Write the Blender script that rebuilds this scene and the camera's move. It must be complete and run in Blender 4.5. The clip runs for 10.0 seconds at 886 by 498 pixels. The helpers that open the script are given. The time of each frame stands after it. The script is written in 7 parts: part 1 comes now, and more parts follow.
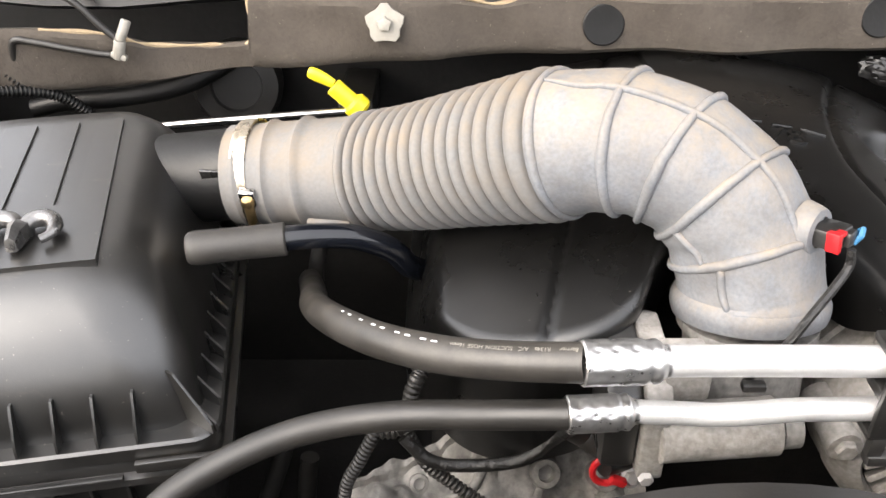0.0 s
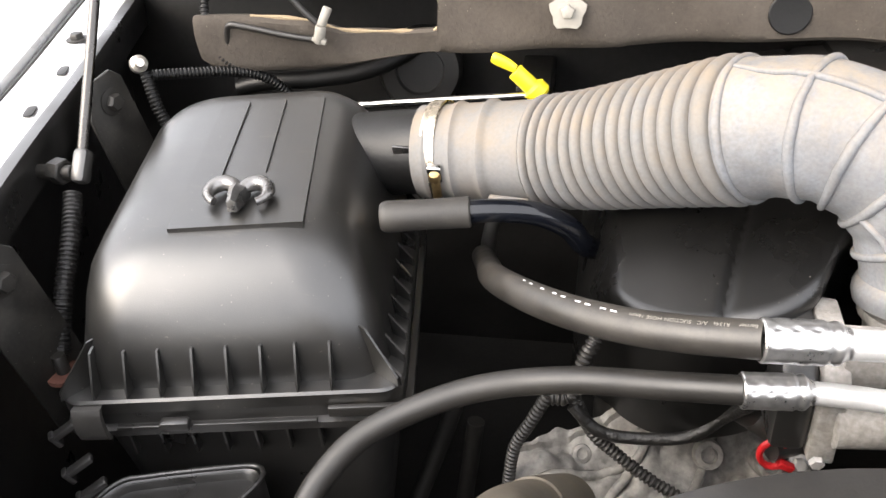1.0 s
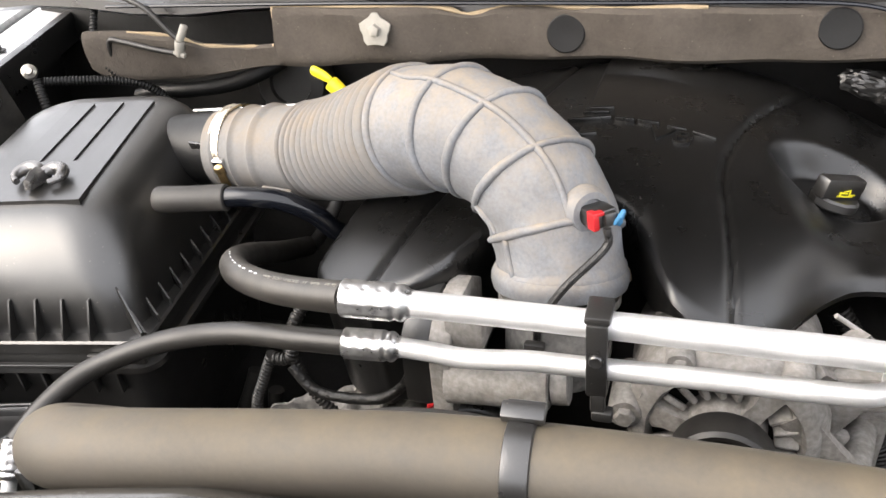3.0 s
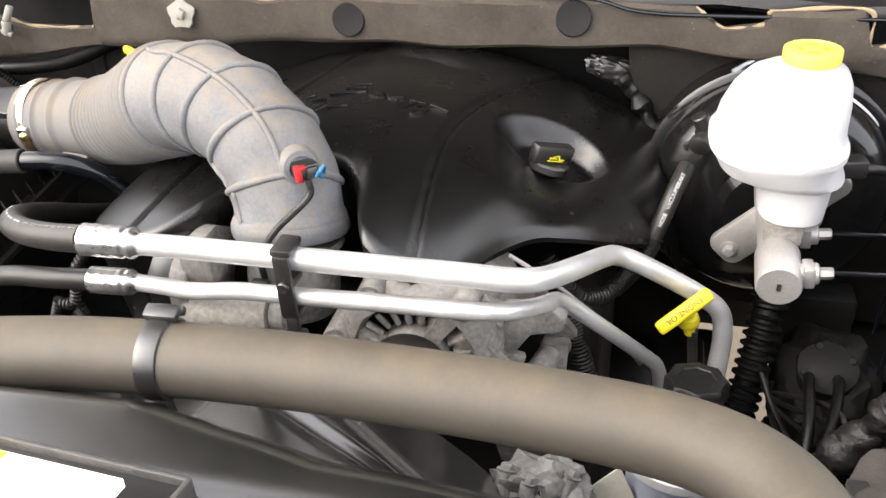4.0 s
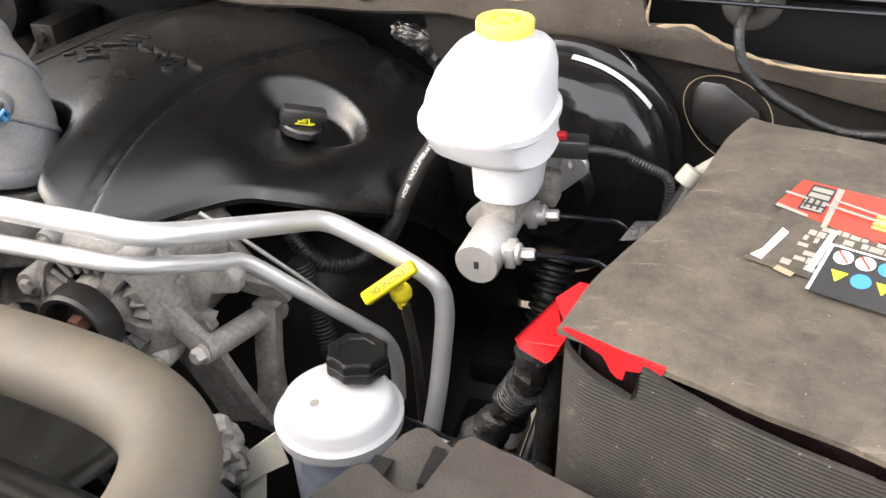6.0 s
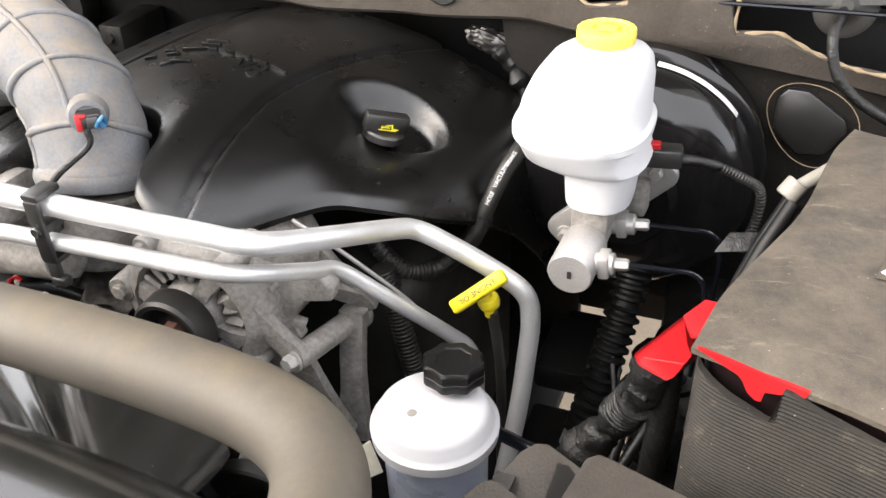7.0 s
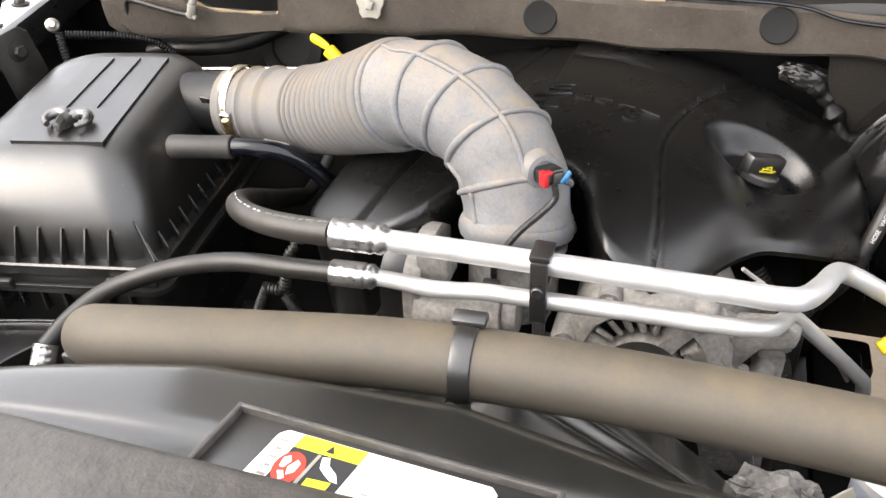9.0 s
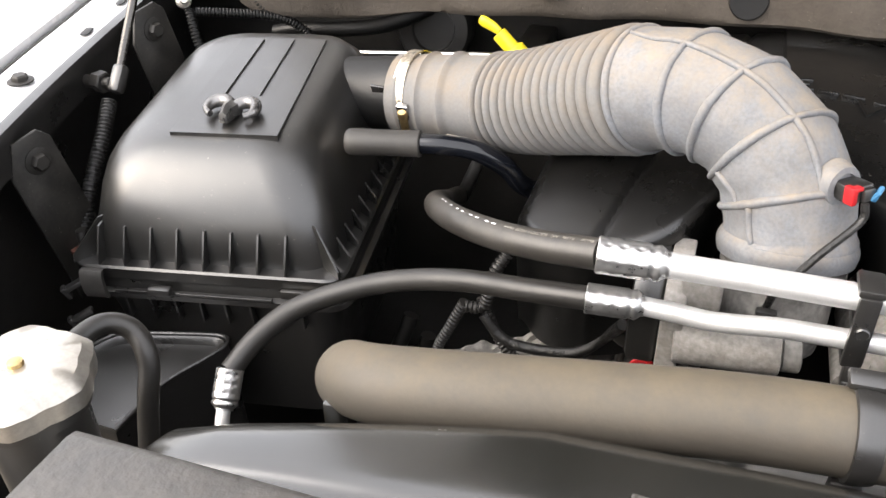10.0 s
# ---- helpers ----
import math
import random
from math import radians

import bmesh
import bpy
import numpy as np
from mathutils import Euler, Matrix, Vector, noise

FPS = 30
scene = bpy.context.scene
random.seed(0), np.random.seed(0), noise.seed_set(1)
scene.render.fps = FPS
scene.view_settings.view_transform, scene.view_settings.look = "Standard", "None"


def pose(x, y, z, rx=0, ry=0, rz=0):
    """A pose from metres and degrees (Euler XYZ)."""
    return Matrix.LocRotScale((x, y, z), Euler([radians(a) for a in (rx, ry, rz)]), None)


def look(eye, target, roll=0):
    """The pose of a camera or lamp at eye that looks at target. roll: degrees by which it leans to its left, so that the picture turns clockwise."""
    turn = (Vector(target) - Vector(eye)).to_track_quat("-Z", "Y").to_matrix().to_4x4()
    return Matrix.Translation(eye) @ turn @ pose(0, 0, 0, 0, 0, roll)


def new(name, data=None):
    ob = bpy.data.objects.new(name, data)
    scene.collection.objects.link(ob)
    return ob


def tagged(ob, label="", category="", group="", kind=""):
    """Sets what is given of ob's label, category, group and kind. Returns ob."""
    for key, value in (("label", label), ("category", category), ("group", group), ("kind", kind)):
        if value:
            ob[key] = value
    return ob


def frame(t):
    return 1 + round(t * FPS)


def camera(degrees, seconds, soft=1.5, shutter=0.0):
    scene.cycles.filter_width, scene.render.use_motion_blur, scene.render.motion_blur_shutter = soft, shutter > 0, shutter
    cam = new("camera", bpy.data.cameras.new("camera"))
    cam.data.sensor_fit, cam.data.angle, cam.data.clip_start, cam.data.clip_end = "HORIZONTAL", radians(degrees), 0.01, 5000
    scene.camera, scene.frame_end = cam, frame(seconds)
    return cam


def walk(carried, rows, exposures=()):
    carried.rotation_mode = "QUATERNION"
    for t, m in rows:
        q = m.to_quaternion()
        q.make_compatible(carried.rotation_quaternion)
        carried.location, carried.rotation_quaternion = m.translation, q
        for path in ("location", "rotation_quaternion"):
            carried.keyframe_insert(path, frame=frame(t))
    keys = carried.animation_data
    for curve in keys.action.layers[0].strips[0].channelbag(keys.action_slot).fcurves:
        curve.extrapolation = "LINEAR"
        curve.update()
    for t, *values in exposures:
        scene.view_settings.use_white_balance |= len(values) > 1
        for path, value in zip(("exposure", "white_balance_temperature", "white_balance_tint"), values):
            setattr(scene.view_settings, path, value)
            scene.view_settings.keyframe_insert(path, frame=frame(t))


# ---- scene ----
cam = camera(54.8, 10.0)
PATH = [
    (0, (0.009, 0.018, 1.55), (-0.013, 1.687, 0.449), -0.2),
    (0.5, (-0.03, 0.002, 1.554), (-0.226, 1.65, 0.438), -1.6),
    (1, (-0.012, -0.022, 1.56), (-0.374, 1.604, 0.452), -3.8),
    (1.5, (0.063, -0.03, 1.55), (-0.442, 1.556, 0.441), -6.1),
    (2, (0.157, -0.035, 1.565), (-0.42, 1.538, 0.473), -5.7),
    (2.2, (0.192, -0.041, 1.567), (-0.406, 1.532, 0.486), -5.3),
    (3.3, (0.369, -0.066, 1.561), (-0.211, 1.544, 0.527), -5.8),
    (3.5, (0.406, -0.084, 1.572), (-0.135, 1.531, 0.523), -4.9),
    (4, (0.523, -0.114, 1.579), (0.068, 1.517, 0.515), -3.2),
    (4.5, (0.634, -0.104, 1.57), (0.182, 1.518, 0.491), -2.7),
    (5, (0.742, -0.068, 1.561), (0.208, 1.506, 0.447), -2.1),
    (5.5, (0.809, -0.036, 1.551), (0.234, 1.52, 0.434), -2.0),
    (5.7, (0.827, -0.027, 1.551), (0.251, 1.536, 0.444), -1.9),
    (6.8, (0.793, -0.018, 1.566), (0.179, 1.527, 0.455), -1.9),
    (7, (0.764, -0.034, 1.563), (0.143, 1.507, 0.449), -2.1),
    (7.5, (0.68, -0.086, 1.581), (0.082, 1.451, 0.45), -3.1),
    (8, (0.568, -0.162, 1.597), (0.036, 1.414, 0.486), -1.9),
    (8.5, (0.479, -0.192, 1.619), (-0.046, 1.397, 0.524), -1.5),
    (9, (0.366, -0.153, 1.607), (-0.183, 1.425, 0.507), -2.3),
    (9.5, (0.224, -0.104, 1.598), (-0.356, 1.447, 0.477), -2.5),
    (10, (0.148, -0.115, 1.579), (-0.414, 1.432, 0.444), -1.6),
]
EXPOSURE = 1.84  # stops; the phone camera drifts a little on the way
DRIFT = [(0.0, 0.08), (0.5, 0.13), (1.0, 0.11), (1.5, 0.04), (2.0, -0.06), (3.5, -0.14), (4.0, -0.13), (5.0, -0.03), (5.5, 0.0), (7.0, 0.0), (7.5, -0.05), (8.0, -0.02), (8.5, -0.08), (9.0, -0.13), (10.0, -0.12)]
walk(cam, [(t, look(eye, target, roll)) for t, eye, target, roll in PATH], [(t, EXPOSURE + stops) for t, stops in DRIFT])

# ---- world and light ----
TONE = 0.80  # overall depth of the paints and dirt
world = bpy.data.worlds.new("sky")
scene.world = world
world.use_nodes = True
wn = world.node_tree.nodes
sky = wn.new("ShaderNodeTexSky")
sky.sky_type = "NISHITA"
sky.sun_disc = False
sky.sun_elevation = radians(38)
sky.sun_rotation = radians(234)
sky.air_density = 1.0
sky.dust_density = 6.0
sky.ozone_density = 0.6
wn["Background"].inputs["Strength"].default_value = 0.06
world.node_tree.links.new(sky.outputs["Color"], wn["Background"].inputs["Color"])
# an even white cloud layer in front of the clear sky
cloud = wn.new("ShaderNodeBackground")
cloud.inputs["Color"].default_value = (1.0, 0.975, 0.98, 1)
cloud.inputs["Strength"].default_value = 0.9
both = wn.new("ShaderNodeAddShader")
world.node_tree.links.new(wn["Background"].outputs[0], both.inputs[0])
world.node_tree.links.new(cloud.outputs[0], both.inputs[1])
world.node_tree.links.new(both.outputs[0], wn["World Output"].inputs["Surface"])
sun_data = bpy.data.lights.new("sun", "SUN")
sun_data.energy = 1.1
sun_data.angle = radians(58)
sun_data.color = (1.0, 0.98, 0.96)
sun = new("sun", sun_data)
sun.matrix_world = look((-2.5, -1.3, 3.6), (0.0, 0.5, 1.1))

# ---- materials ----
MATS = {}


def material(name, base, rough=0.5, metal=0.0, dust=None, dust_amount=0.0, grain=400.0, bump=0.15, blotch=14.0,
             vary=0.25, coat=0.0, spec=0.5, sub=0.0, rough_vary=0.12, up_bias=0.0, specks=0.0, scuff=0.0, crumple=0.0, coat_rough=0.08):
    """A surface with colour blotches, fine grain, patchy dust and uneven gloss, at real size."""
    base = tuple(c * TONE for c in base)
    dust = tuple(c * TONE for c in dust) if dust else None
    m = bpy.data.materials.new(name)
    m.use_nodes = True
    nt = m.node_tree
    n, l = nt.nodes, nt.links
    p = n["Principled BSDF"]
    geo = n.new("ShaderNodeTexCoord")
    info = n.new("ShaderNodeObjectInfo")

    def noise_node(scale, detail=4.0, rgh=0.55):
        t = n.new("ShaderNodeTexNoise")
        t.inputs["Scale"].default_value = scale
        t.inputs["Detail"].default_value = detail
        t.inputs["Roughness"].default_value = rgh
        l.new(geo.outputs["Object"], t.inputs["Vector"])
        return t

    big, fine = noise_node(blotch, 5.0, 0.6), noise_node(grain, 2.0)
    ramp = n.new("ShaderNodeMapRange")
    ramp.inputs["From Min"].default_value, ramp.inputs["From Max"].default_value = 0.3, 0.7
    ramp.inputs["To Min"].default_value, ramp.inputs["To Max"].default_value = 1 - vary, 1 + vary
    l.new(big.outputs["Fac"], ramp.inputs["Value"])
    ramp2 = n.new("ShaderNodeMapRange")
    ramp2.inputs["From Min"].default_value, ramp2.inputs["From Max"].default_value = 0.3, 0.7
    ramp2.inputs["To Min"].default_value, ramp2.inputs["To Max"].default_value = 1 - vary * 0.5, 1 + vary * 0.5
    l.new(fine.outputs["Fac"], ramp2.inputs["Value"])
    mul = n.new("ShaderNodeMath")
    mul.operation = "MULTIPLY"
    l.new(ramp.outputs["Result"], mul.inputs[0])
    l.new(ramp2.outputs["Result"], mul.inputs[1])
    tone = n.new("ShaderNodeVectorMath")
    tone.operation = "SCALE"
    tone.inputs[0].default_value = base
    l.new(mul.outputs["Value"], tone.inputs["Scale"])
    colour = tone.outputs["Vector"]
    rmap = n.new("ShaderNodeMapRange")
    rmap.inputs["From Min"].default_value, rmap.inputs["From Max"].default_value = 0.3, 0.7
    rmap.inputs["To Min"].default_value = max(0.03, rough - rough_vary)
    rmap.inputs["To Max"].default_value = min(1.0, rough + rough_vary)
    l.new(big.outputs["Fac"], rmap.inputs["Value"])
    rsock = rmap.outputs["Result"]
    if dust:
        d1 = noise_node(blotch * 2.3, 8.0, 0.7)
        dm = n.new("ShaderNodeMapRange")
        dm.inputs["From Min"].default_value, dm.inputs["From Max"].default_value = 0.38, 0.68
        dm.inputs["To Min"].default_value, dm.inputs["To Max"].default_value = dust_amount * 0.25, dust_amount
        l.new(d1.outputs["Fac"], dm.inputs["Value"])
        amount = dm.outputs["Result"]
        if up_bias:  # more of the dust colour on faces that point upwards
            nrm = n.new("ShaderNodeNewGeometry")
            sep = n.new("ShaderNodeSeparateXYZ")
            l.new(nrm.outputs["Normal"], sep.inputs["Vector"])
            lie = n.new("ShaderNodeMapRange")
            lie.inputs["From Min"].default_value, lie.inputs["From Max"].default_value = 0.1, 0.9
            lie.inputs["To Min"].default_value, lie.inputs["To Max"].default_value = 1 - up_bias, 1.0
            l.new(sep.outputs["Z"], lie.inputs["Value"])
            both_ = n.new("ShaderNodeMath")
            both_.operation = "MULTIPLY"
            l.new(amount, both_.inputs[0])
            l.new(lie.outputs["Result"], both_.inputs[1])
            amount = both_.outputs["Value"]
        mix = n.new("ShaderNodeMix")
        mix.data_type = "RGBA"
        l.new(amount, mix.inputs["Factor"])
        l.new(colour, mix.inputs["A"])
        mix.inputs["B"].default_value = (*dust, 1)
        colour = mix.outputs["Result"]
        rm2 = n.new("ShaderNodeMix")
        l.new(amount, rm2.inputs["Factor"])
        l.new(rsock, rm2.inputs["A"])
        rm2.inputs["B"].default_value = 0.9
        rsock = rm2.outputs["Result"]
    if specks:  # scattered grains of pale dirt
        grains = noise_node(430.0, 1.0)
        sm_ = n.new("ShaderNodeMapRange")
        sm_.inputs["From Min"].default_value, sm_.inputs["From Max"].default_value = 0.755, 0.80
        sm_.inputs["To Min"].default_value, sm_.inputs["To Max"].default_value = 0.0, specks
        l.new(grains.outputs["Fac"], sm_.inputs["Value"])
        mx = n.new("ShaderNodeMix")
        mx.data_type = "RGBA"
        l.new(sm_.outputs["Result"], mx.inputs["Factor"])
        l.new(colour, mx.inputs["A"])
        mx.inputs["B"].default_value = (0.42, 0.38, 0.32, 1)
        colour = mx.outputs["Result"]
    if scuff:  # long pale rub marks
        stretch = n.new("ShaderNodeMapping")
        stretch.inputs["Scale"].default_value = (1.0, 5.0, 2.0)
        stretch.inputs["Rotation"].default_value = (0.0, 0.0, 0.6)
        l.new(geo.outputs["Object"], stretch.inputs["Vector"])
        rub = noise_node(18.0, 6.0, 0.75)
        l.new(stretch.outputs["Vector"], rub.inputs["Vector"])
        um = n.new("ShaderNodeMapRange")
        um.inputs["From Min"].default_value, um.inputs["From Max"].default_value = 0.60, 0.78
        um.inputs["To Min"].default_value, um.inputs["To Max"].default_value = 0.0, scuff
        l.new(rub.outputs["Fac"], um.inputs["Value"])
        mu = n.new("ShaderNodeMix")
        mu.data_type = "RGBA"
        l.new(um.outputs["Result"], mu.inputs["Factor"])
        l.new(colour, mu.inputs["A"])
        mu.inputs["B"].default_value = (0.24, 0.20, 0.15, 1)
        colour = mu.outputs["Result"]
    l.new(colour, p.inputs["Base Color"])
    l.new(rsock, p.inputs["Roughness"])
    p.inputs["Metallic"].default_value = metal
    p.inputs["Coat Weight"].default_value = coat
    p.inputs["Coat Roughness"].default_value = coat_rough
    p.inputs["Specular IOR Level"].default_value = spec
    if sub:
        p.inputs["Subsurface Weight"].default_value = sub
        p.inputs["Subsurface Radius"].default_value = (0.01, 0.01, 0.012)
    if bump:
        b = n.new("ShaderNodeBump")
        b.inputs["Strength"].default_value = bump
        b.inputs["Distance"].default_value = 0.0006
        l.new(fine.outputs["Fac"], b.inputs["Height"])
        l.new(b.outputs["Normal"], p.inputs["Normal"])
        if crumple:  # broad soft creases under the grain
            folds = noise_node(blotch * 2.2, 6.0, 0.62)
            folds.inputs["Distortion"].default_value = 0.15
            b2 = n.new("ShaderNodeBump")
            b2.inputs["Strength"].default_value = 0.8
            b2.inputs["Distance"].default_value = crumple
            l.new(folds.outputs["Fac"], b2.inputs["Height"])
            l.new(b2.outputs["Normal"], b.inputs["Normal"])
    MATS[name] = m
    return m


DUST = (0.25, 0.22, 0.18)
M_LID = material("satin_black_lid", (0.008, 0.0078, 0.0075), 0.35, grain=900, bump=0.14, vary=0.2, dust=DUST, dust_amount=0.035, rough_vary=0.06, spec=0.7, specks=0.25, scuff=0.12, coat=0.5, coat_rough=0.32)
M_BLACK = material("black_plastic", (0.016, 0.0154, 0.0149), 0.34, grain=700, bump=0.12, vary=0.25, dust=DUST, dust_amount=0.025, spec=0.9, specks=0.2)
M_COVER = material("grained_black_cover", (0.0038, 0.0037, 0.0036), 0.30, grain=1400, bump=0.25, vary=0.25, dust=DUST, dust_amount=0.006, rough_vary=0.06, spec=0.62, specks=0.2)
M_GLOSS = material("gloss_black_plastic", (0.005, 0.006, 0.009), 0.16, grain=500, bump=0.03, vary=0.2, rough_vary=0.05)
M_SHROUD = material("smooth_black_shroud", (0.012, 0.0122, 0.0108), 0.22, grain=300, bump=0.03, vary=0.25, dust=DUST, dust_amount=0.03, rough_vary=0.05, spec=1.0, coat=0.2, coat_rough=0.20)
M_MATTE = material("rough_textured_black", (0.040, 0.037, 0.035), 0.42, grain=210, bump=1.0, blotch=34, vary=0.40, dust=DUST, dust_amount=0.14, spec=0.7)
M_RUBBER = material("black_rubber", (0.012, 0.0114, 0.0108), 0.45, grain=600, bump=0.15, vary=0.25, dust=DUST, dust_amount=0.05)
M_ACHOSE = material("grey_black_hose", (0.020, 0.0185, 0.017), 0.42, grain=600, bump=0.15, blotch=20, vary=0.3, dust=DUST, dust_amount=0.20, up_bias=0.6)
M_PLATE = material("grained_brown_black", (0.042, 0.0355, 0.0295), 0.62, grain=500, bump=0.7, blotch=30, vary=0.25, dust=DUST, dust_amount=0.12, spec=0.45)
M_BOOT = material("dull_black_boot", (0.0055, 0.0053, 0.0051), 0.5, grain=300, bump=0.3, vary=0.3, spec=0.35)
M_SLEEVE = material("grey_rubber_sleeve", (0.018, 0.017, 0.016), 0.6, grain=500, bump=0.2, vary=0.25, dust=DUST, dust_amount=0.10)
M_TUBE = material("dusty_grey_rubber", (0.15, 0.155, 0.16), 0.75, grain=350, bump=0.25, blotch=12, vary=0.16, dust=(0.235, 0.185, 0.130), dust_amount=0.9, up_bias=0.65)
M_ELBOW = material("mottled_blue_grey_rubber", (0.150, 0.162, 0.180), 0.66, grain=350, bump=0.35, blotch=26, vary=0.28, dust=(0.285, 0.235, 0.175), dust_amount=0.95, up_bias=0.75)
M_HOSE = material("dusty_brown_hose", (0.064, 0.056, 0.045), 0.58, grain=300, bump=0.15, blotch=9, vary=0.12, dust=(0.195, 0.150, 0.085), dust_amount=0.45, up_bias=0.95)
M_ALU = material("aluminium_pipe", (0.93, 0.925, 0.915), 0.46, 0.72, grain=500, bump=0.06, blotch=30, vary=0.06, rough_vary=0.07)
M_RUST = material("dull_red_rust", (0.12, 0.045, 0.03), 0.8, grain=200, bump=0.4, vary=0.3)
M_CAST = material("cast_aluminium", (0.34, 0.325, 0.305), 0.55, 0.25, grain=220, bump=0.9, blotch=55, vary=0.36, dust=(0.28, 0.25, 0.22), dust_amount=0.55)
M_CASTD = material("dirty_cast_metal", (0.17, 0.164, 0.155), 0.60, 0.3, grain=180, bump=0.9, blotch=38, vary=0.75, dust=(0.40, 0.38, 0.35), dust_amount=0.6)
M_MACH = material("machined_aluminium", (0.56, 0.54, 0.52), 0.48, 0.6, grain=400, bump=0.15, blotch=30, vary=0.12)
M_STEEL = material("dark_steel", (0.014, 0.0137, 0.0132), 0.5, 0.3, grain=250, bump=0.3, vary=0.4, dust=DUST, dust_amount=0.12, specks=0.3)
M_CHROME = material("bright_steel", (0.75, 0.74, 0.72), 0.2, 1.0, grain=300, bump=0.05, vary=0.1, rough_vary=0.06)
M_ROD = material("dark_chrome_rod", (0.11, 0.105, 0.10), 0.28, 1.0, grain=300, bump=0.03, vary=0.1)
M_CAPMETAL = material("dull_plated_cap", (0.50, 0.47, 0.42), 0.38, 0.85, grain=300, bump=0.1, blotch=30, vary=0.18)
M_CLAMP = material("clamp_steel", (0.70, 0.62, 0.50), 0.28, 1.0, grain=300, bump=0.05, blotch=60, vary=0.25)
M_BRASS = material("yellow_zinc_screw", (0.62, 0.45, 0.22), 0.35, 1.0, grain=300, bump=0.1, vary=0.2)
M_FELT = material("grey_brown_felt", (0.062, 0.053, 0.044), 0.95, grain=260, bump=1.0, blotch=12, vary=0.22, dust=(0.105, 0.09, 0.075), dust_amount=0.6, spec=0.2, specks=0.3, scuff=0.15, crumple=0.004)
# darkened felt: shade painted into the lower sheet; also the hood liner
M_FELTD = material("liner_and_shaded_felt", (0.016, 0.0145, 0.013), 0.95, grain=260, bump=1.0, blotch=12, vary=0.25, dust=(0.04, 0.035, 0.029), dust_amount=0.3, spec=0.2, specks=0.2, crumple=0.004)
M_FERR = material("crimped_aluminium", (0.74, 0.73, 0.72), 0.32, 0.95, grain=300, bump=0.1, blotch=120, vary=0.12, rough_vary=0.08)
M_FELTEDGE = material("tan_felt_edge", (0.36, 0.28, 0.18), 0.95, grain=400, bump=0.8, vary=0.2, spec=0.2)
M_WHITE = material("white_plastic", (0.64, 0.64, 0.65), 0.38, grain=200, bump=0.05, vary=0.03, sub=0.15)
M_WHITEBLUE = material("milky_plastic", (0.66, 0.72, 0.88), 0.35, grain=200, bump=0.05, vary=0.08)
M_CREAM = material("off_white_plastic", (0.30, 0.285, 0.25), 0.55, grain=200, bump=0.1, vary=0.15, dust=DUST, dust_amount=0.3)
M_TAG = material("off_white_card", (0.52, 0.50, 0.42), 0.6, grain=200, bump=0.1, vary=0.12)
M_YELLOW = material("yellow_plastic", (0.80, 0.66, 0.02), 0.42, grain=200, bump=0.05, vary=0.06)
M_YELCAP = material("pale_yellow_cap", (0.82, 0.70, 0.12), 0.45, grain=200, bump=0.05, vary=0.05)
M_RED = material("red_plastic", (0.46, 0.012, 0.016), 0.4, grain=200, bump=0.06, vary=0.08)
M_BLUE = material("blue_plastic", (0.035, 0.16, 0.31), 0.45, grain=200, bump=0.05, vary=0.08)
M_BATTOP = material("dusty_battery_blanket", (0.040, 0.036, 0.031), 0.85, grain=900, bump=0.6, blotch=13, vary=0.35, dust=(0.21, 0.175, 0.13), dust_amount=0.46, spec=0.25, specks=0.35, scuff=0.6, crumple=0.004)
M_BATSIDE = material("woven_battery_wrap", (0.014, 0.0128, 0.011), 0.70, grain=700, bump=0.4, blotch=12, vary=0.25, dust=(0.13, 0.108, 0.08), dust_amount=0.17, spec=0.3, specks=0.4, scuff=0.3, crumple=0.003)
M_BATT = material("maroon_black_battery_case", (0.012, 0.007, 0.0075), 0.28, grain=300, bump=0.1, vary=0.3)
M_PAINT = material("pale_body_paint", (0.66, 0.66, 0.66), 0.3, 0.0, grain=300, bump=0.02, blotch=8, vary=0.05, coat=0.6)
M_BLACKPAINT = material("gloss_black_paint", (0.007, 0.007, 0.0077), 0.14, grain=300, bump=0.02, blotch=30, vary=0.2, coat=0.2, rough_vary=0.08, dust=DUST, dust_amount=0.02)
M_DARK = material("grimy_black_metal", (0.0090, 0.0086, 0.0081), 0.62, grain=150, bump=0.6, vary=0.5, dust=DUST, dust_amount=0.016, spec=0.3)
M_GROUND = material("sandy_concrete", (0.15, 0.121, 0.088), 0.95, grain=60, bump=0.6, blotch=3, vary=0.15, spec=0.2)
M_INK = material("white_ink", (0.75, 0.75, 0.75), 0.6, bump=0, vary=0.05)
M_BLACKINK = material("black_ink", (0.02, 0.02, 0.02), 0.6, bump=0, vary=0.05)
M_YELINK = material("yellow_ink", (0.80, 0.72, 0.03), 0.5, bump=0, vary=0.05)
M_REDINK = material("red_ink", (0.62, 0.05, 0.03), 0.5, bump=0, vary=0.08)
M_BLUEINK = material("blue_ink", (0.05, 0.25, 0.55), 0.5, bump=0, vary=0.05)
M_PAPER = material("white_label_paper", (0.82, 0.82, 0.81), 0.4, bump=0.02, vary=0.03)
M_FOIL = material("wrinkled_foil", (0.10, 0.097, 0.093), 0.35, 0.9, grain=40, bump=2.5, vary=0.3)
M_TAPE = material("black_cloth_tape", (0.0060, 0.0058, 0.0056), 0.40, grain=220, bump=1.0, vary=0.5, dust=DUST, dust_amount=0.025, blotch=40, crumple=0.004)
M_COPPER = material("red_cable", (0.5, 0.03, 0.05), 0.45, bump=0.05, vary=0.1)
M_EMBLEM = material("satin_grey_emblem", (0.20, 0.195, 0.19), 0.26, 0.85, grain=300, bump=0.1, vary=0.3)

# ---- mesh helpers ----
ORIGIN = {}


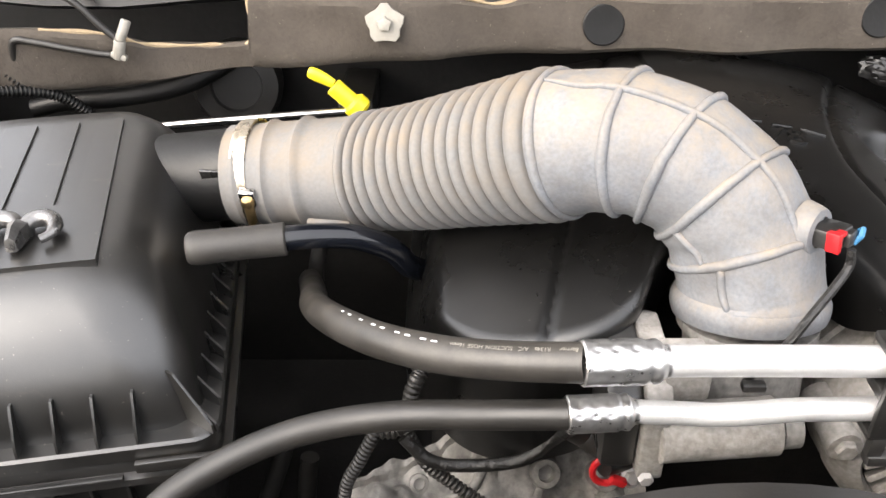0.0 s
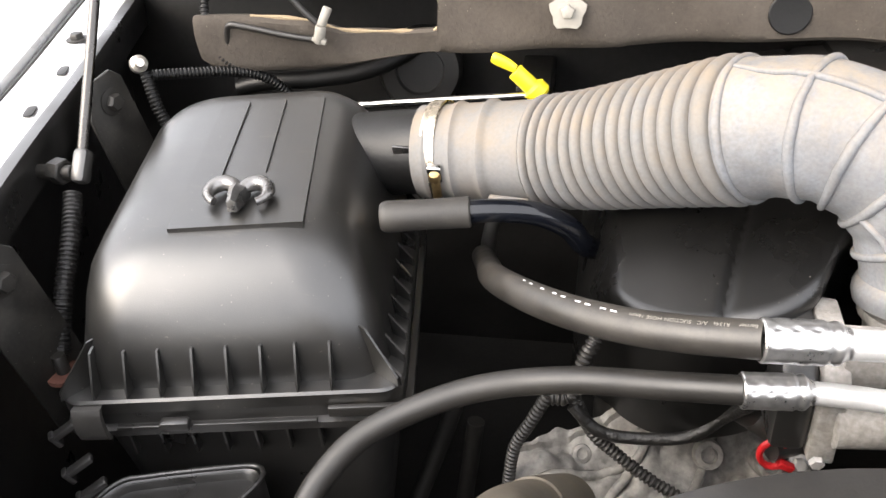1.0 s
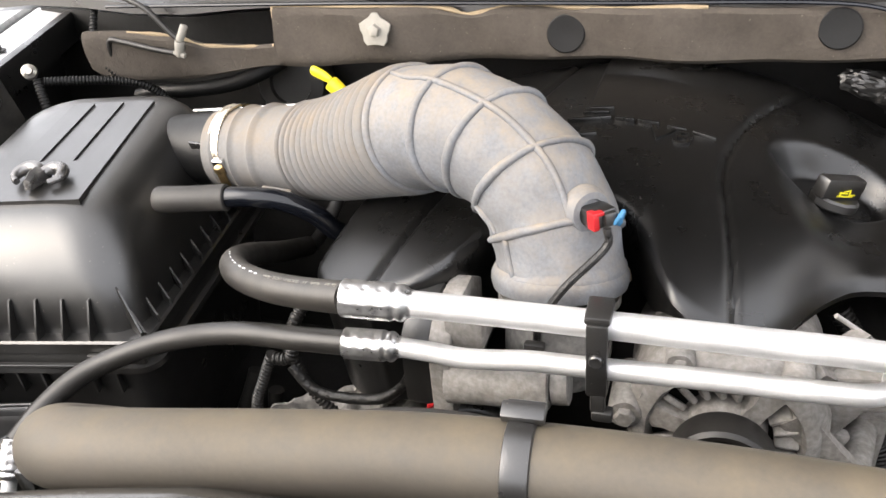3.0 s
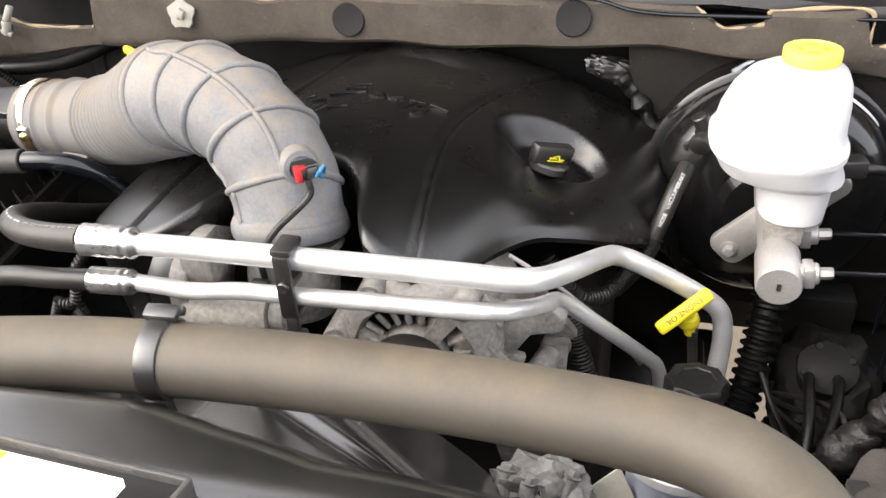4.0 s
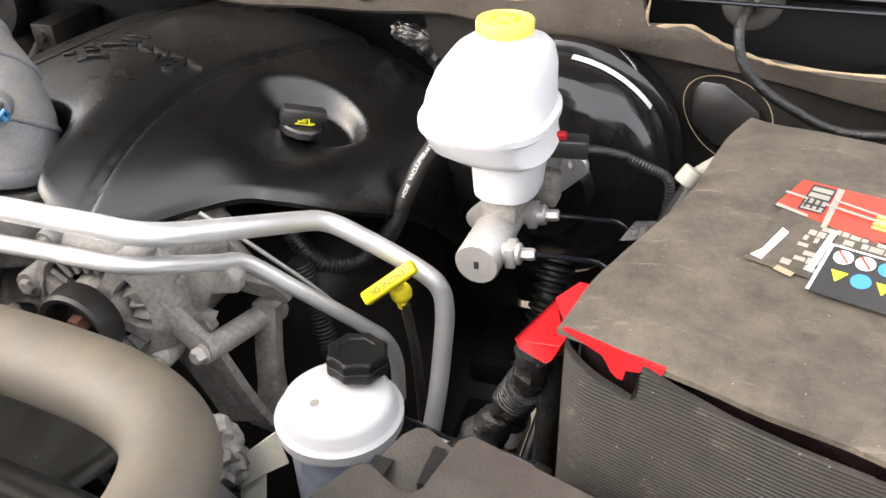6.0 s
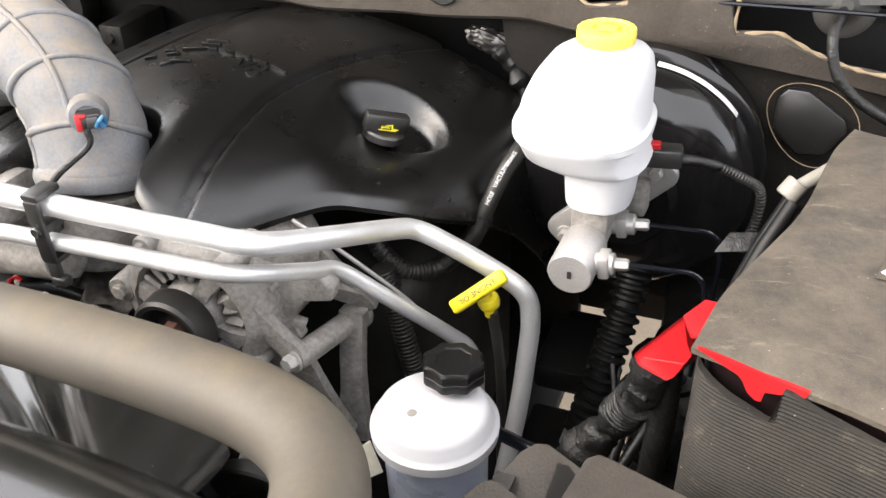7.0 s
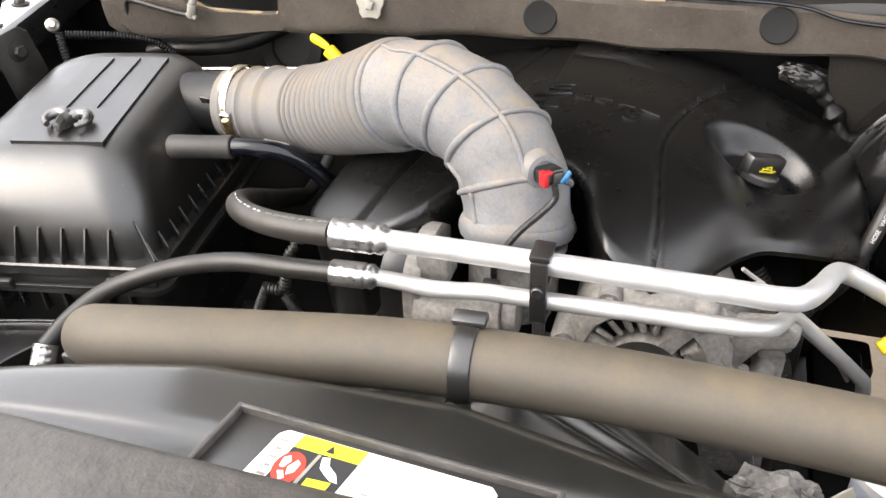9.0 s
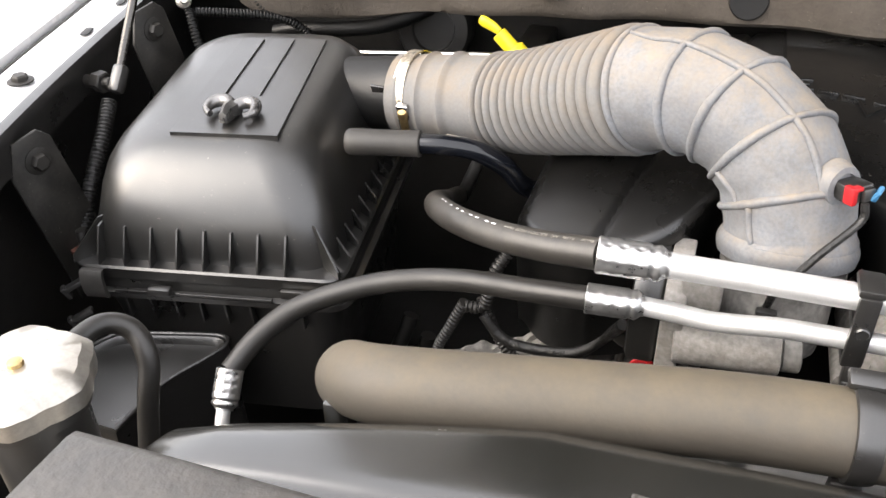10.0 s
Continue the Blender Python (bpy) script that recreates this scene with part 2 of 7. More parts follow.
def thing(name, at, label, category, group="", kind="", moved=(0, 0, 0)):
    """A thing of several parts; moved: how far it stands from the plan that its parts are drawn on."""
    ob = new(name)
    ob.empty_display_size = 0.02
    ob.location = Vector(at) + Vector(moved)
    ORIGIN[ob] = Vector(at)
    return tagged(ob, label, category, group, kind)


def part(name, bm, mat, parent, label="", flat=False):
    """Link a bmesh, built in world places, as one mesh under a thing or a part."""
    if len(bm.faces):
        bmesh.ops.recalc_face_normals(bm, faces=bm.faces)
    o = ORIGIN[parent]
    bmesh.ops.translate(bm, verts=bm.verts, vec=-o)
    me = bpy.data.meshes.new(name)
    bm.to_mesh(me)
    bm.free()
    me.materials.append(mat)
    if not flat:
        for f in me.polygons:
            f.use_smooth = True
        try:
            me.set_sharp_from_angle(angle=radians(38))
        except AttributeError:
            pass
    ob = new(name, me)
    ob.parent = parent
    ORIGIN[ob] = o
    if label:
        ob["label"] = label
    return ob


def solo(name, bm, mat, label, category, group="", kind="", at=None, moved=(0, 0, 0)):
    """A thing that is one mesh."""
    if at is None:
        lo = Vector([min(v.co[i] for v in bm.verts) for i in range(3)])
        hi = Vector([max(v.co[i] for v in bm.verts) for i in range(3)])
        at = ((lo.x + hi.x) / 2, (lo.y + hi.y) / 2, lo.z)
    e = new("base")
    e.location = at
    ORIGIN[e] = Vector(at)
    ob = part(name, bm, mat, e)
    ob.parent = None
    ob.location = Vector(at) + Vector(moved)
    ORIGIN[ob] = Vector(at)
    bpy.data.objects.remove(e)
    return tagged(ob, label, category, group, kind)


def curve(pts, n=8):
    """Catmull-Rom through the points."""
    p = [Vector(q) for q in pts]
    p = [p[0] * 2 - p[1]] + p + [p[-1] * 2 - p[-2]]
    out = []
    for i in range(1, len(p) - 2):
        a, b, c, d = p[i - 1], p[i], p[i + 1], p[i + 2]
        for k in range(n):
            t = k / n
            out.append(0.5 * ((2 * b) + (c - a) * t + (2 * a - 5 * b + 4 * c - d) * t * t + (3 * b - a - 3 * c + d) * t ** 3))
    out.append(p[-2])
    return out


def resample(pts, count):
    acc = [0.0]
    for a, b in zip(pts, pts[1:]):
        acc.append(acc[-1] + (b - a).length)
    out, j = [], 0
    for k in range(count):
        s = acc[-1] * k / (count - 1)
        while j < len(acc) - 2 and acc[j + 1] < s:
            j += 1
        f = (s - acc[j]) / max(1e-9, acc[j + 1] - acc[j])
        out.append(pts[j].lerp(pts[j + 1], min(1, max(0, f))))
    return out


def frames(pts):
    """Steady cross-section axes along a line of points."""
    ts = [(pts[min(i + 1, len(pts) - 1)] - pts[max(i - 1, 0)]).normalized() for i in range(len(pts))]
    ref = Vector((0, 0, 1)) if abs(ts[0].z) < 0.9 else Vector((0, 1, 0))
    a = (ref - ts[0] * ref.dot(ts[0])).normalized()
    out = []
    for t in ts:
        a = (a - t * a.dot(t)).normalized()
        out.append((t, a, t.cross(a)))
    return out


def bridge(bm, rings, cap=True, closed=True):
    vs = [[bm.verts.new(v) for v in r] for r in rings]
    n = len(vs[0])
    for a, b in zip(vs, vs[1:]):
        for i in range(n if closed else n - 1):
            j = (i + 1) % n
            bm.faces.new((a[i], a[j], b[j], b[i]))
    if cap:
        bm.faces.new(vs[0][::-1])
        bm.faces.new(vs[-1])
    return vs


def sweep(bm, pts, rad, n=16, cap=True, squash=1.0):
    """A tube along points; rad a number or a function of 0..1 along it."""
    fr = frames(pts)
    rings = []
    for i, (c, (t, a, b)) in enumerate(zip(pts, fr)):
        r = rad(i / (len(pts) - 1)) if callable(rad) else rad
        rings.append([c + a * (r * math.cos(k * math.tau / n)) + b * (r * squash * math.sin(k * math.tau / n)) for k in range(n)])
    bridge(bm, rings, cap)
    return bm


def tube(pts, rad, n=14, steps=6, cap=True):
    return sweep(bmesh.new(), curve(pts, steps), rad, n, cap)


def axis_matrix(at, direction, up=(0, 0, 1)):
    """Local z along the direction."""
    z = Vector(direction).normalized()
    u = Vector(up)
    if abs(z.dot(u)) > 0.95:
        u = Vector((0, 1, 0))
    x = u.cross(z).normalized()
    y = z.cross(x)
    m = Matrix((x, y, z)).transposed().to_4x4()
    return Matrix.Translation(at) @ m


def lathe(bm, profile, m=None, n=24, wave=None):
    """Turn (radius, height) pairs about the local z of m. wave: a function of angle that scales the radius."""
    m = m or Matrix()
    rings = []
    for r, z in profile:
        rings.append([m @ Vector((r * (wave(k * math.tau / n) if wave else 1) * math.cos(k * math.tau / n),
                                  r * (wave(k * math.tau / n) if wave else 1) * math.sin(k * math.tau / n), z)) for k in range(n)])
    bridge(bm, rings, True)
    return bm


def box(bm, m, sx, sy, sz, bev=0.0, seg=2):
    """A box with rounded edges, centred on m."""
    t = bmesh.new()
    bmesh.ops.create_cube(t, size=1.0, matrix=Matrix.Diagonal((sx, sy, sz, 1)))
    if bev:
        bmesh.ops.bevel(t, geom=t.edges[:] + t.verts[:], offset=bev, segments=seg, affect="EDGES", profile=0.5)
    t.transform(m)
    me = bpy.data.meshes.new("t")
    t.to_mesh(me)
    t.free()
    bm.from_mesh(me)
    bpy.data.meshes.remove(me)
    return bm


def prism(bm, outline, depth, m=None, bev=0.0, seg=2):
    """A flat outline in local xy, extruded along local z, with rounded rims."""
    t = bmesh.new()
    f = t.faces.new([t.verts.new((x, y, 0)) for x, y in outline])
    ex = bmesh.ops.extrude_face_region(t, geom=[f])
    bmesh.ops.translate(t, verts=[v for v in ex["geom"] if isinstance(v, bmesh.types.BMVert)], vec=(0, 0, depth))
    bmesh.ops.recalc_face_normals(t, faces=t.faces)
    if bev:
        bmesh.ops.bevel(t, geom=t.edges[:], offset=bev, segments=seg, affect="EDGES", profile=0.5)
    if m is not None:
        t.transform(m)
    me = bpy.data.meshes.new("t")
    t.to_mesh(me)
    t.free()
    bm.from_mesh(me)
    bpy.data.meshes.remove(me)
    return bm


def between(bm, a, b, r, n=12, r2=None):
    """A straight rod from a to b."""
    a, b = Vector(a), Vector(b)
    d = (b - a).length
    return lathe(bm, [(r * 0.86, 0), (r, min(0.0012, d / 4)), (r2 or r, d - min(0.0012, d / 4)), ((r2 or r) * 0.86, d)], axis_matrix(a, b - a), n)


def hexbolt(bm, at, direction, r, h, washer=0.0):
    m = axis_matrix(at, direction)
    if washer:
        lathe(bm, [(washer * 0.95, 0), (washer, 0.0006), (washer, 0.0016), (washer * 0.93, 0.002)], m, 18)
    lathe(bm, [(r, 0.001), (r, h * 0.8), (r * 0.82, h)], m, 6)
    return bm


def rounded(cx, cy, hx, hy, r, n=6):
    """Corner-rounded rectangle outline."""
    out = []
    for k, (sx, sy) in enumerate(((1, 1), (-1, 1), (-1, -1), (1, -1))):
        for i in range(n + 1):
            a = (k + i / n) * math.pi / 2
            out.append((cx + sx * (hx - r) + r * math.cos(a), cy + sy * (hy - r) + r * math.sin(a)))
    return out


def corrugated(pts, r, pitch=0.006, depth=0.0016, n=12):
    """A ribbed conduit along points."""
    c = curve(pts, 8)
    length = sum((b - a).length for a, b in zip(c, c[1:]))
    k = max(8, int(length / pitch) * 4)
    c = resample(c, k)
    return sweep(bmesh.new(), c, lambda s: r + depth * (1 if int(s * (k - 1)) % 4 in (0, 1) else -0.6), n)


def text_mesh(body, size, m, depth=0.0003):
    cu = bpy.data.curves.new("txt", "FONT")
    cu.body, cu.size, cu.extrude, cu.align_x, cu.align_y = body, size, depth, "CENTER", "CENTER"
    ob = bpy.data.objects.new("txt", cu)
    scene.collection.objects.link(ob)
    me = bpy.data.meshes.new_from_object(ob.evaluated_get(bpy.context.evaluated_depsgraph_get()))
    bm = bmesh.new()
    bm.from_mesh(me)
    bm.transform(m)
    bpy.data.objects.remove(ob)
    bpy.data.curves.remove(cu)
    bpy.data.meshes.remove(me)
    return bm

# ---- the setting ----
bm = bmesh.new()
bmesh.ops.create_grid(bm, x_segments=8, y_segments=8, size=300.0)
solo("ground", bm, M_GROUND, "pale sandy concrete ground under the truck", "ground", kind="structure")


def plate(bm, pts, thick, normal):
    """A flat sheet through the points with a thickness along the normal."""
    a = [Vector(p) for p in pts]
    nrm = Vector(normal).normalized() * thick
    bridge(bm, [a, [p + nrm for p in a]])
    return bm


# firewall behind the engine, in three fields, open underneath on the driver's side
bm = bmesh.new()
box(bm, pose(-0.05, 1.00, 0.95), 1.24, 0.02, 0.66, 0.004)
box(bm, pose(0.85, 1.00, 1.008), 0.56, 0.02, 0.484, 0.004)
solo("wall_firewall", bm, M_DARK, "grimy black firewall behind the engine", "firewall", kind="structure")

# dark undertray and frame members low in the bay, open beside the steering shaft
tray = thing("floor_undertray", (0.2, 0.55, 0.69), "black undertray, frame members and added filler blocks below the engine", "undertray", kind="structure")
bm = bmesh.new()
box(bm, pose(0.0, 0.55, 0.70), 1.16, 1.0, 0.02, 0.004)
part("tray", bm, M_DARK, tray)
# plain boxes added to cover the ground where the bay is only dark
for name_, at_, size_ in (("frame_rail", (0.92, 0.42, 0.74), (0.46, 0.72, 0.10)), ("front_member", (0.64, 0.30, 0.74), (0.16, 0.42, 0.10)), ("cross_member", (0.78, 0.80, 0.79), (0.16, 0.10, 0.05)), ("engine_mount", (0.585, 0.86, 0.78), (0.07, 0.12, 0.04)), ("floor_pan", (0.95, 0.93, 0.79), (0.36, 0.30, 0.05)), ("mount_bracket", (0.75, 0.90, 0.86), (0.10, 0.05, 0.10)), ("engine_mount", (0.60, 0.72, 0.735), (0.09, 0.14, 0.03)), ("mount_bracket", (0.60, 0.93, 0.765), (0.08, 0.07, 0.03))):
    bm = bmesh.new()
    box(bm, pose(*at_), *size_, 0.01)
    part(name_, bm, M_DARK, tray)

# cowl panel above the felt, with its rubber seal
bm = bmesh.new()
bridge(bm, [[Vector((-0.62 + 1.8 * i / 24, y, z + 0.006 * math.sin(i * 1.3))) for i in range(25)]
            for y, z in ((0.848, 1.292), (0.850, 1.304), (0.872, 1.309), (0.93, 1.318), (1.20, 1.36), (1.20, 1.33), (0.93, 1.29), (0.86, 1.285))], cap=False, closed=False)
solo("wall_cowl", bm, M_BLACK, "black plastic cowl panel above the firewall", "cowl", kind="structure")
bm = tube([(-0.42, 0.835, 1.300), (-0.1, 0.838, 1.304), (0.2, 0.838, 1.305), (0.42, 0.836, 1.306), (0.50, 0.832, 1.292), (0.62, 0.832, 1.290), (1.1, 0.835, 1.29)], 0.0022, 8, 10)
solo("trim_cowl_seal", bm, M_GLOSS, "thin glossy black rubber seal along the cowl", "seal", kind="structure")

# felt insulation on the firewall
felt = thing("trim_felt", (0.1, 0.84, 1.2), "grey-brown felt insulation pad with torn tan edges on the firewall", "insulation", kind="structure")
OUT = [(-0.475, 1.268), (-0.465, 1.215), (-0.45, 1.203), (-0.34, 1.201), (-0.20, 1.226), (-0.05, 1.236), (0.10, 1.240), (0.22, 1.246), (0.40, 1.244),
       (0.52, 1.250), (0.60, 1.243), (0.70, 1.234), (0.80, 1.215), (0.95, 1.19), (1.12, 1.17), (1.12, 1.224), (0.90, 1.226), (0.842, 1.230), (0.805, 1.245),
       (0.773, 1.261), (0.734, 1.262), (0.726, 1.298), (0.63, 1.296), (0.628, 1.282), (0.585, 1.276), (0.555, 1.298), (0.30, 1.302), (0.17, 1.300), (0.10, 1.302),
       (0.05, 1.292), (0.0, 1.300), (-0.19, 1.300), (-0.192, 1.256), (-0.235, 1.249), (-0.30, 1.250), (-0.335, 1.262), (-0.40, 1.268)]


def felt_y(x, z):
    return 0.834 + 0.006 * math.sin(x * 17) + 0.003 * math.sin(x * 41 + z * 50) + 0.003 * noise.noise(Vector((x * 9, z * 14, 3))) + 0.35 * max(0, 1.25 - z) * (1 if x > 0 else 0.5)


def edge_at(pts, x):
    for (xa, za), (xb, zb) in zip(pts, pts[1:]):
        if xa <= x <= xb and xb > xa:
            return za + (zb - za) * (x - xa) / (xb - xa)
    return pts[-1][1]


low_edge, high_edge = OUT[1:15], [OUT[0]] + OUT[15:][::-1]
felt_rows = []
NC = 420
for i in range(NC + 1):
    x = -0.465 + 1.585 * i / NC
    lo, hi = edge_at(low_edge, x), edge_at(high_edge, x)
    col = [Vector((x, felt_y(x, lo) + 0.012, lo + 0.002))]
    for j in range(13):
        f = j / 12
        z = lo + (hi - lo) * f
        col.append(Vector((x, felt_y(x, z) + (0.004 if j in (0, 12) else 0), z)))
    col.append(Vector((x, felt_y(x, hi) + 0.012, hi - 0.001)))
    felt_rows.append(col)
bm = bmesh.new()
bridge(bm, felt_rows, cap=False, closed=False)
felt_pad = part("felt_pad", bm, M_FELT, felt)

for run in (OUT[18:23], OUT[22:26], OUT[26:32], OUT[31:37], OUT[15:19]):
    line = [(x, felt_y(x, z) + 0.004, z) for x, z in run]
    part("torn_edge", tube(line, lambda s: 0.0020 + 0.0008 * math.sin(s * 37), 7, 10), M_FELTEDGE, felt_pad, "raw tan fibre edge")
# round holes in the felt: raised black discs stand in for their darkness
for x, z, r in ((0.156, 1.272, 0.0205), (0.424, 1.281, 0.0205)):
    bm = bmesh.new()
    lathe(bm, [(r * 0.9, 0), (r, 0.001), (r, 0.003), (r * 0.94, 0.004), (r * 0.6, 0.0035), (r * 0.1, 0.003)], axis_matrix((x, felt_y(x, z) + 0.001, z), (0, -1, 0.15)), 28)
    part("hole_plug", bm, M_BOOT, felt, "round hole in the felt, drawn as a raised black disc")
bm = bmesh.new()
mc = axis_matrix((-0.057, felt_y(-0.057, 1.278) - 0.001, 1.278), (0, -1, 0.2))
lathe(bm, [(0.016, 0), (0.018, 0.001), (0.0175, 0.003), (0.007, 0.004), (0.006, 0.009), (0.003, 0.010)], mc, 18, wave=lambda a: 1 + 0.13 * math.sin(5 * a) + 0.07 * math.sin(9 * a))
part("push_clip", bm, M_CREAM, felt, "dirty white push clip")

# right-hand firewall with heavy felt, plug plate and cable grommet
# same felt sheet as the pad above, its shade put into the colour
bm = bmesh.new()
prism(bm, [(0.535, 0.95), (0.57, 0.86), (1.16, 0.80), (1.16, 1.19), (0.84, 1.215), (0.70, 1.235), (0.57, 1.244), (0.485, 1.246), (0.490, 1.21), (0.515, 1.15), (0.53, 1.10)], 0.012, Matrix.Translation((0, 0.872, 0)) @ Matrix.Rotation(radians(90), 4, "X"), 0.003)
for v in bm.verts:
    v.co.y += 0.2 * max(0, 1.22 - v.co.z) + 0.004 * math.sin(v.co.x * 23)
solo("trim_felt_lower", bm, M_FELTD, "felt on the firewall behind the brake booster, painted darker for shade", "insulation", kind="structure")

# passenger-side inner fender: rail flange, apron and outer fender
RAIL = [(-0.418, 0.20, 1.215), (-0.471, 0.38, 1.222), (-0.521, 0.56, 1.226), (-0.563, 0.75, 1.232), (-0.602, 0.92, 1.24), (-0.632, 1.05, 1.245)]
rl = curve(RAIL, 6)


def rail_strip(bm, offsets):
    """Rows that run along the fender rail, each moved by (across, up)."""
    bridge(bm, [[Vector((p.x - dx, p.y - dx * 0.28, p.z + dz)) for p in rl] for dx, dz in offsets], cap=False, closed=False)
    return bm


bm = rail_strip(bmesh.new(), [(0.001, -0.006), (0.001, -0.003), (0.003, 0.0), (0.034, 0.004), (0.056, 0.006), (0.058, 0.002), (0.060, -0.02)])
fender = thing("wall_fender", (-0.6, 0.6, 1.0), "pale painted inner fender rail with bolts and slots", "fender", kind="structure")
part("rail_flange", bm, M_PAINT, fender)
bm = rail_strip(bmesh.new(), [(0.069, -0.02), (0.071, 0.010), (0.078, 0.014), (0.16, 0.02), (0.30, 0.0), (0.42, -0.08), (0.47, -0.25), (0.48, -0.6)])
part("fender_skin", bm, M_PAINT, fender)
# the gap's darkness is drawn as a black strip
bm = rail_strip(bmesh.new(), [(0.0605, -0.008), (0.063, 0.003), (0.066, 0.003), (0.0685, -0.008)])
part("gap_seal", bm, M_RUBBER, fender, "black strip that draws the dark fender gap")
bm = rail_strip(bmesh.new(), [(-0.002, -0.040), (-0.004, -0.012), (-0.006, -0.004), (-0.004, 0.0035), (0.003, 0.0050), (0.007, 0.0045), (0.008, 0.003)])
part("rail_edge", bm, M_BLACK, fender, "dark folded rail edge")
for s, r in ((0.38, 0.0085), (0.72, 0.008)):
    p = rl[int(s * (len(rl) - 1))]
    part("rail_bolt", hexbolt(bmesh.new(), (p.x - 0.030, p.y - 0.008, p.z + 0.004), (0, 0, 1), r, 0.008, r * 1.6), M_STEEL, fender, "dark hex bolt")
for s, w in ((0.52, 0.012), (0.60, 0.012)):
    p = rl[int(s * (len(rl) - 1))]
    part("slot", prism(bmesh.new(), rounded(0, 0, w, 0.005, 0.004, 4), 0.0012, pose(p.x - 0.022, p.y, p.z + 0.0036, 0, 0, 108), 0.0003), M_BLACKINK, fender, "dark slot")
bm = rail_strip(bmesh.new(), [(0.002, -0.03), (0.035, -0.04), (0.045, -0.16), (0.05, -0.32), (0.03, -0.5), (0.0, -0.7)])
solo("wall_apron", bm, M_BLACK, "black plastic inner apron below the fender rail", "apron", kind="structure")

# driver-side apron and the front panel that close the bay
bm = bmesh.new()
box(bm, pose(1.17, 0.55, 0.85), 0.02, 0.95, 0.74, 0.004)
solo("wall_apron_driver", bm, M_BLACK, "black inner apron beside the battery", "apron", kind="structure")
bm = bmesh.new()
box(bm, pose(0.30, 0.06, 0.80), 1.60, 0.03, 0.74, 0.004)
solo("wall_radiator", bm, M_DARK, "dark radiator behind the grille opening", "radiator", kind="structure")

# raised hood, hinged behind the cowl and standing steeply; out of view, its lean set for the reflections
def hood_at(l, off=0.0):
    """Along the hood from its hinge; off lies towards the engine."""
    d, n_ = Vector((0, -0.485, 0.875)), Vector((0, -0.875, -0.485))
    return Vector((0, 1.14, 1.38)) + d * l + n_ * (off - 0.05 * math.sin(math.pi * min(1, l / 1.15)))


bm = bmesh.new()
lines = [hood_at(l) for l in (0, 0.3, 0.6, 0.9, 1.1, 1.15)] + [hood_at(l, -0.045) for l in (1.16, 1.1, 0.9, 0.6, 0.3, 0)]
bridge(bm, [[Vector((x, p.y, p.z)) for p in lines] for x in (-0.58, -0.3, 0.3, 0.9, 1.18)])
hood = thing("ceiling_hood", (0.3, 1.15, 1.38), "raised white truck hood, out of view, with black lined underside", "hood", kind="structure")
part("hood_panel", bm, M_PAINT, hood)
# assumed liner: its edges decide which parts below reflect dark or white
bm = bmesh.new()
pad_line = [hood_at(l, 0.012) for l in (0.0, 0.24, 0.4, 0.6, 0.9, 1.02)]
bridge(bm, [[Vector((x, p.y, p.z)) for p in pad_line] + [Vector((x, p.y + 0.012, p.z + 0.004)) for p in pad_line[::-1]] for x in (-0.24, 0.3, 0.96)])
part("hood_liner", bm, M_FELTD, hood, "assumed black felt liner")

# radiator top cover with rough grain, close under the camera
bm = bmesh.new()
rows = []
for y, dz in ((0.112, -0.03), (0.113, -0.004), (0.110, 0.0), (0.104, 0.002), (0.06, 0.004), (0.0, 0.002), (-0.06, -0.01), (-0.10, -0.05), (-0.11, -0.2)):
    rows.append([Vector((-0.112 + 1.20 * i / 60, y, 1.268 + dz)) for i in range(61)])
bridge(bm, rows, cap=False, closed=False)
solo("radiator_top_cover", bm, M_MATTE, "rough-grained dark plastic cover over the radiator", "cover", kind="structure", moved=(-0.004, -0.015, 0.014))

# fan shroud: a smooth ridge along the bay, falling away behind
shroud = thing("fan_shroud", (0.2, 0.2, 0.9), "smooth black plastic fan shroud behind the radiator", "fan shroud", moved=(-0.008, -0.012, 0.012))


RIDGE = curve([Vector((0, y, z)) for y, z in ((0.080, 1.2492), (0.110, 1.2500), (0.128, 1.2508), (0.138, 1.2528), (0.149, 1.2540), (0.160, 1.2525), (0.173, 1.2440), (0.188, 1.2280), (0.206, 1.2000), (0.226, 1.155), (0.245, 1.10), (0.25, 1.0), (0.25, 0.75))], 5)


def shroud_row(x, s):
    """Cross-section of the shroud at x; s runs from under the top cover to the rear lip."""
    lift = -0.018 * max(0, (0.10 - x) / 0.2) ** 2 - 0.02 * max(0, (x - 0.35) / 0.2) ** 2
    back = 0.012 * math.tanh((x - 0.1) * 5) * min(1.0, s / 15)
    wide = max(0.0, min(1.0, (0.38 - x) / 0.12, (x + 0.06) / 0.16))
    back += 0.022 * wide * min(1.0, max(0.0, (s - 17) / 9))
    return Vector((x, RIDGE[s].y + back, RIDGE[s].z + lift * min(1.0, 0.4 + s / 12) + 0.0035 * wide * min(1.0, s / 20)))


bm = bmesh.new()
xs = [-0.14, -0.135, -0.12, -0.095, -0.06] + [-0.02 + 0.01 * i for i in range(70)]
rows = []
for s in range(len(RIDGE)):
    row = []
    for x in xs:
        p = shroud_row(x, s)
        if x < -0.06:
            e = (-0.06 - x) / 0.08
            p.z -= 0.05 * e ** 3
            p.y -= 0.02 * e ** 2 * min(1.0, s / 20)
        row.append(p)
    rows.append(row)
bridge(bm, rows, cap=False, closed=False)
body = part("shroud_body", bm, M_SHROUD, shroud)
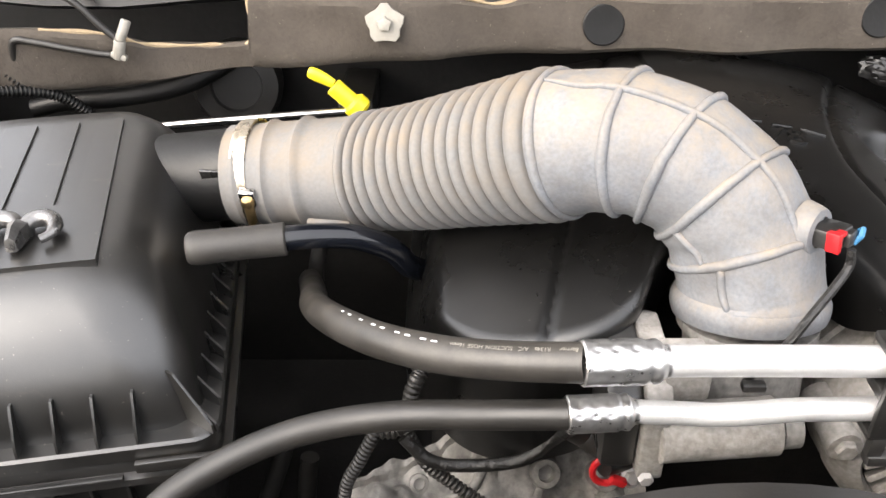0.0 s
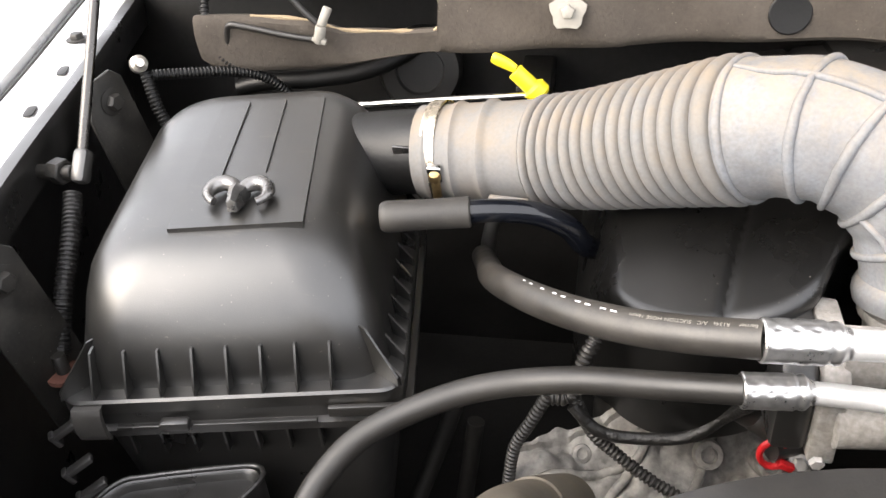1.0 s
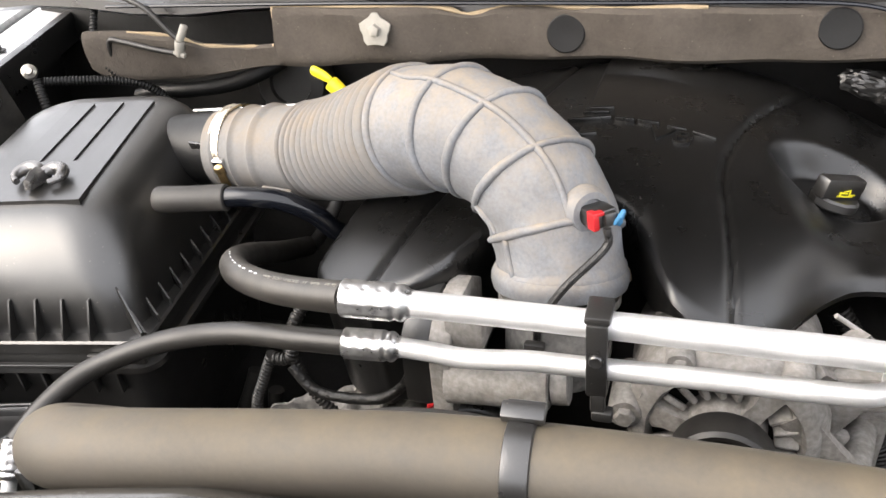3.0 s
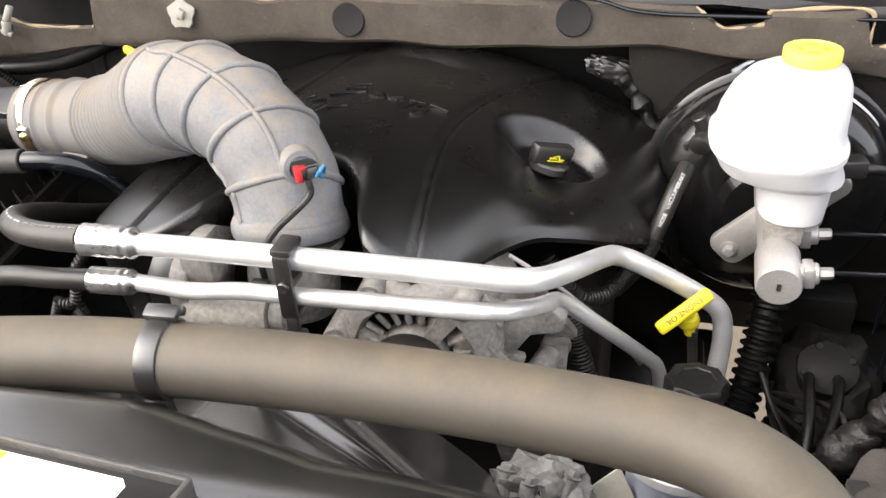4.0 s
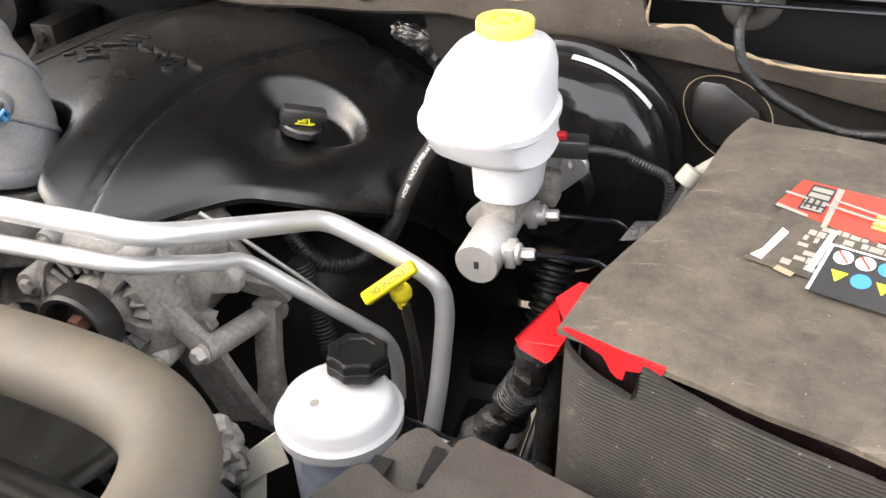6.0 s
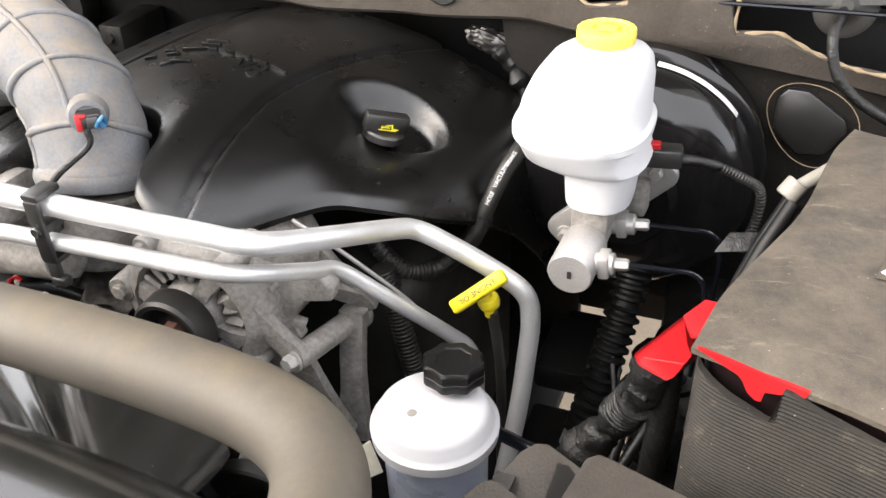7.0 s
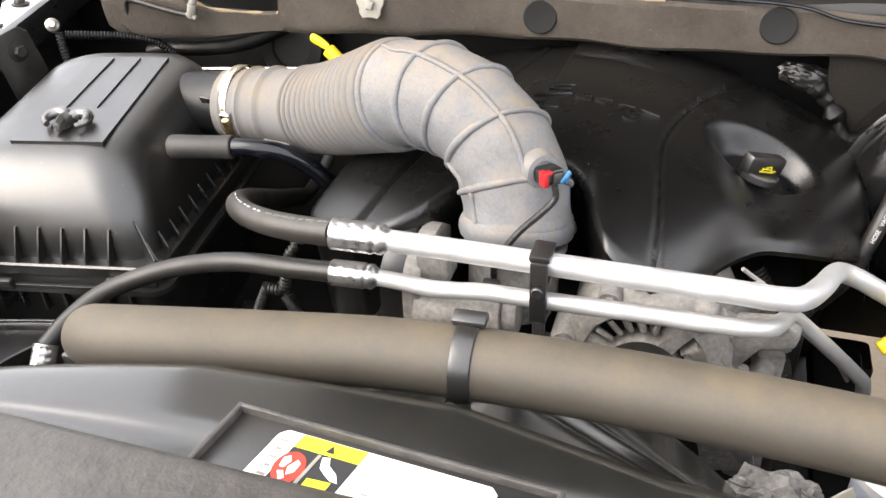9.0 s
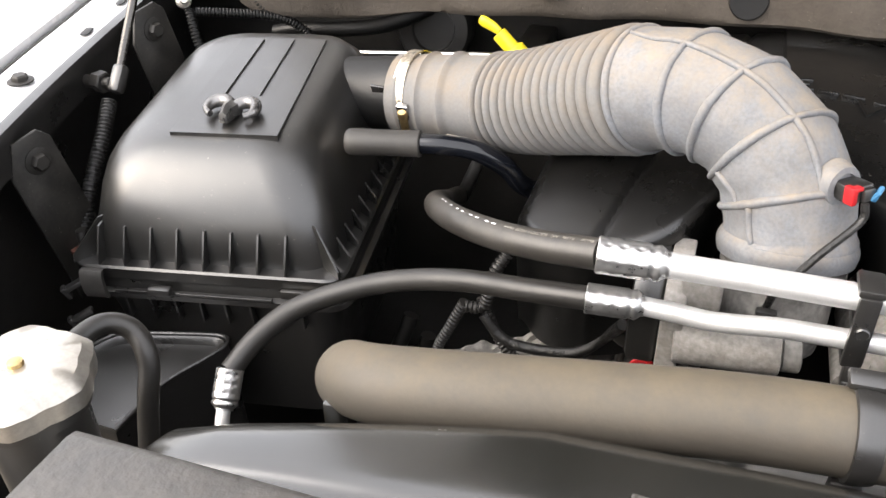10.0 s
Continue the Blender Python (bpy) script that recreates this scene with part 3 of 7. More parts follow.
# funnel from the straight front of the shroud to its round rear lip
def funnel(u, v):
    xf, xr = -0.11 + 0.60 * u, -0.03 + 0.465 * u
    zf = 1.206 - 0.045 * max(0.0, (xf - 0.36) / 0.13) ** 2 - 0.03 * max(0.0, (0.0 - xf) / 0.11) ** 2
    zr = 0.93 + 0.240 * math.sqrt(max(0.0, 1 - ((xr - 0.19) / 0.30) ** 2))
    sink = max(0.0, min(1.0, (0.26 - xf) / 0.12))
    zf -= 0.045 * sink
    zr -= 0.045 * sink
    k = v * v * (3 - 2 * v) * 0.35 + v * 0.65
    x, y = xf + (xr - xf) * v, 0.196 + 0.150 * v
    z = zf + (zr - zf) * k
    for (ax, ay), (bx, by), h, w in (((0.280, 0.300), (0.430, 0.212), -0.0065, 0.0075), ((0.312, 0.300), (0.438, 0.216), 0.004, 0.0060), ((0.344, 0.300), (0.446, 0.214), -0.0065, 0.0070), ((0.15, 0.33), (0.235, 0.225), 0.004, 0.006), ((0.0, 0.33), (0.02, 0.20), 0.004, 0.005)):
        d = ((x - ax) * (by - ay) - (y - ay) * (bx - ax)) / math.hypot(bx - ax, by - ay)
        z += h * math.exp(-(d / w) ** 2)
    return Vector((x, y, z))


bm = bmesh.new()
rows = [[funnel(i / 260, j / 90) for i in range(261)] for j in range(91)]
rows.append([p + Vector((0, 0.006, -0.004)) for p in rows[-1]])
rows.append([p + Vector((0, 0.001, -0.05)) for p in rows[-1]])
bridge(bm, rows, cap=False, closed=False)
side = [funnel(1.0, j / 36) for j in range(37)]
bridge(bm, [side, [p + Vector((0.004, 0, -0.006)) for p in side], [p + Vector((0.005, 0, -0.014)) for p in side]], cap=False, closed=False)
part("shroud_funnel", bm, M_SHROUD, shroud, "smooth funnel with moulded creases")
# label pocket
bm = bmesh.new()
PZ = 1.2625
for a, b in (((0.148, 0.1535), (0.332, 0.1415)), ((0.332, 0.1415), (0.323, 0.080)), ((0.149, 0.1535), (0.140, 0.090))):
    d = Vector((b[0] - a[0], b[1] - a[1], 0))
    box(bm, pose((a[0] + b[0]) / 2, (a[1] + b[1]) / 2, PZ - 0.004, 0, 0, math.degrees(math.atan2(d.y, d.x))), d.length + 0.002, 0.0032, 0.015, 0.001)
part("pocket_rim", bm, M_MATTE, shroud, "raised rough rim round the label pocket")
bm = bmesh.new()
prism(bm, [(0.140, 0.090), (0.149, 0.1535), (0.332, 0.1415), (0.323, 0.080)], 0.003, Matrix.Translation((0, 0, PZ - 0.0045)), 0.0006)
part("pocket_floor", bm, M_BLACK, shroud)
# rear ring of the shroud
bm = bmesh.new()
ring = [Vector((0.19 + 0.245 * math.cos(a), 0.325, 0.911 + 0.245 * math.sin(a))) for a in [math.tau * k / 64 for k in range(65)]]
rings = []
for p in ring:
    d = (p - Vector((0.19, 0.325, 0.911))).normalized()
    rings.append([p, p + d * 0.012 + Vector((0, 0.002, 0)), p + d * 0.014 + Vector((0, 0.03, 0)), p + d * 0.006 + Vector((0, 0.034, 0)), p + Vector((0, 0.03, 0))])
bridge(bm, rings, cap=False)
part("shroud_ring", bm, M_RUBBER, shroud, "dark round lip of the shroud")
# warning and coolant label
lab = thing("warning_label", (0.24, 0.14, PZ - 0.001), "white, yellow and black warning sticker in the shroud pocket", "sticker", moved=(-0.008, -0.012, 0.012))
LZ = PZ - 0.0011


def flat(parent, name, mat, outline, z, label="", shift=(0.0, 0.0)):
    return part(name, prism(bmesh.new(), outline, 0.0003, Matrix.Translation((*shift, z)), 0), mat, parent, label, flat=True)


LT = Matrix.Translation((0.178, 0.1465, 0)) @ Matrix.Rotation(radians(-3.8), 4, "Z")


def on_label(name, mat, pts, lift, label=""):
    """A printed field; points run along the label and down from its upper edge, in millimetres."""
    return flat(lab, name, mat, [(LT @ Vector((0.001 * u, -0.001 * v, 0)))[:2] for u, v in pts], LZ + lift, label)


on_label("paper", M_PAPER, [(0, 4), (4, 0), (120, 0), (124, 4), (120, 48), (-6, 48)], 0)
on_label("yellow_band", M_YELINK, [(14, 0.6), (52, 0.6), (50.5, 10), (12.5, 10)], 0.0004)
on_label("black_field", M_BLACKINK, [(12.5, 10), (50.5, 10), (46, 40), (8, 40)], 0.0004)
on_label("red_sign", M_REDINK, [(17.5 + 8.5 * math.cos(k), 24 + 11 * math.sin(k)) for k in [math.tau * i / 20 for i in range(20)]], 0.0008, "red prohibition sign")
for ring in ([(12, 19), (15, 16.5), (17, 20), (15, 25), (12.5, 25)], [(17, 24), (20, 18), (22.5, 20), (22, 26), (18.5, 29)], [(13, 28), (16, 27), (19, 31), (16.5, 33)]):
    on_label("sign_figure", M_PAPER, ring, 0.0012)
on_label("divider", M_CREAM, [(28, 11), (30, 11), (25.5, 40), (23.5, 40)], 0.0008)
on_label("white_drawing", M_PAPER, [(31, 12), (35, 11), (37, 16), (43, 20), (46, 25), (42, 25), (37, 22), (33, 19)], 0.0008)
on_label("yellow_patch", M_YELINK, [(30, 27), (43, 26), (42, 35), (29, 35)], 0.0008)
on_label("warning_triangle", M_BLACKINK, [(30.5, 8), (33, 3), (35.5, 8)], 0.0008)
for k in range(5):
    on_label("text_bar", M_CREAM, [(3 + k % 2, 7 + 6 * k), (8 - k % 2, 7 + 6 * k), (8 - k % 2, 8.6 + 6 * k), (3 + k % 2, 8.6 + 6 * k)], 0.0004)
for k in range(4):
    on_label("text_bar", M_CREAM, [(60 + 14 * k, 26 + 3 * (k % 2)), (64 + 14 * k, 26 + 3 * (k % 2)), (64 + 14 * k, 27 + 3 * (k % 2)), (60 + 14 * k, 27 + 3 * (k % 2))], 0.0004)

# ---- air cleaner housing ----
AB = Matrix.Translation((-0.424, 0.398, 0.008)) @ Matrix.Rotation(radians(9), 4, "Z") @ Matrix.Translation((0, 0, 1.1)) @ Matrix.Rotation(radians(-1.5), 4, "Y") @ Matrix.Translation((0, 0, -1.1))
AW, AD = 0.275, 0.335
airbox = thing("air_cleaner", (-0.31, 0.58, 0.9), "satin black plastic air cleaner housing with ribbed flange", "air cleaner")


def ab(u, v, z):
    return AB @ Vector((u, v, z))


def lid_ring(l, r, f, b, rad, z, tilt=0.0, n=9):
    """Rounded rectangle ring in the housing's own axes, inset from left, right, front and back."""
    pts = []
    x0, x1, y0, y1 = l, AW - r, f, AD - b
    cs = ((x1, y1, 0), (x0, y1, 1), (x0, y0, 2), (x1, y0, 3))
    for x, y, k in cs:
        cx = x - rad if k in (0, 3) else x + rad
        cy = y - rad if k in (0, 1) else y + rad
        for i in range(n):
            a = (k + i / (n - 1)) * math.pi / 2
            px, py = cx + rad * math.cos(a), cy + rad * math.sin(a)
            pts.append(ab(px, py, z + tilt * (py - 0.09)))
    return pts


bm = bmesh.new()
rows = [lid_ring(0.012, 0.014, 0.014, 0.012, 0.030, 1.098),
        lid_ring(0.014, 0.016, 0.017, 0.014, 0.034, 1.122, 0.02),
        lid_ring(0.018, 0.020, 0.022, 0.016, 0.040, 1.143, 0.04),
        lid_ring(0.020, 0.026, 0.030, 0.018, 0.044, 1.161, 0.06),
        lid_ring(0.024, 0.033, 0.041, 0.022, 0.046, 1.177, 0.08),
        lid_ring(0.032, 0.041, 0.053, 0.026, 0.048, 1.189, 0.09),
        lid_ring(0.044, 0.051, 0.066, 0.033, 0.046, 1.197, 0.10),
        lid_ring(0.058, 0.064, 0.079, 0.042, 0.042, 1.2010, 0.105),
        lid_ring(0.076, 0.080, 0.096, 0.060, 0.036, 1.2028, 0.105),
        lid_ring(0.120, 0.110, 0.140, 0.100, 0.015, 1.2030, 0.105)]
bridge(bm, rows)
lid = part("lid", bm, M_LID, airbox)


def top_z(u, v):
    return 1.2030 + 0.105 * (v - 0.09)


def lid_plate(bm, quad, lift, thick):
    lo = [ab(u, v, top_z(u, v) + lift - thick) for u, v in quad]
    hi = [ab(u, v, top_z(u, v) + lift) for u, v in quad]
    bridge(bm, [lo, hi])
    return bm


def pu(s, v):
    """Across the raised panel: s 0..1 between its slanted sides."""
    return 0.094 + 0.004 * (v - 0.08) / 0.18 + s * (0.108 - 0.010 * (v - 0.08) / 0.18)


bm = bmesh.new()
for s0, s1, v0, v1 in ((0, 1, 0.080, 0.150), (0, 0.26, 0.150, 0.272), (0.40, 0.62, 0.150, 0.272), (0.77, 1, 0.150, 0.272)):
    lid_plate(bm, [(pu(s0, v0), v0), (pu(s1, v0), v0), (pu(s1, v1), v1), (pu(s0, v1), v1)], 0.0020, 0.009)
bmesh.ops.remove_doubles(bm, verts=bm.verts, dist=0.00005)
part("raised_panel", bm, M_LID, lid, "raised panel with two recessed channels")
# emblem: two curled arms and a wedge
em = ab(0.146, 0.110, top_z(0.15, 0.11) + 0.004)
emr = Matrix.Translation(em) @ Matrix.Rotation(radians(5), 4, "Z")
bm = bmesh.new()
for sx in (-1, 1):
    arc = [emr @ Vector((sx * (0.0135 + 0.0110 * math.cos(a)), 0.002 + 0.012 * math.sin(a), 0.006 + 0.002 * math.sin(a))) for a in [radians(195 - 265 * k / 16) for k in range(17)]]
    sweep(bm, arc, lambda s: 0.0034 + 0.0032 * math.sin(math.pi * min(1, s * 1.15)) ** 0.7, 10)
bridge(bm, [[emr @ Vector((x * w, y, z)) for x, z in ((-1, 0), (-0.8, h), (0, h * 1.35), (0.8, h), (1, 0))] for y, w, h in ((0.010, 0.0075, 0.007), (0.002, 0.0085, 0.011), (-0.008, 0.0060, 0.011), (-0.017, 0.0045, 0.008), (-0.0185, 0.003, 0.003))])
part("emblem", bm, M_EMBLEM, lid, "satin grey moulded badge")
# flange
bm = bmesh.new()
rows = [lid_ring(0.003, 0.003, 0.003, 0.003, 0.018, 1.084), lid_ring(0.0, 0.0, 0.0, 0.0, 0.02, 1.086), lid_ring(0.0, 0.0, 0.0, 0.0, 0.02, 1.0965), lid_ring(0.002, 0.002, 0.002, 0.002, 0.02, 1.0985), lid_ring(0.010, 0.010, 0.010, 0.010, 0.02, 1.0985)]
bridge(bm, rows)
part("flange", bm, M_LID, lid)


def gusset(a, b, h):
    """A thin upright rib from the flange edge a to the wall b."""
    a, b = Vector(a), Vector(b)
    d = (b - a).normalized()
    s = Vector((-d.y, d.x, 0)) * 0.0009
    bm = bmesh.new()
    prof = [a + Vector((0, 0, 0.0)), b + d * 0.006, b + d * 0.010 + Vector((0, 0, h)), b + d * 0.001 + Vector((0, 0, h * 0.98)), a + d * 0.001 + Vector((0, 0, 0.008))]
    bridge(bm, [[p - s for p in prof], [p + s for p in prof]])
    return bm


for k in range(8):
    u = 0.0315 + 0.0268 * k
    part("rib", gusset(ab(u, 0.002, 1.098), ab(u, 0.016, 1.098), 0.036), M_LID, lid)
for k in range(11):
    v = 0.012 + 0.0265 * k
    part("rib", gusset(ab(AW - 0.001, v - 0.007, 1.098), ab(AW - 0.017, v + 0.007, 1.098), 0.020), M_BLACK, lid)
for u0, v0, u1, v1 in ((0.004, 0.004, 0.026, 0.026), (AW - 0.004, 0.004, AW - 0.028, 0.026)):
    part("rib", gusset(ab(u0, v0, 1.098), ab(u1, v1, 1.098), 0.040), M_LID, lid)
# lower body
bm = bmesh.new()
rows = [lid_ring(0.030, 0.035, 0.030, 0.02, 0.03, 0.90), lid_ring(0.016, 0.018, 0.016, 0.012, 0.025, 1.035), lid_ring(0.012, 0.014, 0.012, 0.010, 0.022, 1.060),
        lid_ring(0.003, 0.003, 0.002, 0.003, 0.02, 1.0625), lid_ring(-0.003, -0.003, -0.003, -0.003, 0.022, 1.0645), lid_ring(-0.003, -0.003, -0.003, -0.003, 0.022, 1.0705), lid_ring(0.003, 0.003, 0.003, 0.003, 0.02, 1.0725), lid_ring(0.004, 0.004, 0.004, 0.004, 0.02, 1.084)]
bridge(bm, rows)
lower = part("lower_body", bm, M_BLACK, airbox)
for k in range(8):
    u = 0.045 + 0.026 * k
    bm = bmesh.new()
    box(bm, AB @ pose(u, 0.013, 1.045), 0.0024, 0.012, 0.026, 0.0005)
    part("rib", bm, M_BLACK, lower)
# edge bead, tab and clip
for u0, u1, z in ((0.045, 0.205, 1.0745), (0.215, 0.272, 1.083)):
    bm = bmesh.new()
    box(bm, AB @ pose((u0 + u1) / 2, -0.0035, z), u1 - u0, 0.005, 0.003 if u0 < 0.1 else 0.009, 0.001)
    part("bead", bm, M_BLACK, lower)
bm = bmesh.new()
box(bm, AB @ pose(0.094, -0.007, 1.079), 0.024, 0.010, 0.009, 0.003)
part("tab", bm, M_BLACK, lid)
bm = bmesh.new()
arc = [ab(0.029, -0.010 + 0.010 * (1 - math.cos(a)) * 0.5, 1.084 + 0.016 * math.sin(a)) for a in [radians(-100 + 20 * k) for k in range(11)]]
rows = [[p + (AB.to_3x3() @ Vector((dx, dy, 0))) for dx, dy in ((-0.0115, 0), (-0.0115, -0.004), (0.0115, -0.004), (0.0115, 0))] for p in arc]
bridge(bm, rows)
part("latch", bm, M_SLEEVE, airbox, "grey spring latch")
# outlet neck towards the intake tube
bm = bmesh.new()
NK = [Vector((-0.262, 0.680, 1.182)), Vector((-0.230, 0.676, 1.188)), Vector((-0.200, 0.672, 1.194)), Vector((-0.168, 0.667, 1.1995)), Vector((-0.150, 0.665, 1.201))]
sweep(bm, NK, lambda s: (0.042, 0.0405, 0.0395, 0.0395, 0.0395)[int(round(s * 4))], 32)
neck = part("outlet_neck", bm, M_BOOT, airbox)
for dz, w in ((0.012, 0.020), (-0.02, 0.03)):
    bm = bmesh.new()
    box(bm, pose(-0.188, 0.632 + abs(dz) * 0.22, 1.196 + dz + 0.006, 20 if dz > 0 else -25, 0, -5), w, 0.003, 0.014 if dz > 0 else 0.004, 0.001)
    part("neck_tab", bm, M_BLACK, neck)

# sleeve and breather tube from the housing to the engine cover
breather = thing("breather_hose", (-0.12, 0.56, 1.19), "glossy blue-black breather tube with grey rubber sleeve", "hose")
bm = bmesh.new()
a, b = Vector((-0.190, 0.552, 1.197)), Vector((-0.117, 0.562, 1.200))
sweep(bm, [a.lerp(b, s) for s in (0, 0.03, 0.10, 0.5, 0.9, 0.985, 1)], lambda s: (0.0108, 0.0125, 0.0132, 0.0126, 0.0128, 0.0130, 0.0120)[int(round(s * 6))], 20)
part("sleeve", bm, M_SLEEVE, breather, "matte grey rubber sleeve")
part("tube", tube([(-0.125, 0.561, 1.200), (-0.095, 0.565, 1.2005), (-0.065, 0.572, 1.195), (-0.040, 0.583, 1.177), (-0.026, 0.596, 1.152), (-0.012, 0.615, 1.135), (0.01, 0.63, 1.13)], 0.0098, 16, 8), M_GLOSS, breather)

# ---- intake tube ----
intake = thing("intake_tube", (0.05, 0.56, 1.2), "dusty grey rubber air intake tube with bellows and ribbed elbow", "intake tube")
STRAIGHT = [(-0.176, 0.665, 1.199), (-0.1209, 0.6594, 1.204), (-0.0681, 0.6479, 1.212)]
BELLOWS = [(-0.0681, 0.6479, 1.212), (-0.0212, 0.6248, 1.228), (0.0315, 0.5918, 1.255), (0.0842, 0.5538, 1.284)]
ELBOW = [(0.0842, 0.5538, 1.284), (0.1139, 0.5404, 1.293), (0.1418, 0.5309, 1.2925), (0.1706, 0.5224, 1.28), (0.1935, 0.5139, 1.258), (0.2069, 0.5051, 1.232), (0.2124, 0.4962, 1.207), (0.2134, 0.4912, 1.19)]
whole = STRAIGHT[:-1] + BELLOWS[:-1] + ELBOW
wc = curve(whole, 24)
n1, n2 = 2 * 24, 5 * 24  # spans of the straight part and the bellows
cuff_line = resample(wc[:n1 + 1], 40)
bell_line = resample(wc[n1:n2 + 1], 15 * 12 + 1)
elbow_line = resample(wc[n2:], 361)


def cuff_r(s):
    r = 0.0425 + 0.0035 * s
    for c, h, w in ((0.10, 0.002, 0.03), (0.33, 0.003, 0.03), (0.60, 0.0038, 0.035)):
        r += h * math.exp(-((s - c) / w) ** 2)
    return r


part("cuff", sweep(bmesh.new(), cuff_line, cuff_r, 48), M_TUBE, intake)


def bell_r(s):
    base = 0.0455 + 0.0055 * s
    ph = (s * 15) % 1.0
    return base + 0.0070 * (abs(math.sin(math.pi * ph)) ** 0.55) - 0.0032


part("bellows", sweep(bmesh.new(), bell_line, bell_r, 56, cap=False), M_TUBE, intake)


def elbow_r(s):
    r = 0.0505 - 0.0020 * math.sin(math.pi * min(1, s * 1.3)) - 0.0012 * s - 0.0012 * math.sin(math.pi * ((s - 0.02) / 0.19 % 1.0)) ** 2
    if s > 0.93:
        r += 0.002
    return r


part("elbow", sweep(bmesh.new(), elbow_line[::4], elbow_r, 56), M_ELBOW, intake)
efr = frames(elbow_line)


def elbow_point(s, ang, out=0.0):
    """On the elbow's skin: ang in degrees from world-up, turning towards the camera side."""
    i = min(len(elbow_line) - 1, max(0, int(round(s * (len(elbow_line) - 1)))))
    t, a, b = efr[i]
    up = Vector((0.45, 0.0, 0.9))
    u = (up - t * up.dot(t)).normalized()
    f = t.cross(u)
    if f.y > 0:
        f = -f
    r = elbow_r(s) + out
    return elbow_line[i] + u * (r * math.cos(radians(ang))) + f * (r * math.sin(radians(ang)))


# hoop ribs round the elbow and the long rib along it
for s, lean in ((0.02, 0.0), (0.232, 0.04), (0.395, 0.065), (0.575, 0.075), (0.79, 0.05)):
    hoop = [elbow_point(s - lean * math.sin(radians(a)), a, 0.0) for a in range(-180, 181, 8)]
    bm = bmesh.new()
    sweep(bm, hoop, lambda q: 0.0032 + 0.0005 * math.sin(q * 19), 10)
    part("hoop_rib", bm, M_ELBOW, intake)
for s0, s1, a0, a1 in ((0.03, 0.76, 28, 42), (0.50, 0.73, 128, 118), (0.74, 0.93, 104, 98)):
    bm = bmesh.new()
    sweep(bm, [elbow_point(s0 + (s1 - s0) * k / 44, a0 + (a1 - a0) * k / 44, 0.0) for k in range(45)], lambda q: 0.0028 * (1 - 0.45 * abs(2 * q - 1) ** 6), 10)
    part("long_rib", bm, M_ELBOW, intake)
bm = bmesh.new()
i = len(elbow_line) - 17
t = efr[i][0]
m = axis_matrix(elbow_line[i], t)
lathe(bm, [(0.047, -0.008), (0.0505, -0.005), (0.0528, 0.000), (0.0530, 0.005), (0.0515, 0.011), (0.047, 0.013)], m, 48)
part("end_lip", bm, M_ELBOW, intake)
# small stub under the cuff
bm = bmesh.new()
box(bm, pose(-0.092, 0.612, 1.181, 30, 0, -8), 0.036, 0.006, 0.012, 0.002)
part("mould_tab", bm, M_TUBE, intake)

# worm-drive clamp round the cuff
clamp = thing("hose_clamp", (-0.157, 0.645, 1.165), "shiny worm-drive steel hose clamp on the intake cuff", "clamp")
bm = bmesh.new()
m = axis_matrix((-0.1655, 0.6668, 1.1998), (0.052, -0.006, 0.005))
prof = [(0.0445, 0), (0.0462, 0.0), (0.0466, 0.0015), (0.0462, 0.003), (0.0462, 0.010), (0.0466, 0.0115), (0.0462, 0.013), (0.0445, 0.013)]
rings = []
for r, z in prof:
    rings.append([m @ Vector((r * math.cos(k * math.tau / 48), r * math.sin(k * math.tau / 48), z)) for k in range(48)])
bridge(bm, rings, cap=False)
part("band", bm, M_CLAMP, clamp)
bm = bmesh.new()
box(bm, pose(-0.1575, 0.6215, 1.2000, 22, 0, -4), 0.013, 0.007, 0.022, 0.0015)
house = part("screw_housing", bm, M_CHROME, clamp)
bm = bmesh.new()
between(bm, (-0.1575, 0.618, 1.196), (-0.1575, 0.624, 1.176), 0.0042, 12)
between(bm, (-0.1575, 0.6165, 1.203), (-0.1575, 0.618, 1.196), 0.0055, 8)
part("worm_screw", bm, M_BRASS, house, "yellowish zinc screw")

# temperature sensor on the elbow
sensor = thing("air_temperature_sensor", (0.262, 0.470, 1.262), "black sensor with red lock and blue clip in the elbow", "sensor")
sd = Vector((0.62, -0.70, 0.12)).normalized()
sp = Vector((0.2385, 0.4765, 1.262))
m = axis_matrix(sp, sd)
bm = bmesh.new()
lathe(bm, [(0.018, -0.010), (0.0165, -0.002), (0.0150, 0.002), (0.0105, 0.003), (0.010, 0.001)], m, 28)
part("boss", bm, M_ELBOW, sensor, "grey rubber boss")
bm = bmesh.new()
box(bm, m @ pose(0.001, 0, 0.008), 0.020, 0.013, 0.020, 0.002)
box(bm, m @ pose(0.004, 0, 0.019), 0.010, 0.010, 0.006, 0.0015)
part("plug", bm, M_BLACK, sensor)
bm = bmesh.new()
box(bm, m @ pose(-0.0070, 0.0, 0.0150), 0.0050, 0.0135, 0.009, 0.0010)
box(bm, m @ pose(-0.0035, 0.0052, 0.0170), 0.006, 0.003, 0.006, 0.0008)
part("lock", bm, M_RED, sensor, "bright red lock tab")
bm = bmesh.new()
sweep(bm, [m @ Vector(q) for q in ((0.006, -0.004, 0.021), (0.009, 0.001, 0.024), (0.0125, 0.004, 0.023), (0.0145, 0.001, 0.020), (0.013, -0.004, 0.018), (0.010, -0.006, 0.020))], 0.0019, 8)
box(bm, m @ pose(0.010, -0.002, 0.019, 0, 0, 25), 0.004, 0.009, 0.005, 0.001)
part("clip", bm, M_BLUE, sensor, "pale blue clip")
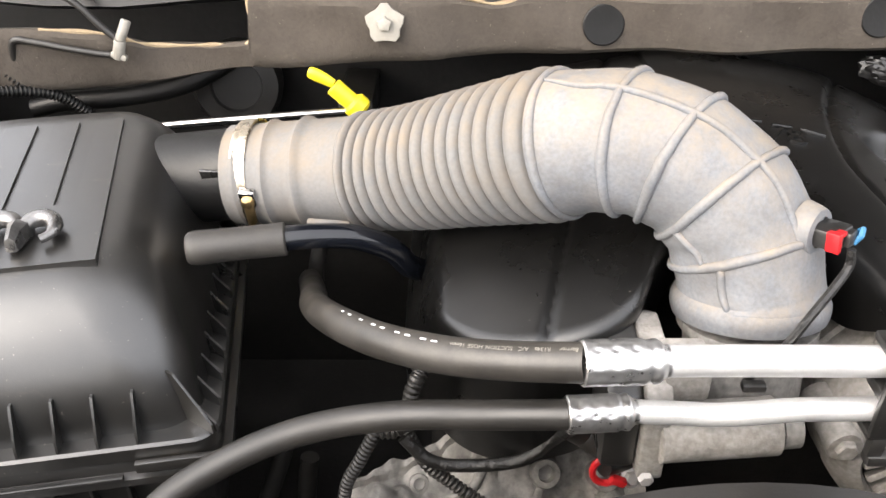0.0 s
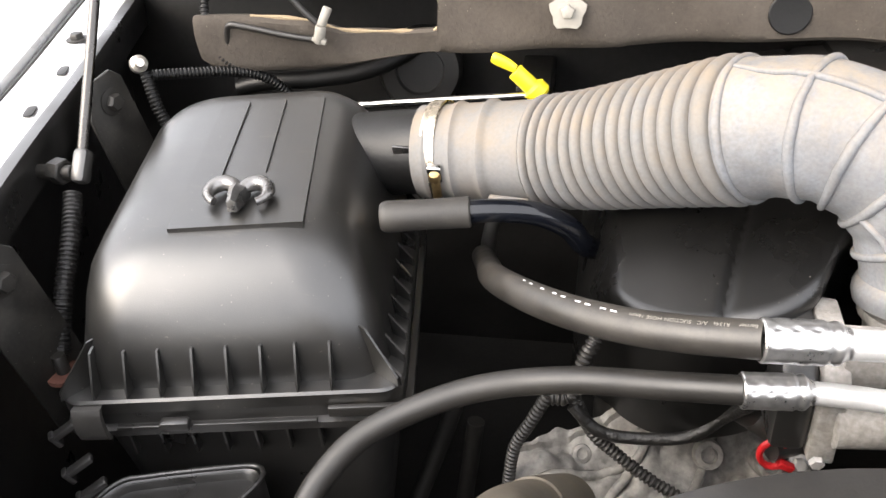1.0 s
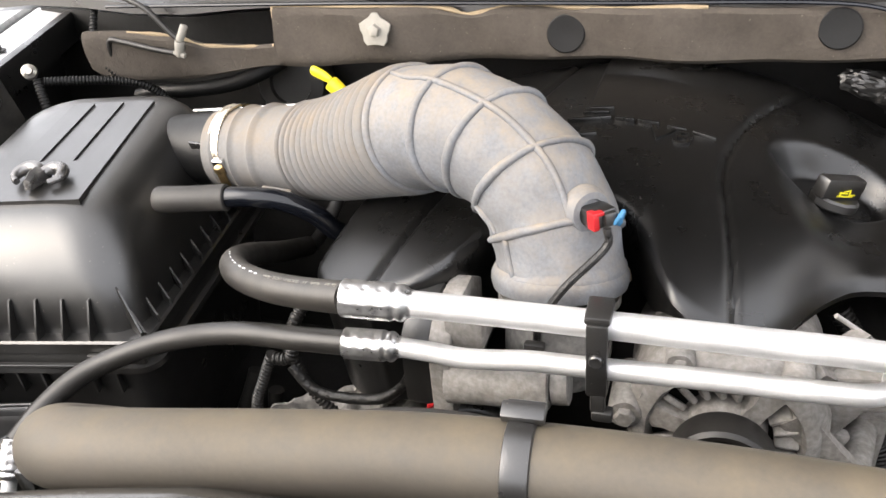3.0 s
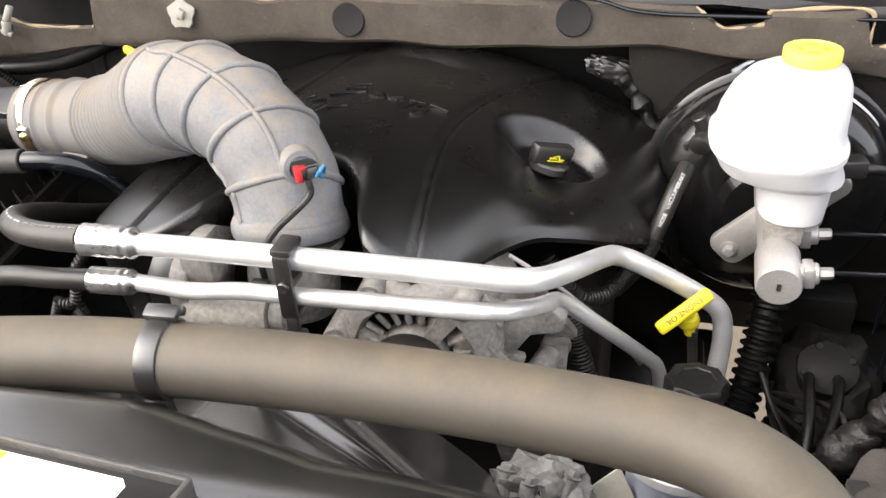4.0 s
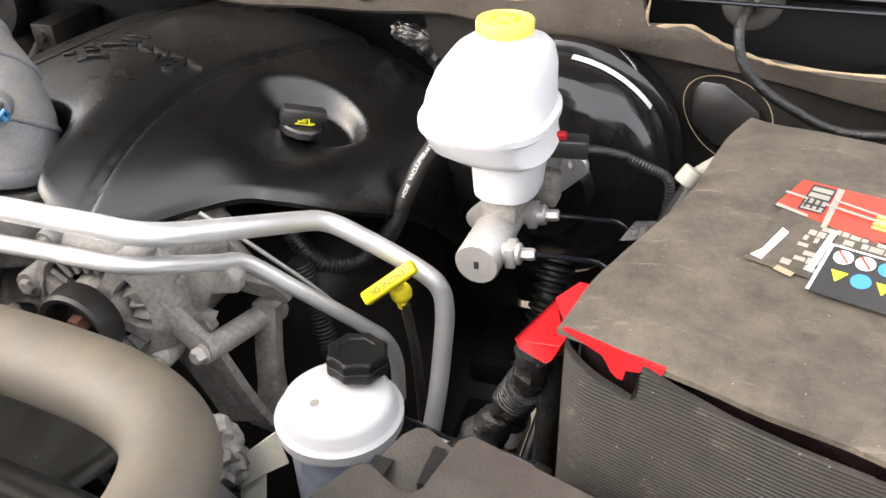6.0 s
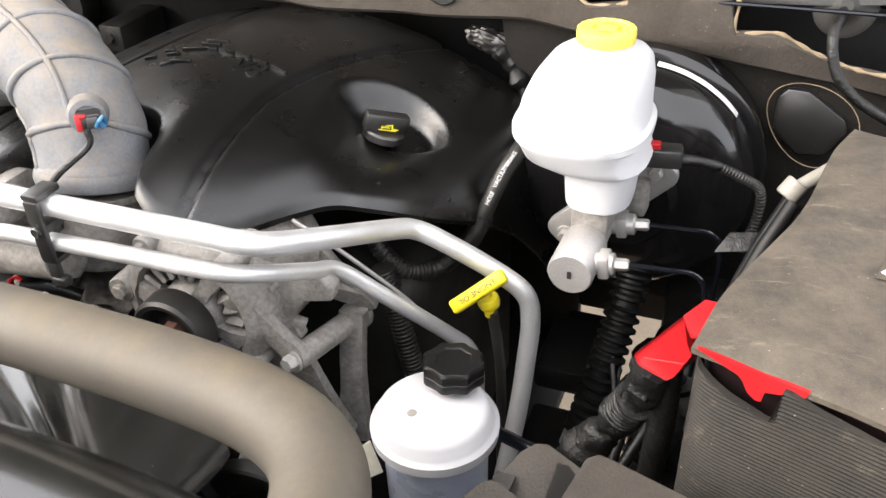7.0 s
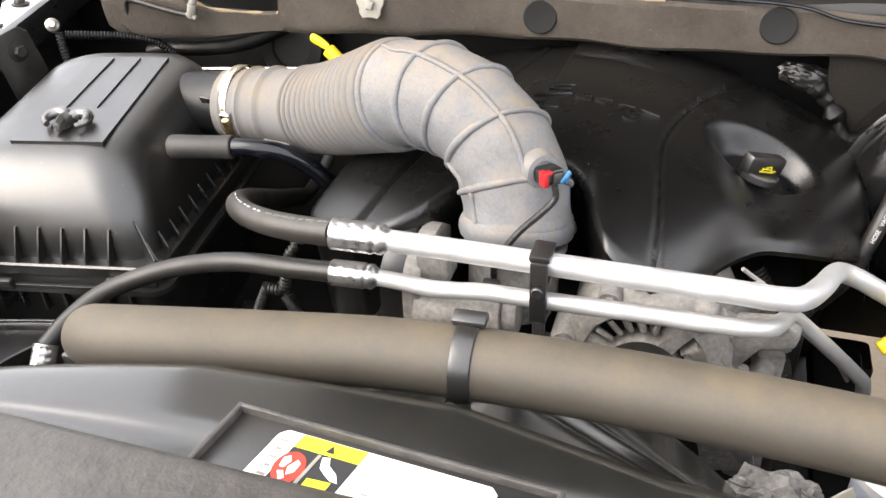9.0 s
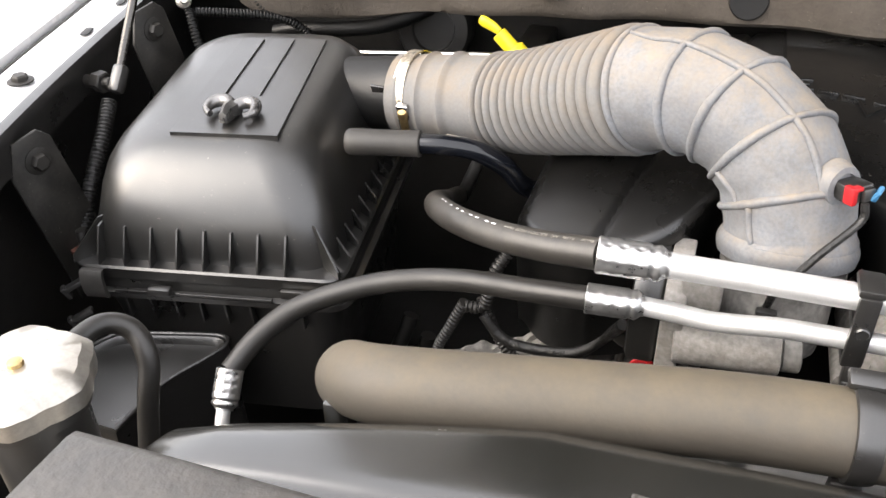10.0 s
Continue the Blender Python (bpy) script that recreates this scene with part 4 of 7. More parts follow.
bm = tube([m @ Vector((-0.002, -0.004, 0.024)), m @ Vector((-0.004, -0.018, 0.024)), (0.229, 0.436, 1.225), (0.215, 0.430, 1.205), (0.207, 0.438, 1.185), (0.203, 0.45, 1.15)], 0.0030, 8, 8)
part("wire", bm, M_TAPE, sensor, "taped black wire")
# elbow clamp screw
bm = bmesh.new()
between(bm, (0.258, 0.497, 1.193), (0.272, 0.497, 1.197), 0.006, 10)
between(bm, (0.262, 0.490, 1.186), (0.262, 0.506, 1.186), 0.0045, 10)
solo("elbow_clamp_screw", bm, M_BRASS, "small yellowish clamp screw at the elbow's end", "clamp screw", moved=(-0.0065, 0.003, 0))

# throttle body under the elbow
throttle = thing("throttle_housing", (0.19, 0.46, 1.10), "cast aluminium throttle body with black side cover under the elbow", "throttle body", moved=(-0.0065, 0.002, 0))
bm = bmesh.new()
m = axis_matrix((0.220, 0.487, 1.184), (0.0, -0.18, -1))
lathe(bm, [(0.047, 0), (0.0475, 0.002), (0.0475, 0.006), (0.043, 0.008), (0.041, 0.028), (0.042, 0.030), (0.042, 0.050), (0.038, 0.07)], m, 36)
part("bore", bm, M_CASTD, throttle)
YZ = Matrix(((0, 0, 1, 0), (1, 0, 0, 0), (0, 1, 0, 0), (0, 0, 0, 1)))
bm = bmesh.new()
prism(bm, [(0.405, 1.112), (0.47, 1.105), (0.50, 1.15), (0.50, 1.180), (0.475, 1.197), (0.445, 1.197), (0.420, 1.190), (0.405, 1.176)], 0.017, Matrix.Translation((0.137, 0, 0)) @ YZ, 0.002)
part("side_flange", bm, M_CAST, throttle)
bm = bmesh.new()
prism(bm, [(0.410, 1.116), (0.47, 1.110), (0.495, 1.15), (0.495, 1.185), (0.47, 1.199), (0.44, 1.197), (0.41, 1.175)], 0.024, Matrix.Translation((0.1125, 0, 0)) @ YZ, 0.005)
part("side_cover", bm, M_BLACK, throttle, "black plastic gear cover")
bm = bmesh.new()
box(bm, pose(0.163, 0.430, 1.186), 0.030, 0.030, 0.030, 0.004)
part("casting", bm, M_CAST, throttle)
bm = bmesh.new()
between(bm, (0.148, 0.416, 1.143), (0.226, 0.420, 1.147), 0.0195, 28)
motor = part("motor", bm, M_CAST, throttle, "dull grey motor barrel")
bm = bmesh.new()
between(bm, (0.226, 0.420, 1.147), (0.240, 0.421, 1.148), 0.016, 20)
part("motor_cap", bm, M_CASTD, motor)
for z, y in ((1.118, 0.402), (1.182, 0.402)):
    part("bolt", hexbolt(bmesh.new(), (0.142, y, z), (0, -1, 0), 0.005, 0.005), M_MACH, throttle)
bm = bmesh.new()
box(bm, pose(0.205, 0.435, 1.169), 0.016, 0.008, 0.006, 0.002)
solo("throttle_plug", bm, M_BLACK, "small black connector by the throttle body", "connector")

# ---- engine cover ----
def lerp_table(table, x):
    """Smooth interpolation through (x, value) pairs."""
    if x <= table[0][0]:
        return table[0][1]
    for i, ((a, va), (b, vb)) in enumerate(zip(table, table[1:])):
        if x <= b:
            p, q = table[max(i - 1, 0)], table[min(i + 2, len(table) - 1)]
            ma = (vb - p[1]) / max(1e-6, b - p[0]) * (b - a)
            mb = (q[1] - va) / max(1e-6, q[0] - a) * (b - a)
            t = (x - a) / (b - a)
            return va * (2 * t ** 3 - 3 * t * t + 1) + ma * (t ** 3 - 2 * t * t + t) + vb * (3 * t * t - 2 * t ** 3) + mb * (t ** 3 - t * t)
    return table[-1][1]


FRONT = [(-0.035, 0.62), (-0.010, 0.52), (0.03, 0.462), (0.09, 0.445), (0.13, 0.465), (0.155, 0.515), (0.18, 0.545), (0.215, 0.556), (0.25, 0.545), (0.272, 0.512), (0.288, 0.468), (0.300, 0.443), (0.335, 0.434),
         (0.37, 0.462), (0.405, 0.518), (0.43, 0.543), (0.455, 0.553), (0.49, 0.580), (0.525, 0.635), (0.55, 0.70), (0.575, 0.78)]


def bump_at(d, w):
    return math.exp(-(d / w) ** 2)


def cover_z(x, y):
    dx = x - 0.235
    z = 1.238 - 1.05 * dx * dx
    z -= 0.9 * max(0, 0.58 - y) ** 2 + 0.25 * max(0, y - 0.70) ** 2
    z -= 0.10 * max(0, (0.005 - x) / 0.04) ** 2 + 0.11 * max(0, (x - 0.525) / 0.05) ** 2
    # grooves either side of the middle
    gl = 0.071 + (y - 0.456) * 0.23
    gr = 0.342 - 0.10 * (y - 0.445) + 0.9 * max(0, y - 0.60) ** 1.6
    z -= 0.0045 * bump_at(x - gl, 0.0035) + 0.0050 * bump_at(x - gr, 0.0032)
    z += 0.004 / (1 + math.exp((x - gr) / 0.004)) * (1 if x > 0.2 else 0)
    # the driver's side rolls down towards its front edge
    drop = lerp_table([(0.30, 0.0), (0.335, 0.012), (0.37, 0.020), (0.402, 0.024), (0.43, 0.018), (0.456, 0.012), (0.49, 0.012), (0.54, 0.03)], x)
    z -= drop * math.exp(-(max(0.0, y - lerp_table(FRONT, x)) / 0.034) ** 1.3)
    # the edge sinks round the elbow
    wc = max(0.0, min(1.0, (x - 0.135) / 0.03, (0.292 - x) / 0.02))
    z -= 0.008 * wc * math.exp(-(max(0.0, y - lerp_table(FRONT, x)) / 0.028) ** 1.4)
    # bowl behind the filler cap
    fore = y < 0.684
    d = math.hypot((x - 0.424) / 0.064, (y - 0.684) / (0.15 if fore else 0.054))
    k = max(0.0, min(1.0, (1.0 - d) / (0.42 + (0.52 * min(1.0, (0.684 - y) / 0.03) if fore else 0.0))))
    z -= 0.029 * k * k * (3 - 2 * k)
    return z


engine_cover = thing("engine_cover", (0.26, 0.66, 1.05), "grained black plastic engine cover with moulded grooves and filler bowl", "engine cover")
bm = bmesh.new()
NX, NY = 220, 80
cols = []
for i in range(NX + 1):
    x = -0.033 + 0.606 * i / NX
    yf = lerp_table(FRONT, x)
    zf = cover_z(x, yf)
    sk = lerp_table([(0.14, 1.0), (0.18, 0.4), (0.28, 0.4), (0.30, 0.10), (0.34, 0.06), (0.46, 0.05)], x)
    col = [Vector((x, yf + 0.022 * sk, zf - 0.006 - 0.124 * sk)), Vector((x, yf + 0.012 * sk, zf - 0.006 - 0.064 * sk)), Vector((x, yf + 0.004 * sk, zf - 0.006 - 0.024 * sk)), Vector((x, yf - 0.001, zf - 0.006 - 0.006 * sk)), Vector((x, yf, zf - 0.005)), Vector((x, yf + 0.003, zf - 0.0012))]
    for j in range(NY + 1):
        y = yf + 0.007 + (0.87 - yf - 0.007) * j / NY
        col.append(Vector((x, y, cover_z(x, y))))
    cols.append(col)
bridge(bm, cols, cap=False, closed=False)
shell = part("shell", bm, M_COVER, engine_cover)


def on_cover(x, y, rot=0.0, lift=0.0):
    e = 0.004
    n = Vector((-(cover_z(x + e, y) - cover_z(x - e, y)) / (2 * e), -(cover_z(x, y + e) - cover_z(x, y - e)) / (2 * e), 1)).normalized()
    xa = Vector((math.cos(rot), math.sin(rot), 0))
    xa = (xa - n * n.dot(xa)).normalized()
    ya = n.cross(xa)
    return Matrix.Translation(Vector((x, y, cover_z(x, y))) + n * lift) @ Matrix((xa, ya, n)).transposed().to_4x4()


# raised lettering across the top: plain strokes, and the readable end
STROKES = [(0.1855, 0.6819, 0.2254, 0.6887), (0.2286, 0.6872, 0.2472, 0.6843), (0.2498, 0.6849, 0.2692, 0.6813), (0.2757, 0.6773, 0.2932, 0.6745), (0.2982, 0.6731, 0.3193, 0.6665), (0.1987, 0.7093, 0.2252, 0.7109), (0.1976, 0.6995, 0.222, 0.7006), (0.1433, 0.6693, 0.1571, 0.6727), (0.1661, 0.6783, 0.1819, 0.6804), (0.1549, 0.6892, 0.1653, 0.694), (0.1794, 0.6473, 0.1915, 0.6651), (0.1944, 0.6482, 0.2172, 0.6522)]
for x0, y0, x1, y1 in STROKES:
    bm = bmesh.new()
    m = on_cover((x0 + x1) / 2, (y0 + y1) / 2, math.atan2(y1 - y0, x1 - x0), 0.0006)
    box(bm, m, math.hypot(x1 - x0, y1 - y0), 0.0046, 0.0056, 0.0014)
    part("letter_stroke", bm, M_COVER, shell, "raised stroke of a moulded letter")
part("letters", text_mesh("V8", 0.037, on_cover(0.280, 0.6573, -0.180, 0.0006), 0.0018), M_COVER, shell, "raised letters V8")

# oil filler cap
cap = thing("oil_filler_cap", (0.426, 0.665, 1.17), "black oil filler cap with yellow oil-can symbol", "oil cap")
m = on_cover(0.418, 0.668, radians(34), 0.004) @ Matrix.Rotation(radians(-10), 4, "X")
bm = bmesh.new()
lathe(bm, [(0.019, 0), (0.021, 0.002), (0.021, 0.008), (0.019, 0.010)], m, 24, wave=lambda a: 1 + 0.03 * math.cos(10 * a))
part("cap_base", bm, M_BLACK, cap)
bm = bmesh.new()
box(bm, m @ pose(0, 0, 0.018), 0.046, 0.016, 0.020, 0.004)
grip = part("grip", bm, M_BLACK, cap)
bm = bmesh.new()
mg = m @ pose(0, -0.0085, 0.016, 90, 0, 0)
for bx, by, w, h in ((0, -0.004, 0.024, 0.0018), (-0.003, 0.0, 0.012, 0.0018), (0.006, 0.001, 0.002, 0.008), (-0.008, -0.001, 0.002, 0.006), (0.011, -0.002, 0.008, 0.0016), (0.0, 0.003, 0.008, 0.0015)):
    box(bm, mg @ pose(bx * 0.75, by * 0.7, 0.0004, 0, 0, 12 if by > 0 else 0), w * 0.75, h * 0.7, 0.0006, 0)
part("oil_symbol", bm, M_YELINK, grip, "yellow oil-can symbol")

# foil-wrapped heat shield behind the cover
bm = bmesh.new()
bmesh.ops.create_icosphere(bm, subdivisions=4, radius=1.0)
for v in bm.verts:
    f = 1 + 0.18 * noise.noise(v.co * 4) + 0.12 * noise.noise(v.co * 9)
    v.co = Vector((0.472 + 0.036 * v.co.x * f, 0.880 + 0.012 * v.co.y * f, 1.207 + 0.016 * v.co.z * f - 0.25 * 0.036 * v.co.x))
solo("foil_wrap", bm, M_FOIL, "crumpled foil heat wrap behind the engine cover", "heat wrap")
bm = sweep(bmesh.new(), resample(curve([(0.478, 0.872, 1.205), (0.500, 0.868, 1.180), (0.520, 0.862, 1.145), (0.540, 0.855, 1.105), (0.55, 0.85, 1.05)], 8), 50), lambda s: 0.010 + 0.002 * math.sin(s * 31) + 0.0015 * math.sin(s * 57), 18)
for v in bm.verts:
    v.co += Vector((noise.noise(v.co * 90), noise.noise(v.co * 90 + Vector((4, 4, 4))), noise.noise(v.co * 90 + Vector((9, 1, 6))))) * 0.004
solo("wrapped_harness", bm, M_BOOT, "crinkled black wrapped harness behind the engine cover", "harness")

# ---- engine below the cover ----
engine = thing("engine", (0.22, 0.62, 0.55), "grimy cast engine block and front cover deep in the bay", "engine")
bm = bmesh.new()
box(bm, pose(0.24, 0.745, 0.84), 0.50, 0.35, 0.46, 0.03, 3)
part("block", bm, M_DARK, engine)
bm = bmesh.new()
def casting_z(x, y):
    p = Vector((x * 14, y * 14, 1.7))
    return 0.958 + 0.55 * (y - 0.44) + 0.030 * noise.noise(p) + 0.020 * abs(noise.noise(p * 2.3)) + 0.008 * noise.noise(p * 5)


def casting_point(i, j):
    """Point of the front cover's skin, cut off on a slant at the back with a raised lip and a drop behind it."""
    x = -0.075 + 0.245 * i / 90
    back = min(0.59, 0.506 + 0.57 * (x + 0.054))
    y = 0.43 + (back - 0.43) * min(j, 70) / 70
    lip = 0.006 if 65 <= j <= 70 else 0.0
    return Vector((x, y, casting_z(x, y) + lip - (0.07 if j > 70 else 0.0)))


bridge(bm, [[casting_point(i, j) for i in range(91)] for j in range(72)], cap=False, closed=False)
fc = part("front_cover", bm, M_CASTD, engine, "dirty grey cast front cover")
for x, z, r in ((0.085, 0.985, 0.013), (0.135, 0.980, 0.012), (-0.02, 0.972, 0.009)):
    bm = bmesh.new()
    lathe(bm, [(r, -0.03), (r, 0.016), (r * 0.9, 0.02), (r * 0.55, 0.021), (r * 0.5, 0.012), (0.002, 0.012)], axis_matrix((x, 0.52, z + 0.01), (0.1, -0.75, 0.6)), 18)
    part("boss", bm, M_CASTD, fc)
for xa, ya, xb, yb in ((-0.01, 0.45, 0.055, 0.535), (0.06, 0.44, 0.10, 0.55), (-0.055, 0.47, 0.02, 0.50)):
    bm = sweep(bmesh.new(), [Vector((xa + (xb - xa) * k / 16, ya + (yb - ya) * k / 16, casting_z(xa + (xb - xa) * k / 16, ya + (yb - ya) * k / 16) + 0.003)) for k in range(17)], 0.0042, 10)
    part("cast_rib", bm, M_CASTD, fc)
# ---- alternator ----
alt = thing("alternator", (0.352, 0.48, 1.03), "dusty cast aluminium alternator with black pulley", "alternator")
AC = Vector((0.342, 0.430, 1.113))
m = axis_matrix(AC, (0.0, 1, 0))


def around(r, a, dy):
    return AC + Vector((r * math.cos(a), dy, r * math.sin(a)))


def lumpy(bm, size, amount):
    """Uneven casting skin."""
    for v in bm.verts:
        v.co += Vector((noise.noise(v.co * size), noise.noise(v.co * size + Vector((7, 1, 3))), noise.noise(v.co * size + Vector((2, 9, 5))))) * amount
    return bm


bm = bmesh.new()
lathe(bm, [(0.056, 0.016), (0.066, 0.014), (0.071, 0.020), (0.072, 0.055), (0.069, 0.058), (0.069, 0.075), (0.072, 0.078), (0.072, 0.115), (0.06, 0.13)], m, 64)
case = part("case", lumpy(bm, 60, 0.0012), M_CAST, alt)
bm = bmesh.new()
lathe(bm, [(0.010, 0.012), (0.060, 0.012), (0.060, 0.0165), (0.010, 0.0165)], m, 32)
part("rotor_face", bm, M_DARK, case, "dark inside of the alternator")
# domed end bell: a wide ring with three broad spokes
bm = bmesh.new()
rings = []
for r, z in ((0.053, 0.016), (0.052, 0.000), (0.055, -0.005), (0.063, -0.002), (0.070, 0.008), (0.0725, 0.022)):
    rings.append([m @ Vector((r * math.cos(k * math.tau / 64), r * math.sin(k * math.tau / 64), z)) for k in range(64)])
bridge(bm, rings, cap=False)
part("front_ring", lumpy(bm, 70, 0.0014), M_CAST, case)
bm = bmesh.new()
lathe(bm, [(0.014, -0.010), (0.024, -0.010), (0.029, -0.004), (0.031, 0.014)], m, 28)
part("bearing_hub", bm, M_CAST, case)
for deg, wd in ((55, 0.011), (165, 0.012), (-20, 0.009), (235, 0.010), (-75, 0.009)):
    a = radians(deg)
    bm = bmesh.new()
    t_, q_ = Vector((-math.sin(a), 0, math.cos(a))), Vector((0, 0.014, 0))
    rows = []
    for r, dy, k in ((0.026, -0.007, 0.8), (0.040, -0.006, 0.75), (0.052, -0.003, 0.95), (0.064, 0.000, 1.3)):
        c = around(r, a, dy)
        rows.append([c - t_ * (wd * k * 0.8), c + t_ * (wd * k * 0.8), c + t_ * (wd * k) + q_, c - t_ * (wd * k) + q_])
    bridge(bm, rows)
    part("spoke", bm, M_CAST, case)
for k in range(22):
    a = math.tau * k / 22
    bm = bmesh.new()
    box(bm, Matrix.Translation(around(0.0425, a, 0.003)) @ Matrix.Rotation(-a, 4, "Y") @ Matrix.Rotation(radians(32), 4, "X"), 0.017, 0.012, 0.0050, 0.0016)
    part("fan_blade", bm, M_CAST, case)
for deg in list(range(62, 128, 11)) + [20, 32]:
    a = radians(deg)
    bm = bmesh.new()
    box(bm, Matrix.Translation(around(0.0725, a, 0.036)) @ Matrix.Rotation(-a, 4, "Y"), 0.006, 0.034, 0.0065, 0.002)
    part("fin", bm, M_CAST, case)
    bm = bmesh.new()
    a += radians(5.5)
    box(bm, Matrix.Translation(around(0.0720, a, 0.036)) @ Matrix.Rotation(-a, 4, "Y"), 0.002, 0.024 if deg > 50 else 0.012, 0.0050, 0.0)
    part("vent_slot", bm, M_DARK, case, "dark cooling slot")
bm = bmesh.new()
lathe(bm, [(0.012, -0.026), (0.022, -0.020), (0.0245, -0.022), (0.0275, -0.036), (0.0320, -0.037), (0.0345, -0.034), (0.0350, -0.016), (0.0335, -0.013), (0.012, -0.010)], m, 44)
pulley = part("pulley", bm, M_RUBBER, alt, "black ribbed pulley")
bm = bmesh.new()
lathe(bm, [(0.010, -0.026), (0.009, -0.034), (0.004, -0.034)], m, 6)
part("nut", bm, M_RUST, pulley, "rusty pulley nut")
for a, r in ((52, 0.011), (118, 0.0105), (172, 0.013), (250, 0.010), (318, 0.010)):
    p = around(0.070, radians(a), -0.004)
    bm = bmesh.new()
    lathe(bm, [(r * 0.9, -0.001), (r, 0.001), (r * 1.05, 0.05), (r * 0.6, 0.052)], axis_matrix(p, (0, 1, 0)), 20)
    lumpy(bm, 90, 0.0015)
    hexbolt(bm, p, (0, -1, 0), r * 0.6, 0.006)
    part("lug", bm, M_CAST, case)


def beam(a, b, w0, w1, depth, up=(0, 0, 1)):
    """A cast arm that tapers from a to b."""
    a, b = Vector(a), Vector(b)
    t = (b - a).normalized()
    s = t.cross(Vector((0, -1, 0))).normalized()
    n_ = s.cross(t)
    bm = bmesh.new()
    rows = []
    for k in range(9):
        f = k / 8
        w = (w0 + (w1 - w0) * f) * (1 - 0.22 * math.sin(math.pi * f))
        c = a.lerp(b, f)
        rows.append([c + s * (w * x) + n_ * (depth * y) for x, y in ((-1, -0.2), (-0.85, -0.42), (-0.5, -0.5), (0.5, -0.5), (0.85, -0.42), (1, -0.2), (1, 0.4), (0.6, 0.5), (-0.6, 0.5), (-1, 0.4))])
    bridge(bm, rows)
    return lumpy(bm, 75, 0.0014)


bm = bmesh.new()
lathe(bm, [(0.0105, 0), (0.0118, 0.002), (0.0112, 0.02), (0.0112, 0.075), (0.0135, 0.085), (0.0138, 0.094), (0.012, 0.097)], axis_matrix((0.432, 0.438, 1.077), (0.020, 0.094, -0.013)), 24)
arm = part("bracket_arm", lumpy(bm, 60, 0.0008), M_CAST, alt, "round cast bracket arm")
bm = bmesh.new()
hexbolt(bm, (0.4315, 0.437, 1.077), (-0.2, -0.97, 0.1), 0.0075, 0.010, 0.011)
part("bracket_bolt", bm, M_MACH, arm)
for a, b, w0, w1, dp in (((0.392, 0.448, 1.160), (0.452, 0.522, 1.092), 0.013, 0.011, 0.012), ((0.385, 0.434, 1.140), (0.431, 0.444, 1.080), 0.012, 0.012, 0.014),
                         ((0.385, 0.450, 1.158), (0.430, 0.500, 1.152), 0.022, 0.016, 0.016), ((0.425, 0.500, 1.154), (0.458, 0.530, 1.075), 0.013, 0.013, 0.014),
                         ((0.375, 0.450, 1.110), (0.425, 0.470, 1.085), 0.020, 0.012, 0.012), ((0.370, 0.452, 1.170), (0.405, 0.470, 1.115), 0.018, 0.020, 0.012),
                         ((0.452, 0.515, 1.080), (0.447, 0.500, 0.935), 0.012, 0.018, 0.020), ((0.432, 0.450, 1.072), (0.445, 0.485, 0.955), 0.010, 0.012, 0.012), ((0.395, 0.455, 1.075), (0.425, 0.480, 0.96), 0.020, 0.020, 0.012)):
    part("bracket_web", beam(a, b, w0, w1, dp), M_CAST, alt, "cast alloy bracket web")
XZ = Matrix(((1, 0, 0, 0), (0, 0, -1, 0), (0, 1, 0, 0), (0, 0, 0, 1)))
bm = bmesh.new()
prism(bm, [(0.352, 1.140), (0.405, 1.152), (0.448, 1.156), (0.466, 1.146), (0.462, 1.130), (0.436, 1.124), (0.420, 1.100), (0.428, 1.080), (0.400, 1.062), (0.368, 1.046), (0.346, 1.052)], 0.014, Matrix.Translation((0, 0.474, 0)) @ XZ, 0.003)
part("bracket_plate", lumpy(bm, 70, 0.0012), M_CAST, alt, "broad cast bracket plate")
bm = bmesh.new()
lathe(bm, [(0.005, 0), (0.0055, 0.001), (0.004, 0.0015)], axis_matrix((0.424, 0.493, 1.1635), (0, -0.5, 1)), 12)
part("bracket_hole", bm, M_DARK, alt, "dark bolt hole")

# ---- refrigerant lines ----
def ferrule(bm, a, b, r, r_end):
    """A crimped sleeve with three rows of pressed dimples and a stepped neck."""
    mt, ln, n_ = axis_matrix(a, b - a), (b - a).length, 48
    rings = []
    for k in range(49):
        s = k / 48
        ring = []
        for i in range(n_):
            a_ = math.tau * i / n_
            press = sum(math.exp(-((s - c) / 0.055) ** 2) for c in (0.14, 0.36, 0.58))
            q = r * (1 - press * (0.010 + 0.060 * max(0.0, math.cos(10 * a_)) ** 0.8)) if s < 0.72 else r * (0.97 - 0.06 * math.sin((s - 0.72) / 0.10 * math.pi) * (s < 0.82))
            if s > 0.86:
                q = r + (r_end - r) * min(1.0, (s - 0.86) / 0.10)
            if s < 0.02:
                q = r * 0.93
            ring.append(mt @ Vector((q * math.cos(a_), q * math.sin(a_), s * ln)))
        rings.append(ring)
    bridge(bm, rings)
    return bm


suction = thing("suction_line", (0.1, 0.39, 1.2), "thick black refrigerant hose crimped to an aluminium pipe", "refrigerant line")
H1 = [(0.0846, 0.385, 1.2315), (0.0424, 0.398, 1.2215), (0.0017, 0.413, 1.2135), (-0.0372, 0.44, 1.202), (-0.0723, 0.487, 1.18), (-0.0977, 0.549, 1.146), (-0.1142, 0.63, 1.098), (-0.1347, 0.722, 1.047)]
hose1 = part("hose", tube(H1, 0.0118, 20, 10), M_ACHOSE, suction)
part("stub_pipe", tube([(-0.128, 0.715, 1.050), (-0.133, 0.76, 1.045), (-0.130, 0.81, 1.065), (-0.128, 0.86, 1.10), (-0.13, 0.92, 1.14)], 0.0085, 12, 6), M_RUBBER, suction)
